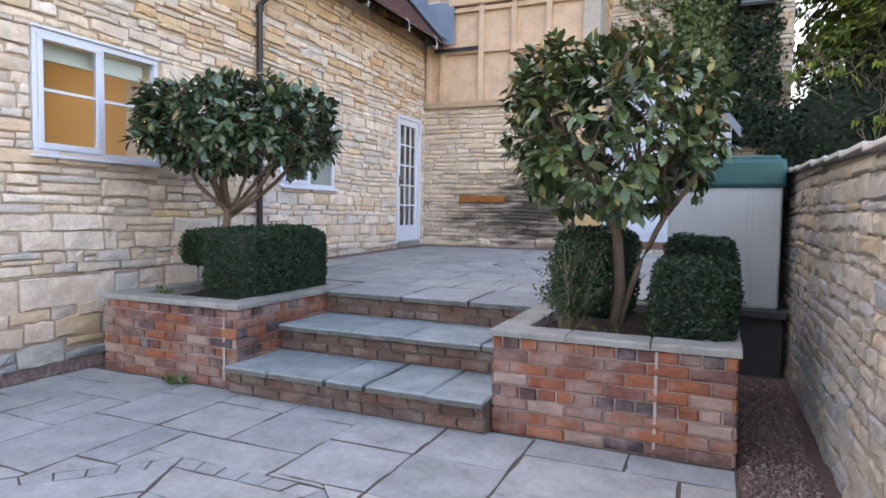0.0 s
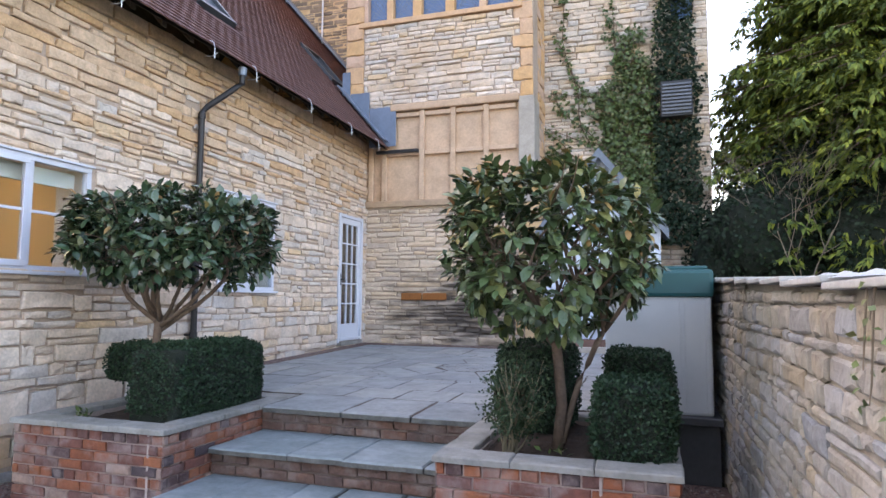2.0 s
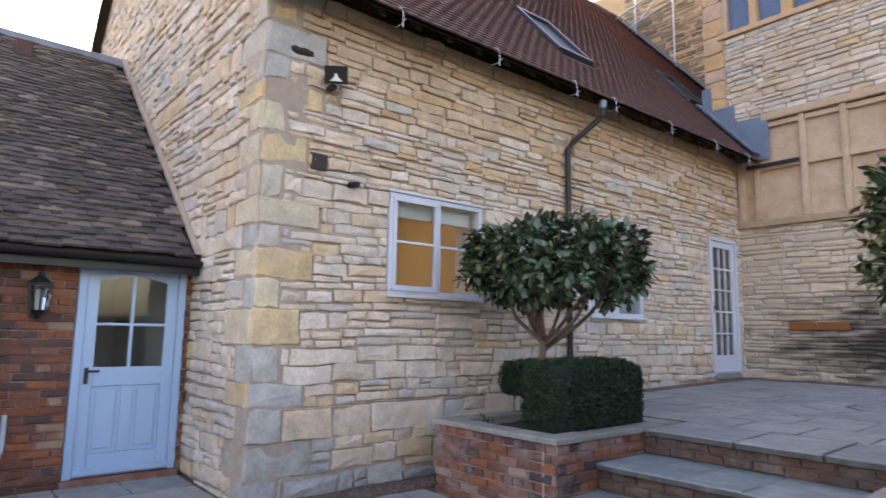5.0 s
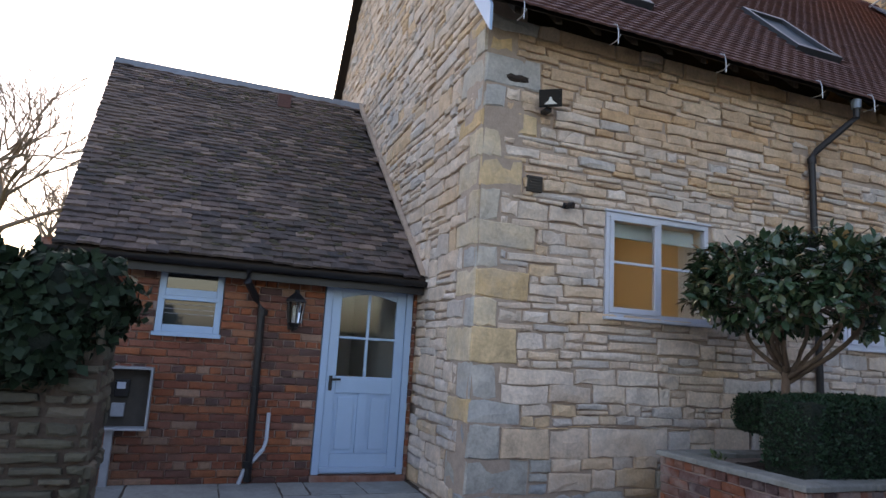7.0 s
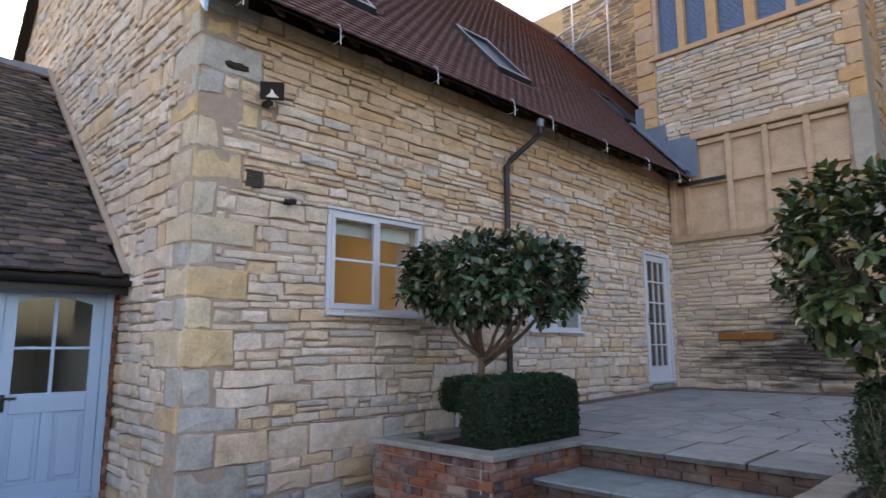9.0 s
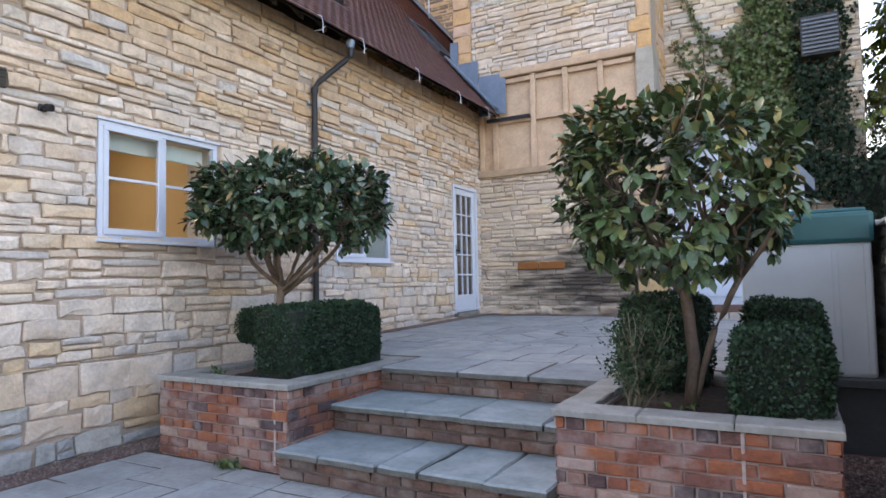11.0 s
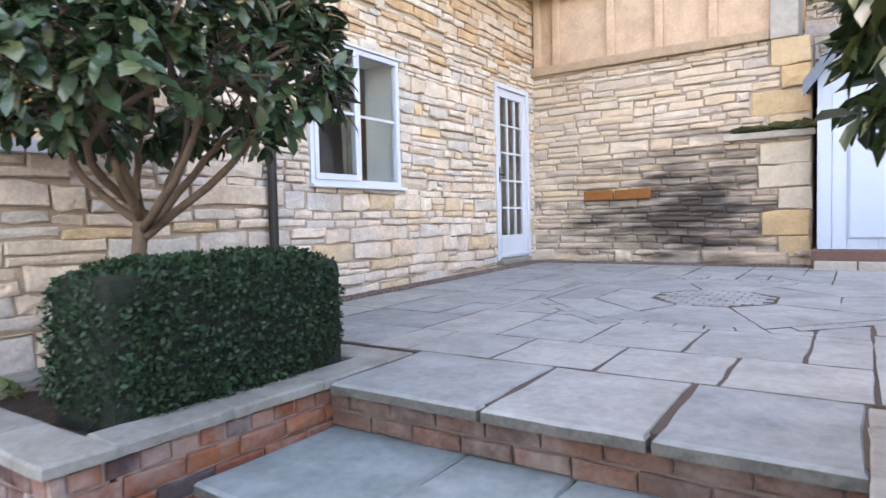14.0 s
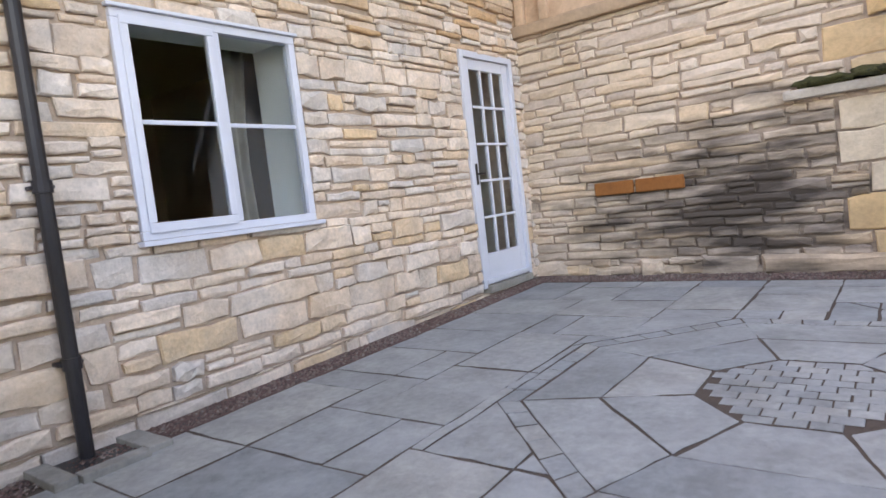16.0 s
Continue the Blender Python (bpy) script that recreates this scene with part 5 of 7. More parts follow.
    prof = [(0.055 * math.cos(a), 0.055 * math.sin(a)) for a in [math.pi + math.pi * k / 8 for k in range(9)]] + [(0.05 * math.cos(a), 0.05 * math.sin(a)) for a in [2 * math.pi - math.pi * k / 8 for k in range(9)]]
    prism(bm, [(ex + 0.06 + p, 2.06 + q) for p, q in prof], "y", ya, yb)
    box(bm, ex - 0.03, ex - 0.005, ya, yb, 1.93, 2.08)
    bm.transform(Matrix.Translation(-g.location))
    part("trough", bm, BLACK_METAL, g)
    dp = thing("downpipe", "black cast-iron downpipe on the brick wall", "downpipe", (LEAN_X + 0.07, 0.83, 0), "downpipes")
    bm = bmesh.new()
    tube(bm, [(ex + 0.06, 0.66, 2.02), (ex + 0.06, 0.66, 1.9), (LEAN_X + 0.12, 0.76, 1.76), (LEAN_X + 0.07, 0.83, 1.66), (LEAN_X + 0.07, 0.86, 0.02)], 0.037, 10)
    for z in (1.6, 0.85, 0.15):
        tube(bm, [(LEAN_X + 0.07, 0.842, z), (LEAN_X + 0.07, 0.842, z + 0.06)], 0.046, 10)
    bm.transform(Matrix.Translation(-dp.location))
    part("pipe", bm, BLACK_METAL, dp, smooth=False)
    wp = thing("waste_pipe", "thin white plastic waste pipe bent towards the ground", "pipe", (LEAN_X + 0.04, 0.98, 0), "")
    bm = tube(bmesh.new(), [(0, 0.02, 0.66), (0.01, 0.02, 0.4), (0.02, 0.0, 0.32), (0.03, -0.16, 0.12), (0.03, -0.2, 0.0)], 0.02, 8)
    part("pipe", bm, WHITE_PAINT, wp)
    # small window
    w = thing("window_4", "small pale blue-grey fanlight window in brick wall", "window", (LEAN_X, 0.16, 1.4), kind="structure")
    inv = Matrix.Translation(-w.location)
    def put(nm, *a, mt=DOOR_PAINT, parent=w, bevel=0.005, base=inv, lab=""):
        bm = boxed(*a, bevel=bevel)
        bm.transform(base)
        return part(nm, bm, mt, parent, lab)
    a, b, c, d = -0.125, 0.455, 1.385, 2.01
    X0, X1 = LEAN_X - 0.07, LEAN_X + 0.015
    put("frame_jamb", X0, X1, a, a + 0.06, c, d)
    put("frame_jamb", X0, X1, b - 0.06, b, c, d)
    put("frame_head", X0, X1, a + 0.061, b - 0.061, d - 0.06, d)
    put("frame_sill", X0, X1, a + 0.061, b - 0.061, c, c + 0.07)
    put("transom", X0, X1 + 0.01, a + 0.061, b - 0.061, 1.73, 1.80)
    put("fanlight_rail", X1, X1 + 0.02, a + 0.04, b - 0.04, 1.69, 1.729)
    put("window_sill", LEAN_X - 0.02, LEAN_X + 0.06, a - 0.02, b + 0.02, c - 0.04, c - 0.001)
    for z0, z1 in ((c + 0.071, 1.729), (1.801, d - 0.061)):
        put("pane", LEAN_X - 0.04, LEAN_X - 0.036, a + 0.061, b - 0.061, z0, z1, mt=DIM_GLASS, bevel=0)
    for k in range(3):
        z = 1.56 + k * 0.045
        put("blind_slat", LEAN_X - 0.034, LEAN_X - 0.030, a + 0.065, b - 0.065, z, z + 0.006, mt=BOXGREY, bevel=0)
    # stable-type door with four panes under an arched head
    y0d, y1d, z0d, z1d = 1.465, 2.415, 0.06, 2.035
    dr = thing("door_2", "closed pale blue door, four panes over two panels", "door", (LEAN_X, 1.94, z0d), kind="structure")
    inv = Matrix.Translation(-dr.location)
    def pd(nm, *a, mt=DOOR_PAINT, bevel=0.005, parent=dr, lab=""):
        return put(nm, *a, mt=mt, parent=parent, bevel=bevel, base=inv, lab=lab)
    f = 0.07
    pd("frame_jamb", X0, X1, y0d, y0d + f, z0d, z1d, mt=DOOR_PAINT)
    pd("frame_jamb", X0, X1, y1d - f, y1d, z0d, z1d, mt=DOOR_PAINT)
    pd("frame_head", X0, X1, y0d + f + 0.001, y1d - f - 0.001, z1d - 0.05, z1d, mt=DOOR_PAINT)
    pd("threshold", X0, LEAN_X + 0.06, y0d - 0.02, y1d + 0.02, z0d - 0.07, z0d - 0.002, mt=BRICK)
    a, b, c, d = y0d + f + 0.004, y1d - f - 0.004, z0d + 0.005, z1d - 0.054
    x0, x1 = LEAN_X - 0.05, LEAN_X - 0.005
    zm = z0d + 0.98
    st = 0.1
    pd("stile", x0, x1, a, a + st, c, d)
    pd("stile", x0, x1, b - st, b, c, d)
    pd("lock_rail", x0, x1, a + st + 0.001, b - st - 0.001, zm - 0.17, zm)
    pd("bottom_rail", x0, x1, a + st + 0.001, b - st - 0.001, c, c + 0.2)
    pd("weather_bar", x1 + 0.001, x1 + 0.035, a, b, c + 0.02, c + 0.07)
    ym = (a + b) / 2
    pd("muntin", x0, x1 - 0.004, ym - 0.05, ym + 0.05, c + 0.201, zm - 0.171)
    for p, q in ((a + st, ym - 0.05), (ym + 0.05, b - st)):
        pd("panel", x0 + 0.012, x1 - 0.018, p + 0.001, q - 0.001, c + 0.201, zm - 0.171)
        pd("raised_field", x1 - 0.017, x1 - 0.006, p + 0.04, q - 0.04, c + 0.24, zm - 0.21, bevel=0.008)
    arch = bmesh.new()
    zs, rise = d - 0.14, 0.06
    n = 10
    pts = [(a + st + 0.001, d), (b - st - 0.001, d)] + [(b - st - 0.001 - (b - a - 2 * st - 0.002) * k / n, zs + rise * math.sin(math.pi * k / n)) for k in range(n + 1)]
    prism(arch, pts, "x", x0, x1)
    arch.transform(inv)
    part("arched_rail", arch, DOOR_PAINT, dr)
    pd("glazing_bar", x0 + 0.008, x1 - 0.006, ym - 0.015, ym + 0.015, zm + 0.001, zs + rise - 0.004)
    zb = zm + (zs + rise - zm) * 0.46
    for p, q in ((a + st + 0.001, ym - 0.016), (ym + 0.016, b - st - 0.001)):
        pd("glazing_bar", x0 + 0.008, x1 - 0.006, p, q, zb - 0.013, zb + 0.013)
        for r, t in ((zm + 0.001, zb - 0.014), (zb + 0.014, zs + rise)):
            pd("pane", x0 + 0.018, x0 + 0.022, p, q, r, t, mt=GLASS, bevel=0).visible_shadow = False
    h = pd("door_handle", x1 + 0.001, x1 + 0.014, a + 0.03, a + 0.065, zm - 0.15, zm + 0.0, mt=BLACK_METAL, lab="black iron lever handle")
    pd("lever", x1 + 0.016, x1 + 0.036, a + 0.035, a + 0.15, zm - 0.045, zm - 0.025, mt=BLACK_METAL, parent=h)
    bm = bmesh.new()
    box(bm, -9.5, LEAN_X - 0.24, y0 + 0.05, GY - 0.05, -0.02, 2.25)
    for fc in [fc for fc in bm.faces if fc.normal.x > 0.9]:
        bm.faces.remove(fc)
    bmesh.ops.solidify(bm, geom=bm.faces[:], thickness=-0.03)
    tagged(part("lean_to_interior", bm, WHITE_WALL, None), "dim plain room inside the lean-to", "room", kind="structure")


ROOF_MOSS = surface("roof_moss", [(0.07, 0.06, 0.03), (0.10, 0.085, 0.05), (0.05, 0.045, 0.03)], rough=1.0, grain=90, bump=0.7, grain_amount=0.5)
lean_to()


# ---- patio, steps, planters ----
def yard():
    lower = part("pavement_lower", boxed(-6.5, 0.75, -6.0, 5.2, -0.055, -0.005, bevel=0), JOINT, None)
    tagged(lower, "lower courtyard of worn grey sandstone flags", "pavement", kind="structure")
    paved([(-4.62, 0.28, -1.5, 4.04), (-6.46, -4.62, -1.5, 2.44)], 0.27, lambda y: 0.0, lower, (-2.0, 1.85), 1.09, 51, 0.42)
    strip = part("gravel_strip", boxed(-4.97, -4.62, 2.48, 6.3, -0.008, 0.002, bevel=0), GRAVEL, None)
    tagged(strip, "dark red gravel along the foot of the wall", "gravel", kind="structure")
    alley = part("gravel_alley", boxed(0.29, 0.75, -1.5, 6.3, -0.008, 0.004, bevel=0), GRAVEL, None)
    tagged(alley, "dirty gravel passage beside the brick planter", "gravel", kind="structure")
    # upper terrace
    bm = bmesh.new()
    prism(bm, [(5.24, -0.05), (5.24, patio_z(5.24) - 0.005), (5.86, patio_z(5.86) - 0.005), (5.86, -0.05)], "x", -3.06, -1.1)
    prism(bm, [(5.86, -0.05), (5.86, patio_z(5.86) - 0.005), (11.3, patio_z(11.3) - 0.005), (11.3, -0.05)], "x", -4.98, -0.28)
    prism(bm, [(7.75, -0.05), (7.75, patio_z(7.75) - 0.005), (13.0, patio_z(13.0) - 0.005), (13.0, -0.05)], "x", -0.28, 0.75)
    upper = part("pavement_upper", bm, JOINT, None)
    tagged(upper, "raised terrace of grey sandstone flags with dark joints", "pavement", kind="structure")
    rng = random.Random(53)
    for a, b in ((-3.05, -2.29), (-2.29, -1.68), (-1.68, -1.11)):
        lay_slab("paving_slab", [(a, 5.17), (b, 5.17), (b, 5.87), (a, 5.87)], patio_z, FLAG, upper, rng, joint=0.014, thick=0.05, wobble=0.008, edge=0.012, dirty=False)
    paved([(-4.72, -0.3, 5.87, 10.9), (-0.3, 0.72, 7.8, 10.9)], 0.26, patio_z, upper, (-2.07, 8.33), 1.28, 52, 0.43)
    bm = bmesh.new()
    prism(bm, [(6.3, 0.5), (6.3, patio_z(6.3) - 0.001), (11.28, patio_z(11.28) - 0.001), (11.28, 0.5)], "x", -4.975, -4.722)
    prism(bm, [(10.905, 0.5), (10.905, patio_z(10.9) - 0.008), (11.28, patio_z(11.28) - 0.008), (11.28, 0.5)], "x", -4.72, -1.6)
    tagged(part("gravel_border", bm, GRAVEL, None), "dark red gravel border along the house wall", "gravel", kind="structure")


def steps():
    st = thing("garden_steps", "three brick steps with worn blue-grey stone treads", "steps", (-2.05, 4.5, 0), kind="structure")
    x0, x1 = -3.075, -1.1
    inv = Matrix.Translation(-st.location)
    rng = random.Random(61)
    for k, (y, z, yb) in enumerate(((3.92, 0.21, 4.62), (4.52, 0.42, 5.26), (5.17, 0.625, 5.26))):
        bm = boxed(x0, x1, y + 0.062, 5.25, z - 0.21 + (0.001 if k else -0.05), z - 0.042, bevel=0)
        bm.transform(inv)
        rs = part("riser", bm, MUD_MORTAR, st)
        side = Side((x0 - st.location.x, y + 0.045 - st.location.y, z - 0.205 - st.location.z), (1, 0, 0), (0, -1, 0))
        lay_bricks(rs, side, x1 - x0, 0.16, 62 + k, 0.08, pieces=RISERS)
        if k == 2:
            continue
        x = x0
        cuts = [x0 + (x1 - x0) * c for c in ((0, 0.195, 0.43, 0.585, 0.81, 1.0) if k == 0 else (0, 0.35, 0.575, 0.88, 1.0))]
        for a, b in zip(cuts, cuts[1:]):
            lay_slab("tread", [(a, y), (b, y), (b, yb), (a, yb)], lambda yy, z=z: z, TREAD, None, rng, joint=0.012, thick=0.045, wobble=0.013, edge=0.012, dirty=False).parent = st
            t = scene.collection.objects[-1]
            t.location = t.location - st.location


LIME = surface("lime_mortar", [(0.432, 0.340, 0.296), (0.484, 0.389, 0.342)], rough=0.95, grain=60, patch=6, bump=0.5, stain=0.6, stain_color=(0.3, 0.2, 0.17))


def shifted(bm, m):
    bm.transform(m)
    return bm


def planter(name, x0, x1, y0, y1, h, label, seed, faces, line):
    p = thing(name, label, "planter", ((x0 + x1) / 2, (y0 + y1) / 2, 0), "brick planters")
    inv = Matrix.Translation(-p.location)
    t = 0.2
    hc = h - 0.04
    bm = bmesh.new()
    for a in ((x0, x1, y0, y0 + t), (x0, x1, y1 - t, y1), (x0, x0 + t, y0 + t, y1 - t), (x1 - t, x1, y0 + t, y1 - t)):
        box(bm, a[0] + 0.012, a[1] - 0.012, a[2] + 0.012, a[3] - 0.012, -0.05, hc)
    box(bm, x0 + 0.2, x1 - 0.2, y0 + 0.2, y1 - 0.2, -0.05, hc - 0.06)
    bm.transform(inv)
    body = part("wall", bm, BRICK_MORTAR, p)
    L = p.location
    sides = {"south": (Side((x0 - L.x, y0 - L.y, 0), (1, 0, 0), (0, -1, 0)), x1 - x0), "east": (Side((x1 - L.x, y0 - L.y, 0), (0, 1, 0), (1, 0, 0)), y1 - y0), "west": (Side((x0 - L.x, y0 - L.y, 0), (0, 1, 0), (-1, 0, 0)), y1 - y0)}
    for i, f in enumerate(faces):
        lay_bricks(body, sides[f][0], sides[f][1], hc, seed + i)
    # coping slabs round the rim
    rng = random.Random(seed)
    o = 0.022
    def run(a, b, c, d, along):
        n = max(1, round(((b - a) if along == "x" else (d - c)) / 0.5))
        for i in range(n):
            if along == "x":
                q = [(a + (b - a) * i / n, c), (a + (b - a) * (i + 1) / n, c), (a + (b - a) * (i + 1) / n, d), (a + (b - a) * i / n, d)]
            else:
                q = [(a, c + (d - c) * i / n), (b, c + (d - c) * i / n), (b, c + (d - c) * (i + 1) / n), (a, c + (d - c) * (i + 1) / n)]
            ob = lay_slab("coping", q, lambda y: h, COPING, None, rng, joint=0.004, thick=0.04, wobble=0.008, edge=0.008, dirty=False)
            ob.parent = p
            ob.location = ob.location - L
    run(x0 - o, x1 + o, y0 - o, y0 + t, "x")
    run(x0 - o, x1 + o, y1 - t, y1 + o, "x")
    run(x0 - o, x0 + t - 0.02, y0 + t, y1 - t, "y")
    run(x1 - t + 0.02, x1 + o, y0 + t, y1 - t, "y")
    part("mortar_line", shifted(boxed(line - 0.009, line + 0.009, y0 - 0.006, y0 + 0.01, 0.0, hc - 0.005, bevel=0.003), inv), LIME, p, "pale vertical mortar line")
    # soil
    bm = bmesh.new()
    n = 14
    gx = [[bm.verts.new((x0 + t - 0.03 + (x1 - x0 - 2 * t + 0.06) * i / n, y0 + t - 0.03 + (y1 - y0 - 2 * t + 0.06) * j / n, hc - 0.03 + 0.05 * noise.noise(Vector((i * 0.6, j * 0.6, seed))))) for j in range(n + 1)] for i in range(n + 1)]
    for i in range(n):
        for j in range(n):
            bm.faces.new((gx[i][j], gx[i + 1][j], gx[i + 1][j + 1], gx[i][j + 1]))
    bm.transform(inv)
    part("soil", bm, SOIL, p, "dark bare soil", smooth=True)
    return p


yard()
steps()
planter("brick_planter", -4.47, -3.08, 4.06, 5.8, 0.635, "red brick planter with stone coping beside the house wall", 71, ("south", "east", "west"), -3.2)
planter("brick_planter", -1.09, 0.27, 4.06, 5.8, 0.635, "red brick planter with stone coping beside the passage", 81, ("south", "west", "east"), -0.14)


# ---- garden wall, tank, shed ----
def garden_wall():
    side = Side((0.72, 9.5, -0.1), (0, -1, 0), (-1, 0, 0))
    width = 12.5
    def top(u):
        return 1.74 + 0.034 * (9.5 - u - 4.25)
    w = part("wall_garden", wall_shell(side, width, 1.6, [], 0.38, top), RUBBLE_MORTAR, None)
    tagged(w, "rough rubble limestone garden wall with flat coping", "wall", kind="structure")
    rng = random.Random(91)
    st = [(a, b, c, min(d, top((a + b) / 2) - 0.012)) for a, b, c, d in coursing(width, 0, 2.1, rng, (0.045, 0.12), (0.09, 0.30)) if top((a + b) / 2) - c > 0.05]
    lay_stones("stone", w, side, st, RUBBLE, 92, near=lambda u, v: abs(u - 5.5), proud=-0.009, rough=0.012, wave=0.03, joint=0.014, bevel=0.010)
    y = 9.5
    while y > -2.9:
        l = rng.uniform(0.4, 0.75)
        z = 1.65 + 0.034 * (y - l / 2 - 4.25)
        dz = rng.uniform(-0.002, 0.003)
        part("coping", boxed(0.675, 1.16, y - l + 0.004, y - 0.004, z - 0.003 + dz, z + 0.022 + dz, bevel=0.006), PALE_COPING, w)
        y -= l


RUBBLE_MORTAR = surface("grey_buff_mortar", [(0.25, 0.215, 0.172), (0.29, 0.25, 0.20)], rough=0.95, grain=60, bump=0.5, stain=0.5)
PALE_COPING = surface("pale_coping", [(0.36, 0.35, 0.33), (0.41, 0.40, 0.38), (0.33, 0.32, 0.30)], rough=0.85, grain=30, patch=3, bump=0.5, stain=0.5, stain_color=(0.26, 0.25, 0.22))
RUBBLE = surface("rubble_stone", [(0.29, 0.255, 0.205), (0.34, 0.30, 0.23), (0.23, 0.235, 0.24), (0.37, 0.315, 0.24), (0.265, 0.265, 0.265), (0.315, 0.245, 0.155), (0.325, 0.305, 0.28)], rough=0.92, grain=28, patch=2.2, bump=1.0, stain=0.6, stain_color=(0.20, 0.175, 0.14), grain_amount=0.42, second=((0.30, 0.31, 0.33), 1.6, 0.4))
garden_wall()


def oil_tank():
    t = thing("oil_tank", "cream plastic oil tank with a dark green lid", "oil tank", (0.2, 6.95, 0.55))
    inv = Matrix.Translation(-t.location)
    def put(nm, mt, lab, *a, bevel=0.03):
        bm = boxed(*a, bevel=bevel)
        bm.transform(inv)
        return part(nm, bm, mt, t, lab)
    put("body", TANK, "", -0.25, 0.64, 6.3, 7.6, 0.57, 1.60)
    put("seam", TANK, "", 0.38, 0.42, 6.292, 6.302, 0.62, 1.55, bevel=0.004)
    put("lid", TANK_LID, "dark green lid", -0.28, 0.66, 6.27, 7.63, 1.585, 1.825, bevel=0.035)
    put("lid_ridge", TANK_LID, "", -0.2, 0.62, 6.36, 7.5, 1.82, 1.86, bevel=0.018)
    put("rib", TANK, "", 0.585, 0.625, 6.285, 6.302, 0.6, 1.57, bevel=0.006)
    b = thing("tank_plinth", "dark brick and slab plinth under the oil tank", "plinth", (0.2, 6.95, 0))
    inv = Matrix.Translation(-b.location)
    bm = boxed(-0.27, 0.68, 6.28, 7.72, -0.05, 0.50, bevel=0.01)
    bm.transform(inv)
    part("block", bm, DARK_PLINTH, b)
    bm = boxed(-0.27, 0.70, 6.22, 7.72, 0.505, 0.57, bevel=0.01)
    bm.transform(inv)
    part("slab", bm, DARK_PLINTH, b)


DARK_PLINTH = surface("dark_block", [(0.06, 0.06, 0.062), (0.08, 0.078, 0.075)], rough=0.9, grain=30, bump=0.4)
oil_tank()


def shed():
    s = thing("garden_shed", "white boarded shed with steep grey slate gable roof", "shed", (-0.6, 11.6, 0.75))
    inv = Matrix.Translation(-s.location)
    x0, x1, xm, y0, y1, zb, ze, za = -1.53, 0.33, -0.60, 10.86, 12.55, 0.93, 2.78, 3.98
    def out(nm, bm, mt, lab="", parent=s):
        bm.transform(inv)
        return part(nm, bm, mt, parent, lab)
    bm = bmesh.new()
    prism(bm, [(x0 + 0.02, zb), (x1 - 0.02, zb), (x1 - 0.02, ze), (xm, za - 0.03), (x0 + 0.02, ze)], "y", y0 + 0.02, y1)
    out("body", bm, WHITE_PAINT)
    n = 14
    for i in range(n):
        a, b = x0 + (x1 - x0) * i / n, x0 + (x1 - x0) * (i + 1) / n
        tops = [ze + (za - ze) * (1 - abs(q - xm) / ((x1 - x0) / 2)) for q in (a, b)]
        bm = prism(bmesh.new(), [(a + 0.003, zb), (b - 0.003, zb), (b - 0.003, tops[1]), (a + 0.003, tops[0])], "y", y0, y0 + 0.019)
        out("board", bm, WHITE_PAINT)
    for i in range(9):
        a, b = y0 + 0.02 + i * 0.18, y0 + 0.02 + (i + 1) * 0.18
        out("board", boxed(x0, x0 + 0.019, a + 0.003, b - 0.003, zb, ze, bevel=0), WHITE_PAINT)
    d = out("door", boxed(-1.24, -0.18, y0 - 0.022, y0 - 0.001, zb + 0.12, 2.72, bevel=0.004), WHITE_PAINT)
    out("latch", boxed(-0.3, -0.22, y0 - 0.03, y0 - 0.023, 1.85, 1.9, bevel=0.002), BLACK_METAL, "", d)
    for sgn in (-1, 1):
        xe = x0 - 0.12 if sgn < 0 else x1 + 0.12
        k = (za - ze) / ((x1 - x0) / 2)
        zz = ze - 0.12 * k
        bm = prism(bmesh.new(), [(xe, zz), (xe, zz + 0.05), (xm, za + 0.05), (xm, za)], "y", y0 - 0.15, y1 + 0.1)
        out("roof_slope", bm, SLATE)
        bm = prism(bmesh.new(), [(xe, zz - 0.12), (xe, zz + 0.03), (xm, za + 0.03), (xm, za - 0.12)], "y", y0 - 0.18, y0 - 0.152)
        out("barge_board", bm, SHED_GREY, "grey-blue barge board")
    p = thing("shed_plinth", "low stone plinth and step under the shed", "plinth", (-0.6, 11.6, 0.6))
    bm = boxed(-1.58, 0.5, 10.80, 12.6, 0.5, 0.925, bevel=0.015)
    bm.transform(Matrix.Translation(-p.location))
    part("slab", bm, BRICK_DARK, p)
    x = -1.55
    rng = random.Random(7)
    while x < 0.5:
        w = rng.uniform(0.3, 0.55)
        bm = boxed(x + 0.005, min(x + w, 0.55) - 0.005, 10.66, 10.79, 0.6, 0.82 + rng.uniform(-0.01, 0.01), bevel=0.012)
        bm.transform(Matrix.Translation(-p.location))
        part("edge_stone", bm, GREY_STONE, p)
        x += w


SHED_GREY = surface("grey_blue_paint", [(0.132, 0.160, 0.198), (0.143, 0.171, 0.209)], rough=0.5, grain=12, bump=0.05, stain=0.1)
BRICK_DARK = surface("dark_red_brick", [(0.13, 0.075, 0.06), (0.16, 0.09, 0.07)], rough=0.9, grain=30, bump=0.5)
shed()


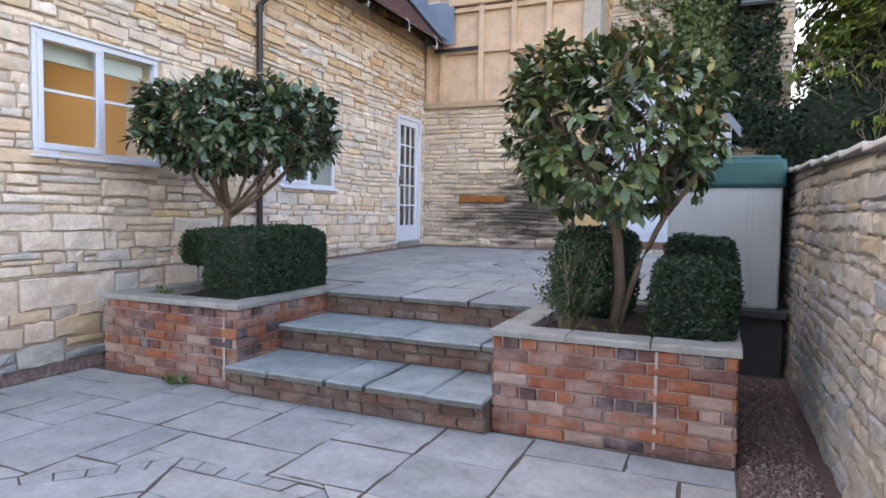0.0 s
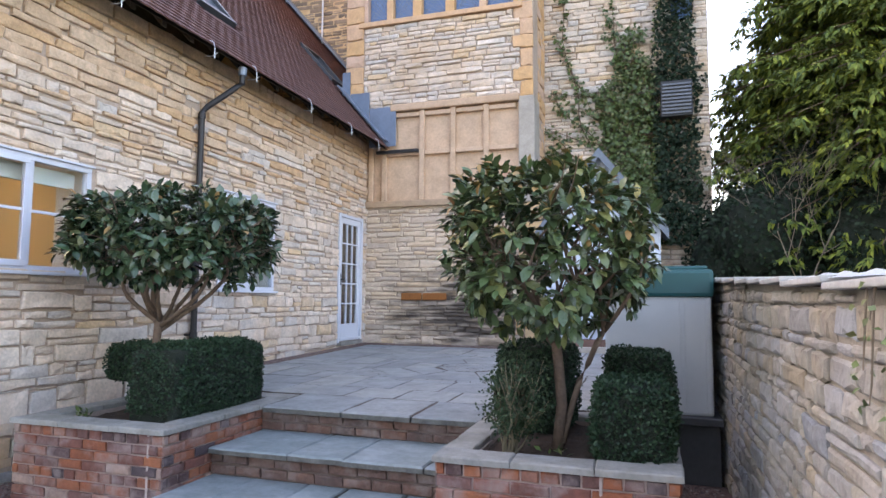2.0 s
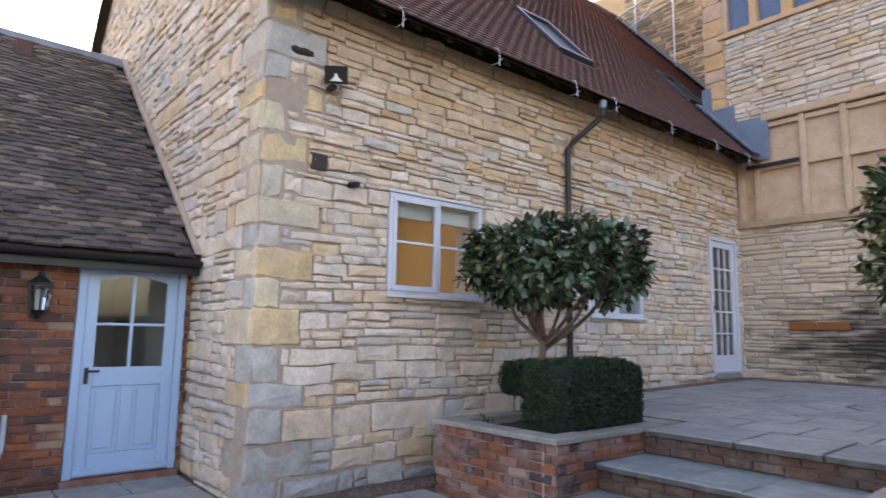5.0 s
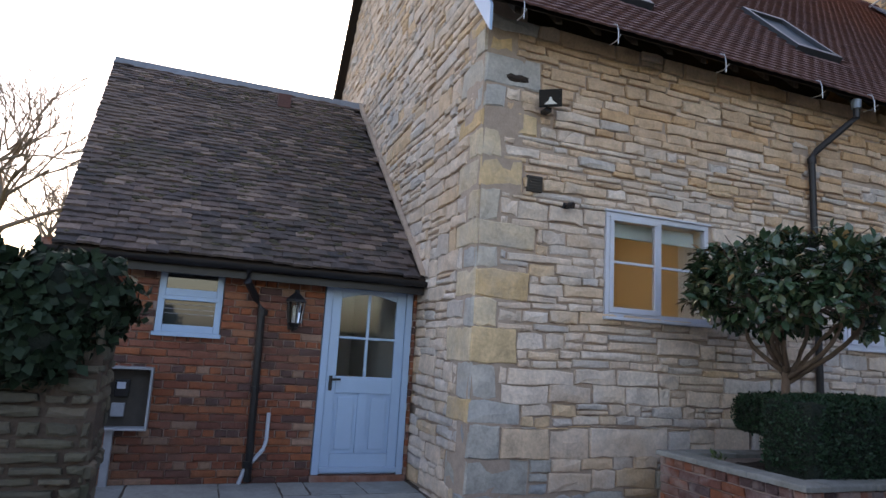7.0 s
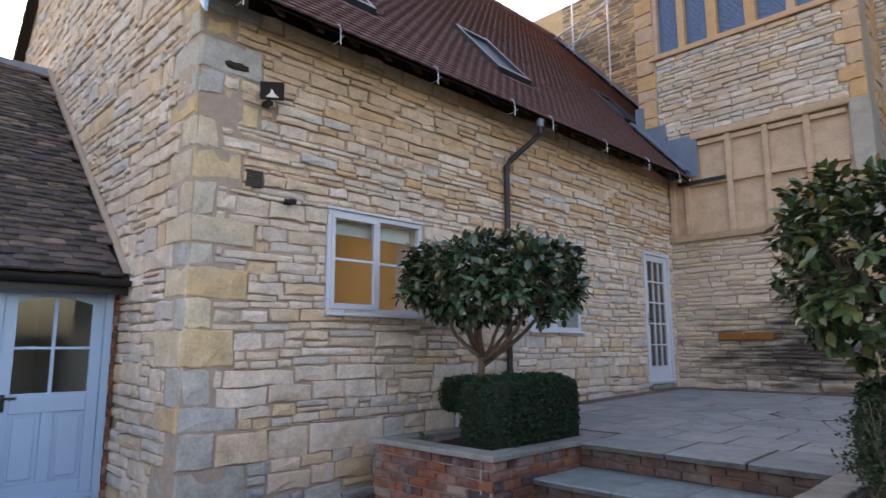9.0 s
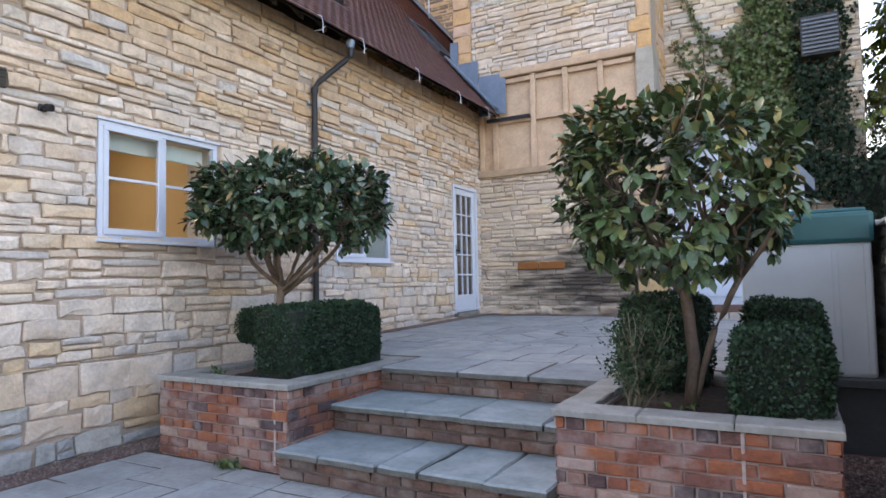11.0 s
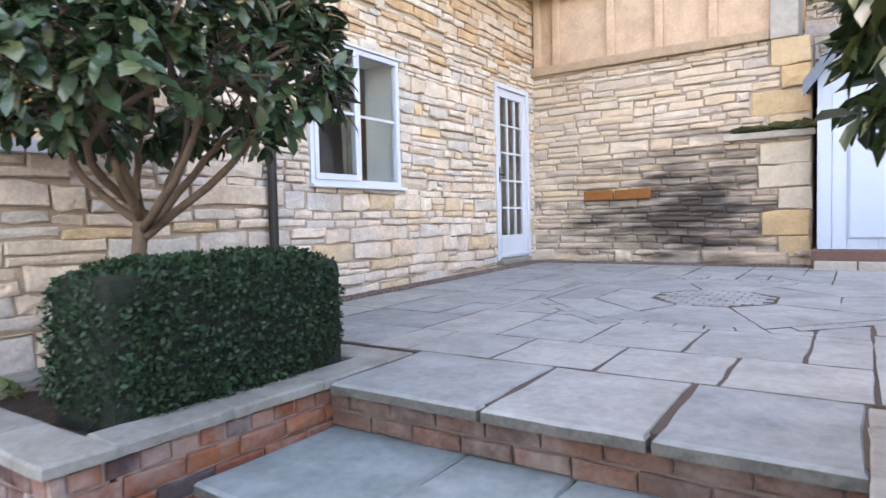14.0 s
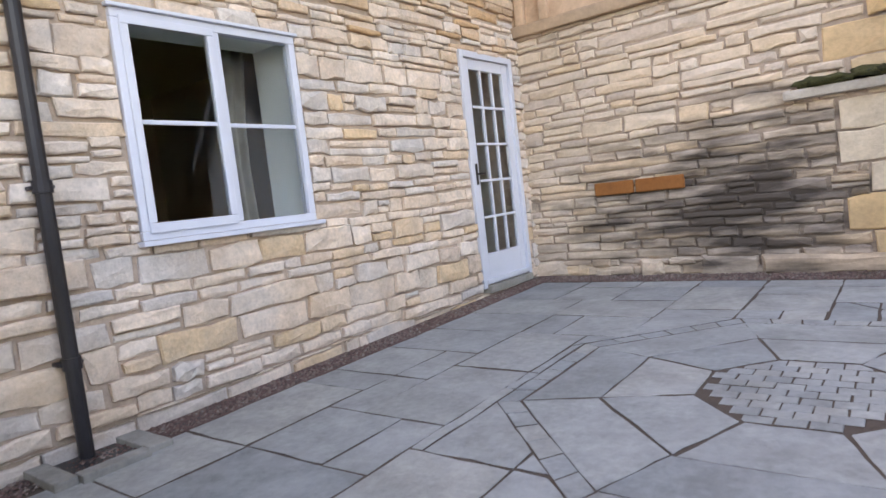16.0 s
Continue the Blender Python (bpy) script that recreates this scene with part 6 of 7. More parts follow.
def low_wall():
    """Stub of stone wall with ivy near the lean-to."""
    side = Side((-3.7, -5.0, -0.1), (0, 1, 0), (1, 0, 0))
    w = part("wall_stub", wall_shell(side, 4.85, 1.5, [], 0.4), JOINT, None)
    tagged(w, "low rubble stone wall overgrown with ivy", "wall", kind="structure")
    rng = random.Random(95)
    st = coursing(4.85, 0, 1.5, rng, (0.05, 0.11), (0.1, 0.28))
    lay_stones("stone", w, side, st, SHADED_MOSSY_RUBBLE, 96, near=lambda u, v: -u, proud=0.035, rough=0.02, wave=0.04, joint=0.02, bevel=0.02, limit=100)
    es = Side((-3.7, -0.15, -0.1), (-1, 0, 0), (0, 1, 0))
    lay_stones("stone", w, es, coursing(0.4, 0, 1.5, rng, (0.05, 0.11), (0.12, 0.3)), SHADED_MOSSY_RUBBLE, 97, near=lambda u, v: v, proud=0.03, rough=0.02, joint=0.02)


# mossy stained rubble, its colour darkened further for the shade around the stub
SHADED_MOSSY_RUBBLE = surface("shaded_mossy_rubble", [(0.10, 0.088, 0.066), (0.13, 0.112, 0.082), (0.08, 0.074, 0.056), (0.15, 0.125, 0.095)], rough=0.95, grain=28, patch=2.0, bump=0.9, stain=0.7, stain_color=(0.05, 0.055, 0.03))
low_wall()


# ---- fixtures on the house wall ----
def fixtures():
    dp = thing("downpipe", "black downpipe with swan neck on the stone wall", "downpipe", (WX + 0.07, 6.52, 0.64), "downpipes")
    bm = bmesh.new()
    tube(bm, [(0.30, 0.34, 3.68), (0.30, 0.34, 3.56), (0.24, 0.30, 3.5), (0.03, 0.05, 3.2), (0.0, 0.0, 3.12), (0.0, 0.0, 0.0)], 0.036, 12)
    for z in (0.45, 1.3, 2.2, 3.05):
        tube(bm, [(0, 0, z), (0, 0, z + 0.06)], 0.045, 12)
    part("pipe", bm, PIPE, dp)
    for z in (0.5, 1.35, 2.25):
        part("bracket", boxed(-0.09, 0.0, -0.055, 0.055, z - 0.03, z - 0.012, bevel=0.004), PIPE, dp)
    bm = tube(bmesh.new(), [(0.30, 0.34, 3.66), (0.30, 0.34, 3.76)], [0.05, 0.056], 12)
    part("outlet", bm, LEAD, dp, "grey outlet collar")
    # drain surround at its foot
    dr = thing("drain_surround", "pale stone kerbs round a black drain", "drain", (WX + 0.12, 6.52, patio_z(6.5)))
    for a in ((-0.1, 0.25, -0.26, -0.16), (-0.1, 0.25, 0.16, 0.28), (0.19, 0.28, -0.155, 0.155)):
        part("kerb", boxed(*a, -0.01, 0.035, bevel=0.008), COPING, dr)
    part("grate", boxed(-0.1, 0.185, -0.155, 0.155, -0.01, 0.006, bevel=0), BLACK_METAL, dr)
    fl = thing("floodlight", "black halogen floodlight on a bracket under the eaves", "floodlight", (WX, 3.1, 3.72))
    m = pose(0.15, 0, 0.02, 0, 22, -35) @ Matrix.Diagonal((0.85, 0.85, 0.85, 1))
    for nm, a, mt, bv in (("housing", (-0.05, 0.03, -0.11, 0.11, -0.08, 0.08), BLACK_METAL, 0.012), ("rim", (0.031, 0.045, -0.125, 0.125, -0.095, 0.095), BLACK_METAL, 0.004), ("lens", (0.046, 0.05, -0.1, 0.1, -0.075, 0.075), BLACK_METAL, 0.0)):
        bm = boxed(*a, bevel=bv)
        bm.transform(m)
        part(nm, bm, mt, fl)
    # pale flat triangle paints the reflector's bright reflection onto the black lens
    bm = prism(bmesh.new(), [(-0.07, -0.065), (0.07, -0.065), (0.02, -0.02), (0.008, 0.015), (-0.008, 0.015), (-0.02, -0.02)], "x", 0.0505, 0.054)
    bm.transform(m)
    part("reflector", bm, REFLECTOR, fl, "silvered reflector's bright reflection, a pale plate on the lens")
    part("bracket", boxed(0.012, 0.12, -0.03, 0.03, -0.1, -0.06, bevel=0.006), BLACK_METAL, fl)
    v = thing("air_vent", "dark square louvred vent in the wall", "vent", (WX, 3.03, 2.935))
    part("frame", boxed(0.0, 0.03, -0.08, 0.08, -0.075, 0.075, bevel=0.005), VENT, v)
    for k in range(5):
        z = -0.055 + k * 0.026
        part("slat", boxed(0.031, 0.04, -0.065, 0.065, z, z + 0.014, bevel=0.003), VENT, v)
    c = thing("security_camera", "small black sensor on the wall", "sensor", (WX, 3.37, 2.77))
    part("base", boxed(0.005, 0.03, -0.03, 0.03, -0.03, 0.03, bevel=0.006), BLACK_METAL, c)
    part("head", tube(bmesh.new(), [(0.03, 0, 0.0), (0.08, 0.0, -0.005), (0.12, 0.02, -0.012)], [0.02, 0.03, 0.03], 10), BLACK_METAL, c)
    hole = thing("putlog_hole", "eroded hole under the eaves, its shade a dark blob on the stonework", "hole", (WX, 2.82, 3.93))
    # the wall is not cut: a dark lump paints the shade inside the hole
    bm = bmesh.new()
    for v in bmesh.ops.create_icosphere(bm, subdivisions=3, radius=1.0)["verts"]:
        k = 0.8 + 0.5 * noise.noise(v.co * 2.2)
        v.co = Vector((v.co.x * 0.03, v.co.y * 0.15 * k, v.co.z * 0.05 * k))
    part("recess", bm, DARK_WOOD, hole)
    # lantern on the brick wall
    ln = thing("wall_lantern", "black coach lantern with glass sides", "lantern", (LEAN_X, 1.15, 1.66))
    ln.scale = (1.3, 1.3, 1.3)
    part("bulb", tube(bmesh.new(), [(0.11, 0, -0.085), (0.11, 0, 0.02), (0.11, 0, 0.05)], [0.016, 0.016, 0.006], 8), WHITE_WALL, ln, "pale candle bulb")
    part("back_plate", boxed(0.0, 0.015, -0.04, 0.04, -0.14, 0.02, bevel=0.006), BLACK_METAL, ln)
    part("arm", tube(bmesh.new(), [(0.015, 0, -0.08), (0.07, 0, -0.14), (0.11, 0, -0.11)], 0.009, 8), BLACK_METAL, ln)
    part("base", tube(bmesh.new(), [(0.11, 0, -0.12), (0.11, 0, -0.09)], [0.03, 0.055], 6), BLACK_METAL, ln)
    part("glass", tube(bmesh.new(), [(0.11, 0, -0.088), (0.11, 0, 0.07)], [0.05, 0.068], 6), GLASS, ln)
    part("cap", tube(bmesh.new(), [(0.11, 0, 0.072), (0.11, 0, 0.09), (0.11, 0, 0.14), (0.11, 0, 0.165)], [0.085, 0.08, 0.025, 0.018], 6), BLACK_METAL, ln)
    for k in range(6):
        a = 2 * math.pi * k / 6
        part("bar", tube(bmesh.new(), [(0.11 + 0.057 * math.cos(a), 0.057 * math.sin(a), -0.088), (0.11 + 0.073 * math.cos(a), 0.073 * math.sin(a), 0.071)], 0.007, 4), BLACK_METAL, ln)
    # open meter box on a stem
    mb = thing("meter_box", "open grey meter box with meter inside", "meter box", (LEAN_X, -0.27, 0.0))
    for a in ((0.002, 0.17, -0.2, -0.18, 0.49, 1.05), (0.002, 0.17, 0.18, 0.2, 0.49, 1.05), (0.002, 0.17, -0.179, 0.179, 1.03, 1.05), (0.002, 0.17, -0.179, 0.179, 0.49, 0.51)):
        part("side", boxed(*a, bevel=0.004), BOXGREY, mb)
    part("back", boxed(0.003, 0.012, -0.178, 0.178, 0.512, 1.028, bevel=0), VENT, mb)
    part("meter", boxed(0.013, 0.09, -0.11, 0.01, 0.78, 0.93, bevel=0.008), BLACK_METAL, mb)
    part("display", boxed(0.091, 0.094, -0.09, -0.02, 0.85, 0.91, bevel=0), WHITE_PAINT, mb)
    part("fuse_box", boxed(0.013, 0.07, -0.12, -0.01, 0.6, 0.72, bevel=0.008), BOXGREY, mb)
    part("cable_duct", boxed(0.02, 0.09, -0.14, -0.07, -0.02, 0.488, bevel=0.01), BOXGREY, mb)
    # extract louvre on the wing wall
    lv = thing("louvre_box", "black metal louvre box on the ivy-covered wall", "louvre", (0.68, 12.6, 4.9))
    part("case", boxed(-0.27, 0.27, -0.3, -0.03, 0.0, 0.66, bevel=0.01), BLACK_METAL, lv)
    for k in range(9):
        part("slat", boxed(-0.25, 0.25, -0.325, -0.302, 0.04 + k * 0.066, 0.075 + k * 0.066, bevel=0.004), LOUVRE, lv)


PIPE = surface("brown_black_pipe", [(0.020, 0.018, 0.021), (0.024, 0.021, 0.025)], rough=0.45, grain=20, bump=0.08, stain=0.3)
REFLECTOR = surface("lamp_reflector", [(0.78, 0.77, 0.74), (0.82, 0.81, 0.78)], rough=0.35, grain=12, patch=9, bump=0.0, stain=0.2)
VENT = surface("brown_vent", [(0.06, 0.05, 0.04), (0.07, 0.06, 0.05)], rough=0.7, grain=20, bump=0.1)
LOUVRE = surface("dark_louvre", [(0.10, 0.11, 0.13), (0.12, 0.13, 0.15)], rough=0.4, grain=20, bump=0.05, metal=0.3)
fixtures()


# ---- plants ----
def leaf_mesh(name, P, D, N, L, W, material, fold=0.12, droop=0.1, broad=False):
    """Many leaves in one mesh: place, axis, normal, length and width of each."""
    n = len(P)
    D = D / np.linalg.norm(D, axis=1, keepdims=True)
    S = np.cross(D, N)
    S /= np.maximum(np.linalg.norm(S, axis=1, keepdims=True), 1e-6)
    U = np.cross(S, D)
    L, W = L[:, None], W[:, None]
    if broad:
        v = np.empty((n, 8, 3))
        v[:, 0] = P
        for k, (a, w) in enumerate(((0.33, 0.40), (0.70, 0.44))):
            m = P + D * L * a - U * L * droop * a * a
            v[:, 1 + 3 * k] = m - S * W * w + U * W * fold
            v[:, 2 + 3 * k] = m
            v[:, 3 + 3 * k] = m + S * W * w + U * W * fold
        v[:, 7] = P + D * L - U * L * droop
        tri = np.array([[0, 2, 1], [0, 3, 2], [1, 2, 4], [2, 5, 4], [2, 3, 5], [3, 6, 5], [4, 5, 7], [5, 6, 7]])
        return tri_mesh(name, v.reshape(-1, 3), ((np.arange(n) * 8)[:, None, None] + tri[None]).reshape(-1, 3), material)
    v = np.empty((n, 6, 3))
    v[:, 0] = P
    v[:, 1] = P + D * L * 0.45 + S * W * 0.5 + U * W * fold
    v[:, 2] = P + D * L * 0.5 - U * L * droop * 0.3
    v[:, 3] = P + D * L * 0.45 - S * W * 0.5 + U * W * fold
    v[:, 4] = P + D * L - U * L * droop
    v[:, 5] = P + D * L * 0.5
    v = v[:, :5]
    base = (np.arange(n) * 5)[:, None]
    f = np.concatenate([base + np.array([[0, 1, 2]]), base + np.array([[1, 4, 2]]), base + np.array([[0, 2, 3]]), base + np.array([[2, 4, 3]])], axis=1).reshape(-1, 3)
    return tri_mesh(name, v.reshape(-1, 3), f, material)


def tri_mesh(name, v, f, material):
    me = bpy.data.meshes.new(name)
    me.vertices.add(len(v))
    me.vertices.foreach_set("co", v.reshape(-1))
    me.loops.add(len(f) * 3)
    me.loops.foreach_set("vertex_index", f.reshape(-1).astype(np.int32))
    me.polygons.add(len(f))
    me.polygons.foreach_set("loop_start", (np.arange(len(f)) * 3).astype(np.int32))
    me.polygons.foreach_set("loop_total", np.full(len(f), 3, np.int32))
    me.update(calc_edges=True)
    me.materials.append(material)
    return me


def unit(r, n):
    v = r.normal(size=(n, 3))
    return v / np.linalg.norm(v, axis=1, keepdims=True)


def limb(bm, rng, a, b, r0, r1, bow=0.12, n=5, sides=7):
    a, b = Vector(a), Vector(b)
    side = Vector((rng.uniform(-1, 1), rng.uniform(-1, 1), rng.uniform(-0.3, 0.6))) * (b - a).length * bow
    pts = [a.lerp(b, k / n) + side * math.sin(math.pi * k / n) + Vector((rng.uniform(-1, 1), rng.uniform(-1, 1), rng.uniform(-1, 1))) * 0.008 for k in range(n + 1)]
    tube(bm, pts, [r0 + (r1 - r0) * k / n for k in range(n + 1)], sides)
    return pts


def standard_tree(label, base, fork_z, centre, radii, count, seed, stems=6, second=None, leaf=(0.075, 0.125), sparse=0.0, spots=0.0, leaf_mat=None, skirt=0.35):
    """A clipped evergreen on a bare stem: trunk, limbs and a crown of large leaves."""
    rng, r = random.Random(seed), np.random.default_rng(seed)
    t = thing("clipped_tree", label, "tree", base, "standard trees")
    L0 = Vector(base)
    c, R = np.array(centre), np.array(radii)
    bm = bmesh.new()
    fork = Vector((base[0] + (centre[0] - base[0]) * 0.3, base[1] + (centre[1] - base[1]) * 0.3, fork_z))
    limb(bm, rng, L0, fork, 0.037, 0.033, 0.05, 6, 10)
    tips = []
    if second:
        pts = limb(bm, rng, L0 + Vector((0.03, 0, 0.03)), second, 0.022, 0.018, 0.16, 6, 8)
        for k in range(4):
            e = Vector(second) + Vector((rng.uniform(-0.25, 0.35), rng.uniform(-0.3, 0.3), rng.uniform(0.25, 0.6)))
            limb(bm, rng, second, e, 0.016, 0.006, 0.2)
            tips.append(e)
    for k in range(stems):
        a = 2 * math.pi * (k + rng.uniform(-0.3, 0.3)) / stems
        q = rng.uniform(0.3, 0.55)
        e = Vector((centre[0] + math.cos(a) * R[0] * q, centre[1] + math.sin(a) * R[1] * q, centre[2] - R[2] * rng.uniform(0.25, 0.6)))
        start = fork - Vector((0, 0, rng.uniform(0.0, 0.16)))
        limb(bm, rng, start, e, 0.021, 0.012, 0.32, 8, 8)
        for j in range(4):
            b = a + rng.uniform(-0.8, 0.8)
            q2 = rng.uniform(0.55, 0.92)
            e2 = Vector((centre[0] + math.cos(b) * R[0] * q2, centre[1] + math.sin(b) * R[1] * q2, centre[2] + R[2] * rng.uniform(-0.45, 0.6)))
            limb(bm, rng, e, e2, 0.012, 0.005, 0.3, 6, 6)
            for m in range(3):
                e3 = e2 + Vector((rng.uniform(-0.2, 0.2), rng.uniform(-0.2, 0.2), rng.uniform(-0.05, 0.22)))
                limb(bm, rng, e2.lerp(e, rng.uniform(0, 0.5)), e3, 0.006, 0.003, 0.15, 3, 5)
                tips.append(e3)
    bm.transform(Matrix.Translation(-L0))
    part("trunk", bm, BARK, t, "brown forking stem and bare limbs", smooth=True)
    # leaves in whorls at twig ends, over a flattened uneven dome
    whorls = count // 7
    d = unit(r, whorls * 3)
    low = d[:, 2] < -0.35
    d = d[~low | (r.random(len(d)) < skirt)][:whorls]
    wob = np.array([1 + 0.16 * noise.noise(Vector(v * 2.3) + Vector((seed, 0, 0))) + 0.10 * noise.noise(Vector(v * 6)) for v in d])
    rad = (0.62 + 0.38 * r.random(len(d)) ** 0.6) * wob
    flat = np.sign(d) * np.abs(d) ** 0.85
    C = c + flat * R * rad[:, None]
    if sparse:
        keep = np.array([noise.noise(Vector(v * 3.0) + Vector((7, seed, 0))) > -0.32 + sparse * 0.0 for v in C])
        C, d = C[keep], d[keep]
    k = 7
    P = np.repeat(C, k, axis=0) + r.normal(size=(len(C) * k, 3)) * 0.02
    out = np.repeat(d, k, axis=0)
    ax = out * 0.7 + unit(r, len(P)) * 0.9 + np.array([0, 0, -0.12])
    nr = out * 0.5 + np.array([0, 0, 1.0]) + unit(r, len(P)) * 0.35
    ln = r.uniform(*leaf, len(P))
    P = P.astype(float)
    lim = max(WX + 0.16, centre[0] - R[0] * 0.88)
    P[:, 0] = np.where(P[:, 0] < lim, lim + (lim - P[:, 0]) * 0.6, P[:, 0])
    part("crown", leaf_mesh("crown", P - np.array(L0), ax, nr, ln, ln * r.uniform(0.48, 0.62, len(P)), leaf_mat or LAUREL, 0.12, 0.22, True), LAUREL, t, "dense crown of large glossy green leaves")
    if spots:
        m = int(len(P) * spots)
        idx = r.choice(len(P), m, replace=False)
        idx = idx[P[idx, 2] > centre[2]]
        part("dead_leaves", leaf_mesh("dead_leaves", P[idx] - np.array(L0) + out[idx] * 0.04, ax[idx], nr[idx], ln[idx] * 0.9, ln[idx] * 0.45, DEAD_LEAF, 0.2, 0.2, True), DEAD_LEAF, t, "yellowed and brown leaves near the top")
    return t


def rounded_box_points(r, n, x0, x1, y0, y1, z0, z1, seed, p=4.5):
    """Points and normals over a clipped, slightly uneven block."""
    c, R = np.array([(x0 + x1) / 2, (y0 + y1) / 2, (z0 + z1) / 2]), np.array([(x1 - x0) / 2, (y1 - y0) / 2, (z1 - z0) / 2])
    areas = np.array([R[1] * R[2], R[0] * R[2], R[0] * R[1]])
    ax = r.choice(3, n, p=areas / areas.sum())
    v = r.uniform(-1, 1, (n, 3))
    v[np.arange(n), ax] = np.sign(r.uniform(-1, 1, n))
    s = (np.abs(v) ** p).sum(axis=1, keepdims=True) ** (1 / p)
    v = v / s
    nr = np.sign(v) * np.abs(v) ** (p - 1) / R
    nr /= np.linalg.norm(nr, axis=1, keepdims=True)
    P = c + v * R
    wob = np.array([0.03 * noise.noise(Vector(q * 4) + Vector((seed, 0, 0))) + 0.02 * noise.noise(Vector(q * 11)) for q in P])
    return P + nr * wob[:, None], nr


def hedge(label, blocks, base, seed, density=5200, leaf=(0.018, 0.032), material=None, group="clipped hedges", core=0.05):
    r = np.random.default_rng(seed)
    t = thing("box_hedge", label, "hedge", base, group)
    L0 = np.array(base)
    bm = bmesh.new()
    Ps, Ns = [], []
    for b in blocks:
        x0, x1, y0, y1, z0, z1 = b
        box(bm, x0 + core, x1 - core, y0 + core, y1 - core, z0, z1 - core, bevel=0.06)
        ar = 2 * ((x1 - x0) * (y1 - y0) / 2 + (x1 - x0) * (z1 - z0) + (y1 - y0) * (z1 - z0))
        P, N = rounded_box_points(r, int(ar * density), *b, seed)
        keep = np.ones(len(P), bool)
        for o in blocks:
            if o is not b:
                keep &= ~((P[:, 0] > o[0] + 0.06) & (P[:, 0] < o[1] - 0.06) & (P[:, 1] > o[2] + 0.06) & (P[:, 1] < o[3] - 0.06) & (P[:, 2] < o[5] - 0.06))
        Ps.append(P[keep])
        Ns.append(N[keep])
    P, N = np.concatenate(Ps), np.concatenate(Ns)
    bm.transform(Matrix.Translation(-Vector(base)))
    part("core", bm, HEDGE_SHADE_CORE, t)
    n = len(P)
    P = P - N * r.uniform(0, 0.04, n)[:, None] - L0
    ln = r.uniform(*leaf, n)
    ax = N * 0.6 + unit(r, n) + np.array([0, 0, 0.35])
    part("foliage", leaf_mesh("foliage", P, ax, N + unit(r, n) * 0.7, ln, ln * 0.6, material or BOXLEAF, 0.1, 0.05), BOXLEAF, t)
    return t


# near-black core colour stands in for the shade between the leaves
HEDGE_SHADE_CORE = surface("hedge_inner_shade", [(0.010, 0.016, 0.010), (0.014, 0.02, 0.012)], rough=1.0, grain=60, bump=0.8, bump_dist=0.03)
LAUREL_PALE = leafy("laurel_leaf_pale", [(0.05, 0.085, 0.035), (0.075, 0.12, 0.045), (0.04, 0.07, 0.038), (0.10, 0.14, 0.055), (0.055, 0.095, 0.05), (0.16, 0.17, 0.06), (0.05, 0.085, 0.04)], rough=0.3)
DEAD_LEAF = surface("dead_leaf", [(0.30, 0.20, 0.07), (0.26, 0.14, 0.05), (0.34, 0.28, 0.10), (0.22, 0.10, 0.05)], rough=0.6, grain=50, bump=0.1, stain=0.0)

standard_tree("clipped evergreen standard with dark glossy leaves in brick planter", (-3.92, 4.85, 0.58), 1.40, (-3.76, 4.85, 2.04), (0.87, 0.76, 0.41), 4600, 101, 10, spots=0.02)
standard_tree("clipped evergreen standard, leafy and twiggy, some brown leaves", (-0.47, 4.75, 0.58), 1.38, (-0.53, 4.78, 1.90), (0.69, 0.68, 0.56), 4700, 103, 8, second=(-0.16, 4.72, 1.35), sparse=1.0, spots=0.11, leaf_mat=LAUREL_PALE, skirt=0.7)
hedge("low clipped dark green box hedge in the house-side planter", [(-3.74, -3.2, 4.30, 5.55, 0.56, 1.2), (-4.56, -3.7, 4.86, 5.4, 0.80, 1.15)], (-3.6, 5.1, 0.56), 111)
hedge("clipped dark green box cube at planter's outer corner", [(-0.22, 0.27, 4.25, 4.85, 0.56, 1.08)], (0.02, 4.55, 0.56), 112)
hedge("clipped dark green box block at the planter's back", [(-0.2, 0.3, 5.2, 5.8, 0.56, 1.2)], (0.05, 5.5, 0.56), 113)
hedge("clipped dark green box block behind the tree stem", [(-1.0, -0.4, 5.1, 5.75, 0.56, 1.24)], (-0.7, 5.4, 0.56), 114)


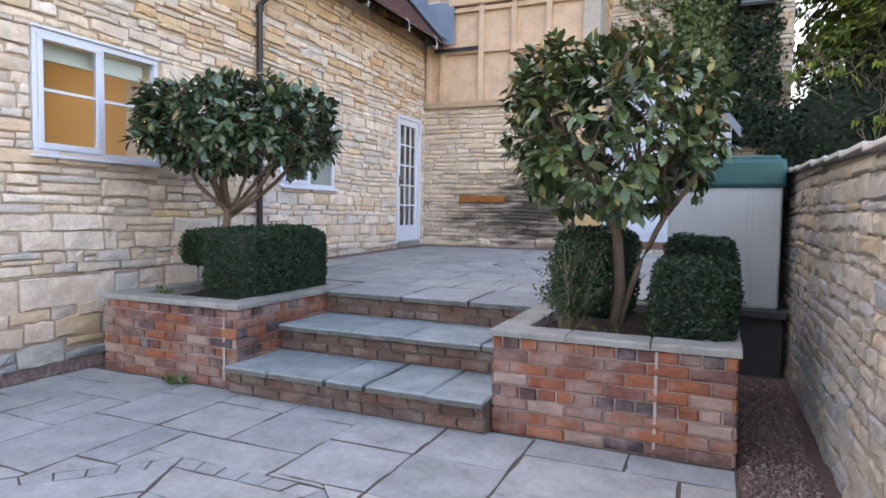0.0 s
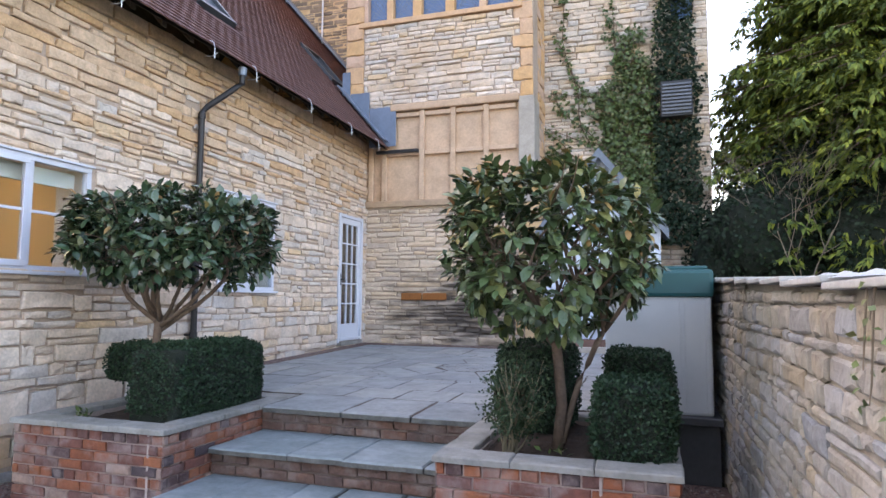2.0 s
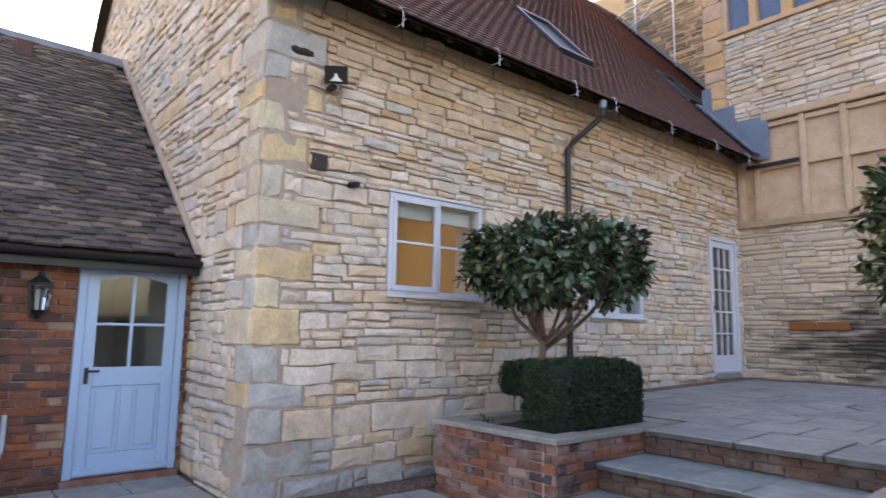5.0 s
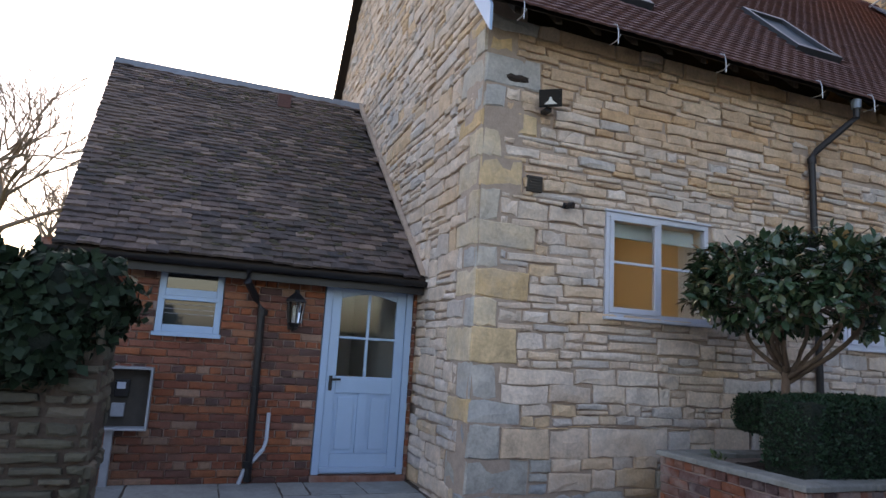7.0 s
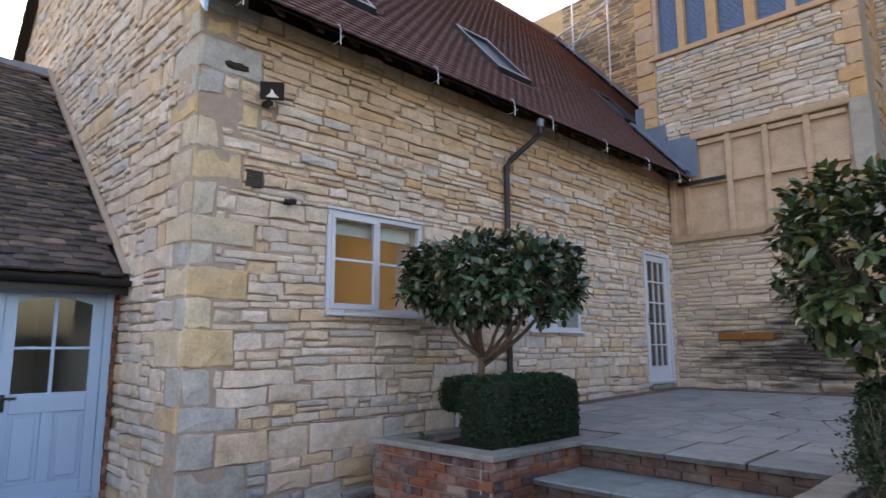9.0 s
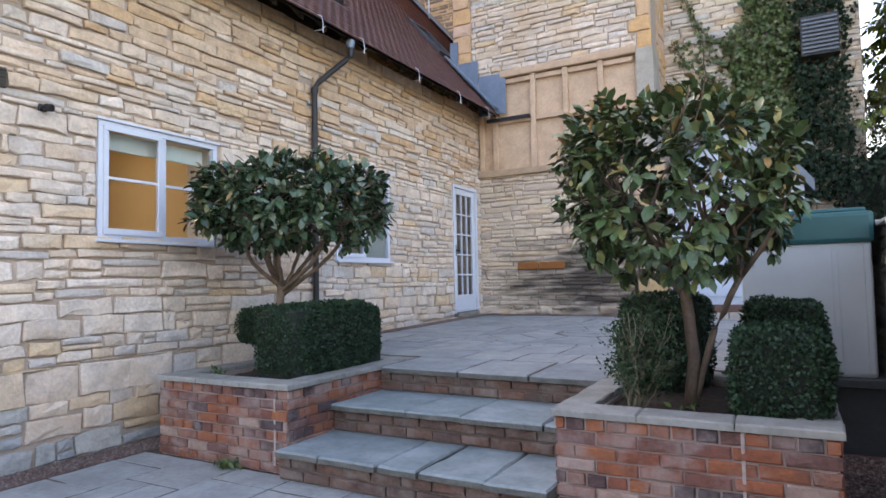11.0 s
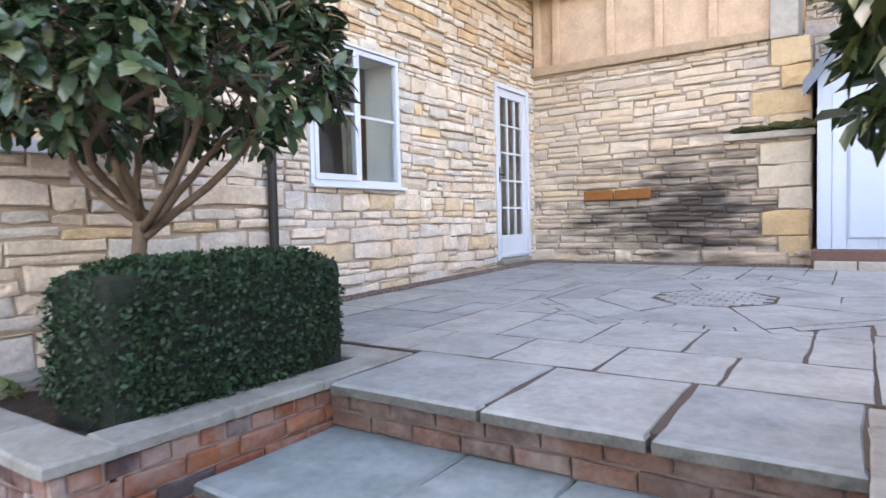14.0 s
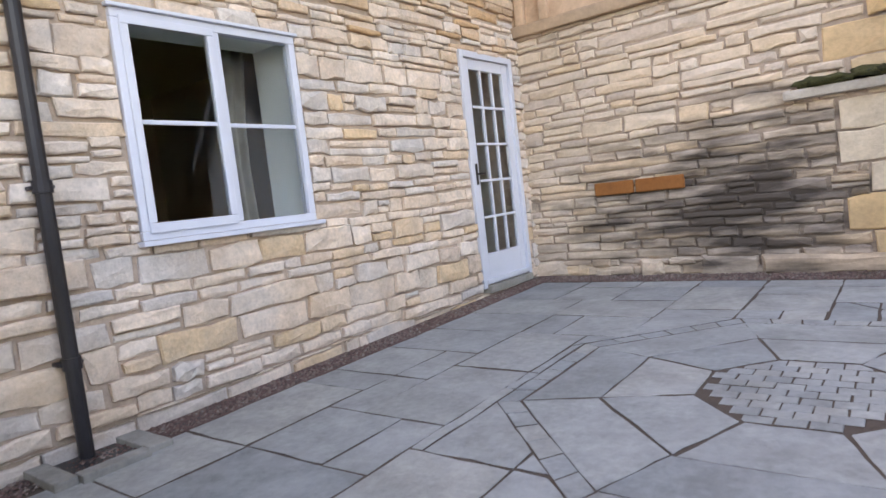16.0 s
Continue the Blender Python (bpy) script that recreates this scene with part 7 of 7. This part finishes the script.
def twiggy_shrub():
    """A thin half-bare box bush."""
    rng, r = random.Random(121), np.random.default_rng(121)
    base = Vector((-0.74, 4.5, 0.56))
    t = thing("sparse_shrub", "half-bare box bush with pale twigs", "shrub", base)
    bm = bmesh.new()
    ends = []
    for k in range(22):
        a = rng.uniform(0, 2 * math.pi)
        e = Vector((math.cos(a) * rng.uniform(0.06, 0.24), math.sin(a) * rng.uniform(0.06, 0.2), rng.uniform(0.2, 0.52)))
        pts = limb(bm, rng, (rng.uniform(-0.04, 0.04), rng.uniform(-0.04, 0.04), 0), e, 0.007, 0.003, 0.12, 4, 5)
        ends += pts[2:]
        for j in range(3):
            e2 = e + Vector((rng.uniform(-0.1, 0.1), rng.uniform(-0.1, 0.1), rng.uniform(0.0, 0.14)))
            ends += limb(bm, rng, pts[3], e2, 0.004, 0.002, 0.1, 3, 4)
    part("brushwood", bm, TWIG_PALE, t, "pale bare twigs")
    C = np.array([tuple(e) for e in ends if e.z > 0.12])
    C = C[(r.random(len(C)) < 0.85) & ((C[:, 1] > -0.06) | (C[:, 0] < 0) | (r.random(len(C)) < 0.35))]
    P = np.repeat(C, 16, axis=0) + r.normal(size=(len(C) * 16, 3)) * 0.03
    ln = r.uniform(0.02, 0.034, len(P))
    part("foliage", leaf_mesh("foliage", P, unit(r, len(P)) + np.array([0, 0, 0.4]), unit(r, len(P)) + np.array([0, 0, 0.6]), ln, ln * 0.55, BOXLEAF2, 0.1, 0.05), BOXLEAF, t)


TWIG_PALE = surface("pale_twig", [(0.21, 0.175, 0.11), (0.17, 0.14, 0.095)], rough=0.9, grain=50, bump=0.2)
BOXLEAF2 = leafy("box_leaf_pale", [(0.024, 0.05, 0.022), (0.04, 0.07, 0.03), (0.018, 0.04, 0.018), (0.06, 0.085, 0.04)], rough=0.5, gloss=0.25)
twiggy_shrub()


def weeds():
    r = np.random.default_rng(131)
    for nm, x, y, z, sz, n, lab in (("weed", -3.62, 3.99, 0.0, 0.11, 60, "small green weed at the foot of the brick planter"), ("seedling", -4.18, 4.42, 0.60, 0.08, 24, "small pale green seedling in the soil"), ("fern_shoot", -0.42, 4.5, 0.58, 0.07, 10, "single pale leaf shoot in the soil")):
        t = thing(nm, lab, "weed", (x, y, z))
        P = np.stack([r.normal(size=n) * sz * 0.6, r.normal(size=n) * sz * 0.35, r.uniform(0.0, 0.03, n)], axis=1)
        ax = unit(r, n) + np.array([0, 0, 0.8])
        ln = r.uniform(0.04, 0.08, n)
        part("leaves", leaf_mesh("leaves", P, ax, unit(r, n) + np.array([0, 0, 1.0]), ln, ln * 0.4, IVY, 0.1, 0.2), IVY, t)


weeds()


def creeper():
    """A few ivy sprigs hanging from the garden wall's coping."""
    rng, r = random.Random(135), np.random.default_rng(135)
    t = thing("creeper", "small green ivy sprigs on the rubble garden wall", "ivy", (0.70, 2.4, 1.5))
    bm = bmesh.new()
    C = []
    for y, z in ((0.0, 0.06), (0.09, -0.08), (-0.1, -0.02), (0.04, -0.17), (-0.2, -0.12)):
        pts = [(0.0, y + rng.uniform(-0.02, 0.02), 0.1), (-0.015, y, z), (-0.02, y + rng.uniform(-0.05, 0.05), z - 0.06)]
        tube(bm, pts, [0.004, 0.003, 0.002], 5)
        C += pts[1:]
    part("stem", bm, TWIG, t)
    P = np.repeat(np.array(C), 3, axis=0)
    P = P + r.normal(size=P.shape) * np.array([0.008, 0.025, 0.025]) - np.array([0.012, 0, 0])
    n = len(P)
    ln = r.uniform(0.02, 0.034, n)
    part("leaves", leaf_mesh("leaves", P, unit(r, n) * 0.7 + np.array([-0.4, 0, -0.5]), unit(r, n) * 0.4 + np.array([-1, 0, 0.4]), ln, ln * 0.85, IVY, 0.08, 0.1), IVY, t)


creeper()


def ivy_on_wall():
    """Ivy over the wing wall: leaves close to the stone, thinning to bare runners."""
    rng, r = random.Random(141), np.random.default_rng(141)
    t = thing("ivy", "green ivy climbing the limestone wing wall", "ivy", (-0.2, 12.58, 0.8))
    L0 = np.array([-0.2, 12.58, 0.8])
    bm = bmesh.new()
    runs = []
    for k in range(34):
        x, z = rng.uniform(-0.7, 0.5), rng.uniform(3.0, 4.6)
        a = rng.uniform(0.35, 2.75)
        pts = []
        for j in range(rng.randint(8, 17)):
            pts.append((x, 12.585, z))
            a += rng.uniform(-0.35, 0.35)
            x += math.cos(a) * 0.22
            z += abs(math.sin(a)) * 0.26
            if not -1.7 < x < 1.15 or z > 8.6:
                break
        if len(pts) > 2:
            runs += pts
            tube(bm, pts, [0.014 * (1 - 0.7 * i / len(pts)) for i in range(len(pts))], 5)
    bm.transform(Matrix.Translation(-Vector(L0)))
    part("creeping_stem", bm, BARK, t, "brown creeping stems")
    n = 19000
    X, Z = r.uniform(-1.75, 1.2, n), r.uniform(2.6, 8.8, n)
    keep = []
    for x, z in zip(X, Z):
        f = noise.noise(Vector((x * 1.3, z * 0.8, 3))) * 0.5 + noise.noise(Vector((x * 4, z * 4, 9))) * 0.35
        core = 1.0 - abs(x + 0.12) / 0.62 if x < 0.3 else 1.0
        fade = 1.0 - max(0, z - 5.6) / 1.9 if x < 0.35 else 1.0
        edge = 1.0 if x < 0.95 else 1.0 - (x - 0.95) / 0.12
        louvre = 0.36 < x < 1.0 and 4.86 < z < 5.62
        keep.append(f + core * 0.75 + min(fade, 1) * 0.9 + min(edge, 1) - 2.0 > 0.0 and not louvre)
    keep = np.array(keep)
    X, Z = X[keep], Z[keep]
    depth = np.where(X > 0.33, r.uniform(0.02, 0.22, len(X)), r.uniform(0.01, 0.16, len(X)))
    P = np.stack([X, 12.58 - depth, Z], axis=1)
    E = np.array(runs)
    E = E[r.integers(0, len(E), 3500)] + r.normal(size=(3500, 3)) * np.array([0.05, 0.02, 0.06])
    P = np.concatenate([P, E])
    m = len(P)
    ln = r.uniform(0.05, 0.10, m)
    A, N = unit(r, m) * 0.7 + np.array([0, -0.5, -0.5]), unit(r, m) * 0.5 + np.array([0, -1, 0.4])
    # right of x 0.3 the leaf colour is darker to paint that end's shade
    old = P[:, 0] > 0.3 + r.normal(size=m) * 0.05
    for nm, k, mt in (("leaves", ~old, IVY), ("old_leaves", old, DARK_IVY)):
        part(nm, leaf_mesh(nm, P[k] - L0, A[k], N[k], ln[k], ln[k] * 0.8, mt, 0.08, 0.1), mt, t, "ivy leaves coloured dark for the shade at the wall's right end" if mt is DARK_IVY else "")


ivy_on_wall()


def leaf_bank(name, label, category, blobs, base, count, leaf, material, seed, core_mat=None):
    """A bank of foliage: uneven masses of leaves over dark cores."""
    rng, r = random.Random(seed), np.random.default_rng(seed)
    t = thing(name, label, category, base)
    L0 = np.array(base)
    bm = bmesh.new()
    Ps, Ns = [], []
    tot = sum(b[3] * b[4] + b[4] * b[5] + b[3] * b[5] for b in blobs)
    for x, y, z, a, b_, c in blobs:
        ico = bmesh.ops.create_icosphere(bm, subdivisions=3, radius=1.0)["verts"]
        for v in ico:
            k = 0.84 + 0.16 * noise.noise(v.co * 2 + Vector((x, y, z)))
            v.co = Vector((x + v.co.x * a * k, y + v.co.y * b_ * k, z + v.co.z * c * k))
        n = int(count * (a * b_ + b_ * c + a * c) / tot)
        d = unit(r, n)
        w = np.array([0.97 + 0.2 * noise.noise(Vector(q * 2) + Vector((x, y, z))) + 0.12 * noise.noise(Vector(q * 7) + Vector((x, 0, z))) for q in d]) * r.uniform(0.86, 1.04, n)
        Ps.append(np.array([x, y, z]) + d * np.array([a, b_, c]) * w[:, None])
        Ns.append(d)
    bm.transform(Matrix.Translation(-Vector(base)))
    part("core", bm, core_mat or HEDGE_SHADE_CORE, t, smooth=True)
    P, N = np.concatenate(Ps), np.concatenate(Ns)
    keep = P[:, 2] > 0.0
    P, N = P[keep], N[keep]
    n = len(P)
    ln = r.uniform(*leaf, n)
    part("foliage", leaf_mesh("foliage", P - L0, N * 0.4 + unit(r, n) + np.array([0, 0, -0.3]), N + unit(r, n) * 0.5, ln, ln * 0.8, material, 0.1, 0.1), material, t)
    return t


rb = random.Random(151)
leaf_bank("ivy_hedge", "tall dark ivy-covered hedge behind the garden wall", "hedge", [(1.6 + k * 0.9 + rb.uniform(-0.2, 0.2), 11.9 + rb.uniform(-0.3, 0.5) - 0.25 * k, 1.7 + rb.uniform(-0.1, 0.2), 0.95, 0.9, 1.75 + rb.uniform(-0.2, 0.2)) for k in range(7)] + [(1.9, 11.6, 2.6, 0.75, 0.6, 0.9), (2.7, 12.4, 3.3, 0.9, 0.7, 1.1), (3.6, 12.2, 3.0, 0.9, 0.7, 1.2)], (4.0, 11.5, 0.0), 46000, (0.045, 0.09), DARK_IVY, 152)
leaf_bank("wall_ivy", "dark ivy crowning the low stone wall", "ivy", [(-3.88, -0.45 - k * 0.5, 1.50, 0.36, 0.42, 0.30 + 0.04 * (k % 2)) for k in range(8)] + [(-3.72, -0.55, 1.30, 0.25, 0.35, 0.25), (-3.7, -0.9, 1.25, 0.2, 0.3, 0.35)], (-3.9, -2.0, 1.2), 14000, (0.05, 0.09), DARK_IVY, 153)


def conifer(base, height, radius, seed, label, count):
    """A broad conifer: drooping branches carrying flat yellow-green sprays."""
    rng, r = random.Random(seed), np.random.default_rng(seed)
    t = thing("conifer", label, "tree", base, "conifers")
    bm = bmesh.new()
    tube(bm, [(0, 0, 0), (0.05, 0, height * 0.5), (0, 0, height)], [0.28, 0.16, 0.02], 9)
    P, A, N = [], [], []
    nb = count // 60
    for k in range(nb):
        z = height * (0.10 + 0.9 * (k + rng.random()) / nb)
        a = rng.uniform(0, 2 * math.pi)
        R = radius * min(1.0, (height - z) / (height * 0.62)) * rng.uniform(0.72, 1.08) + 0.1
        d = Vector((math.cos(a), math.sin(a), 0))
        tip = d * R + Vector((0, 0, z - 0.12 * R))
        pts = [Vector((0, 0, z)), d * R * 0.5 + Vector((0, 0, z + 0.08 * R)), tip]
        tube(bm, pts, [0.035, 0.022, 0.006], 5)
        for j in range(60):
            u = rng.uniform(0.35, 1.0)
            c = pts[0].lerp(pts[1], u * 2) if u < 0.5 else pts[1].lerp(pts[2], u * 2 - 1)
            s = Vector((-d.y, d.x, 0)) * rng.uniform(-1, 1) * (0.15 + 0.3 * R * 0.5)
            c = c + s + Vector((0, 0, -abs(s.length) * 0.25 + rng.uniform(-0.12, 0.06)))
            P.append(tuple(c))
            A.append(tuple(d * 0.5 + s * 1.1 + Vector((rng.uniform(-0.6, 0.6), rng.uniform(-0.6, 0.6), rng.uniform(-0.9, 0.0)))))
            N.append((rng.uniform(-0.4, 0.4), rng.uniform(-0.4, 0.4), 1.0))
    part("trunk", bm, BARK, t)
    P, A, N = np.array(P), np.array(A), np.array(N)
    # every spray is a flat feather: short fronds on both sides of its axis
    Ps, As = [], []
    An = A / np.linalg.norm(A, axis=1, keepdims=True)
    S = np.cross(An, N)
    for along, k in ((0.0, -0.9), (0.02, 0.9), (0.07, -0.7), (0.09, 0.7), (0.14, 0.0), (0.12, -0.4)):
        Ps.append(P + An * along)
        As.append(An + S * k)
    P6, A6, N6 = np.concatenate(Ps), np.concatenate(As), np.concatenate([N] * 6)
    ln = r.uniform(0.10, 0.19, len(P6))
    part("crown", leaf_mesh("crown", P6, A6 + unit(r, len(P6)) * 0.2, N6 + unit(r, len(P6)) * 0.45, ln, ln * 0.36, CONIFER, 0.1, 0.25), CONIFER, t, "drooping yellow-green sprays")


conifer((4.7, 13.6, 0), 13.5, 3.4, 161, "tall broad conifer with yellow-green drooping sprays", 60000)
conifer((8.2, 12.0, 0), 12.0, 3.0, 162, "dark green conifer beyond the garden wall", 12000)


def bare_branches(bm, rng, p, d, length, radius, depth):
    q = p + d * length
    mid = p.lerp(q, 0.5) + Vector((rng.uniform(-1, 1), rng.uniform(-1, 1), rng.uniform(-1, 1))) * length * 0.07
    tube(bm, [p, mid, q], [radius, radius * 0.85, radius * 0.68], 5 if depth > 2 else 4)
    if depth == 0:
        return
    for k in range(rng.choice((2, 3, 3))):
        nd = (d + Vector((rng.uniform(-1, 1), rng.uniform(-1, 1), rng.uniform(-0.5, 0.7))) * 0.75).normalized()
        bare_branches(bm, rng, p.lerp(q, rng.uniform(0.55, 1.0)), nd, length * rng.uniform(0.62, 0.85), radius * 0.62, depth - 1)


def bare_tree(base, label, seed, height, depth, name="bare_tree", category="tree", radius=0.16, stems=1):
    rng = random.Random(seed)
    t = thing(name, label, category, base)
    bm = bmesh.new()
    for k in range(stems):
        d = Vector((rng.uniform(-0.5, 0.5), rng.uniform(-0.5, 0.5), 1)).normalized() if stems > 1 else Vector((0.03, 0.03, 1)).normalized()
        bare_branches(bm, rng, Vector((0, 0, 0)), d, height * 0.3, radius, depth)
    part("branchwork", bm, TWIG, t)


bare_tree((-17.5, -5.6, 0), "leafless tree with fine grey twigs beyond the lean-to", 171, 9.5, 7)
bare_tree((-20.0, -3.9, 0), "leafless tree behind the lean-to roof", 172, 8.0, 7)
bare_tree((2.35, 11.0, 1.6), "leafless tangled shrub in front of the ivy hedge", 173, 3.6, 4, "bare_shrub", "shrub", 0.011, 3)


def moss():
    rng = random.Random(181)
    t = thing("moss_cushion", "green-brown moss on the stone ledge", "moss", (-2.0, 11.26, 2.25))
    bm = bmesh.new()
    for k in range(44):
        ico = bmesh.ops.create_icosphere(bm, subdivisions=2, radius=1.0)["verts"]
        c = Vector((0.42 - 0.75 * rng.random() ** 1.6, rng.uniform(-0.06, 0.03), 0.01 + rng.uniform(0, 0.03)))
        s = rng.uniform(0.04, 0.11)
        for v in ico:
            k2 = 0.8 + 0.7 * noise.noise(v.co * 3 + c * 20)
            v.co = c + Vector((v.co.x * s * 1.3, v.co.y * s * 0.7, max(v.co.z, -0.2) * s * 0.7)) * k2
    part("tuft", bm, MOSS, t, smooth=True)


moss()


# ---- loose stones and litter ----
def pebbles(name, label, regions, count, seed, size=(0.006, 0.016)):
    """Loose gravel: small uneven stones lying on the gravel beds."""
    r = np.random.default_rng(seed)
    oct_v = np.array([[1, 0, 0], [-1, 0, 0], [0, 1, 0], [0, -1, 0], [0, 0, 1], [0, 0, -1]], float)
    oct_f = np.array([[0, 2, 4], [2, 1, 4], [1, 3, 4], [3, 0, 4], [2, 0, 5], [1, 2, 5], [3, 1, 5], [0, 3, 5]])
    areas = np.array([(b - a) * (d - c) for a, b, c, d, _ in regions])
    V = []
    for (a, b, c, d, h), n in zip(regions, (count * areas / areas.sum()).astype(int)):
        P = np.stack([r.uniform(a, b, n), r.uniform(c, d, n), np.zeros(n)], axis=1)
        s = r.uniform(*size, n)
        P[:, 2] = [h(y) for y in P[:, 1]]
        P[:, 2] += s * 0.25
        v = oct_v[None] * r.uniform(0.6, 1.3, (n, 6, 1)) * s[:, None, None] * np.array([1, 1, 0.7])
        a_ = r.uniform(0, 6.28, n)
        x = v[:, :, 0] * np.cos(a_)[:, None] - v[:, :, 1] * np.sin(a_)[:, None]
        y = v[:, :, 0] * np.sin(a_)[:, None] + v[:, :, 1] * np.cos(a_)[:, None]
        V.append(np.stack([x, y, v[:, :, 2]], axis=2) + P[:, None, :])
    v = np.concatenate(V)
    f = ((np.arange(len(v)) * 6)[:, None, None] + oct_f[None]).reshape(-1, 3)
    ob = new(name, tri_mesh(name, v.reshape(-1, 3), f, PEBBLE))
    tagged(ob, label, "gravel", kind="stuff")


PEBBLE = surface("pebble", [(0.20, 0.12, 0.10), (0.13, 0.075, 0.065), (0.26, 0.19, 0.165), (0.17, 0.10, 0.085), (0.10, 0.07, 0.06), (0.30, 0.25, 0.22)], rough=0.9, grain=80, bump=0.2)
pebbles("loose_gravel", "loose reddish gravel along the walls and in the passage", [(0.31, 0.66, 1.5, 6.2, lambda y: 0.004), (-4.95, -4.64, 2.5, 5.8, lambda y: 0.002), (-4.95, -4.74, 5.9, 11.2, lambda y: patio_z(y) - 0.001), (-4.7, -1.65, 10.93, 11.25, lambda y: patio_z(y) - 0.004)], 16000, 191)


def litter():
    rng = random.Random(201)
    t = thing("plastic_sheet", "long crumpled white plastic sheet on the wall coping", "plastic sheet", (0.80, 2.75, 1.622))
    bm = bmesh.new()
    m, n = 40, 10
    g = [[bm.verts.new(((j / n - 0.5) * 0.2 + 0.03 * noise.noise(Vector((i * 0.3, 1, 5))), (i / m - 0.5) * 1.5, 0.004 + (0.012 + 0.024 * abs(noise.noise(Vector((i * 0.22, j * 0.5, 2))))) * math.sin(math.pi * j / n) * min(1, 6 * min(i, m - i) / m) + 0.034 * (i / m - 0.5))) for j in range(n + 1)] for i in range(m + 1)]
    for i in range(m):
        for j in range(n):
            bm.faces.new((g[i][j], g[i + 1][j], g[i + 1][j + 1], g[i][j + 1]))
    bmesh.ops.solidify(bm, geom=bm.faces[:], thickness=0.003)
    part("film", bm, SHEET, t)
    # scaffold tubes behind the ridge
    sc = thing("scaffold", "steel scaffold tubes behind the tiled ridge", "scaffold", (-8.0, 14.4, 9.0))
    for p, q in (((-1.6, 0, 0.6), (0.9, 0, 1.1)), ((-1.6, 0, 1.1), (0.9, 0, 1.65)), ((-0.9, 0, -0.6), (-0.9, 0, 2.2)), ((0.2, 0, -0.9), (0.2, 0, 2.2)), ((-1.3, 0.1, 0.4), (0.6, 0.1, 2.1))):
        part("scaffold_tube", tube(bmesh.new(), [p, q], 0.025, 8), STEEL, sc)


SHEET = surface("white_film", [(0.75, 0.78, 0.8), (0.8, 0.82, 0.83)], rough=0.35, grain=10, bump=0.2, stain=0.1)
litter()
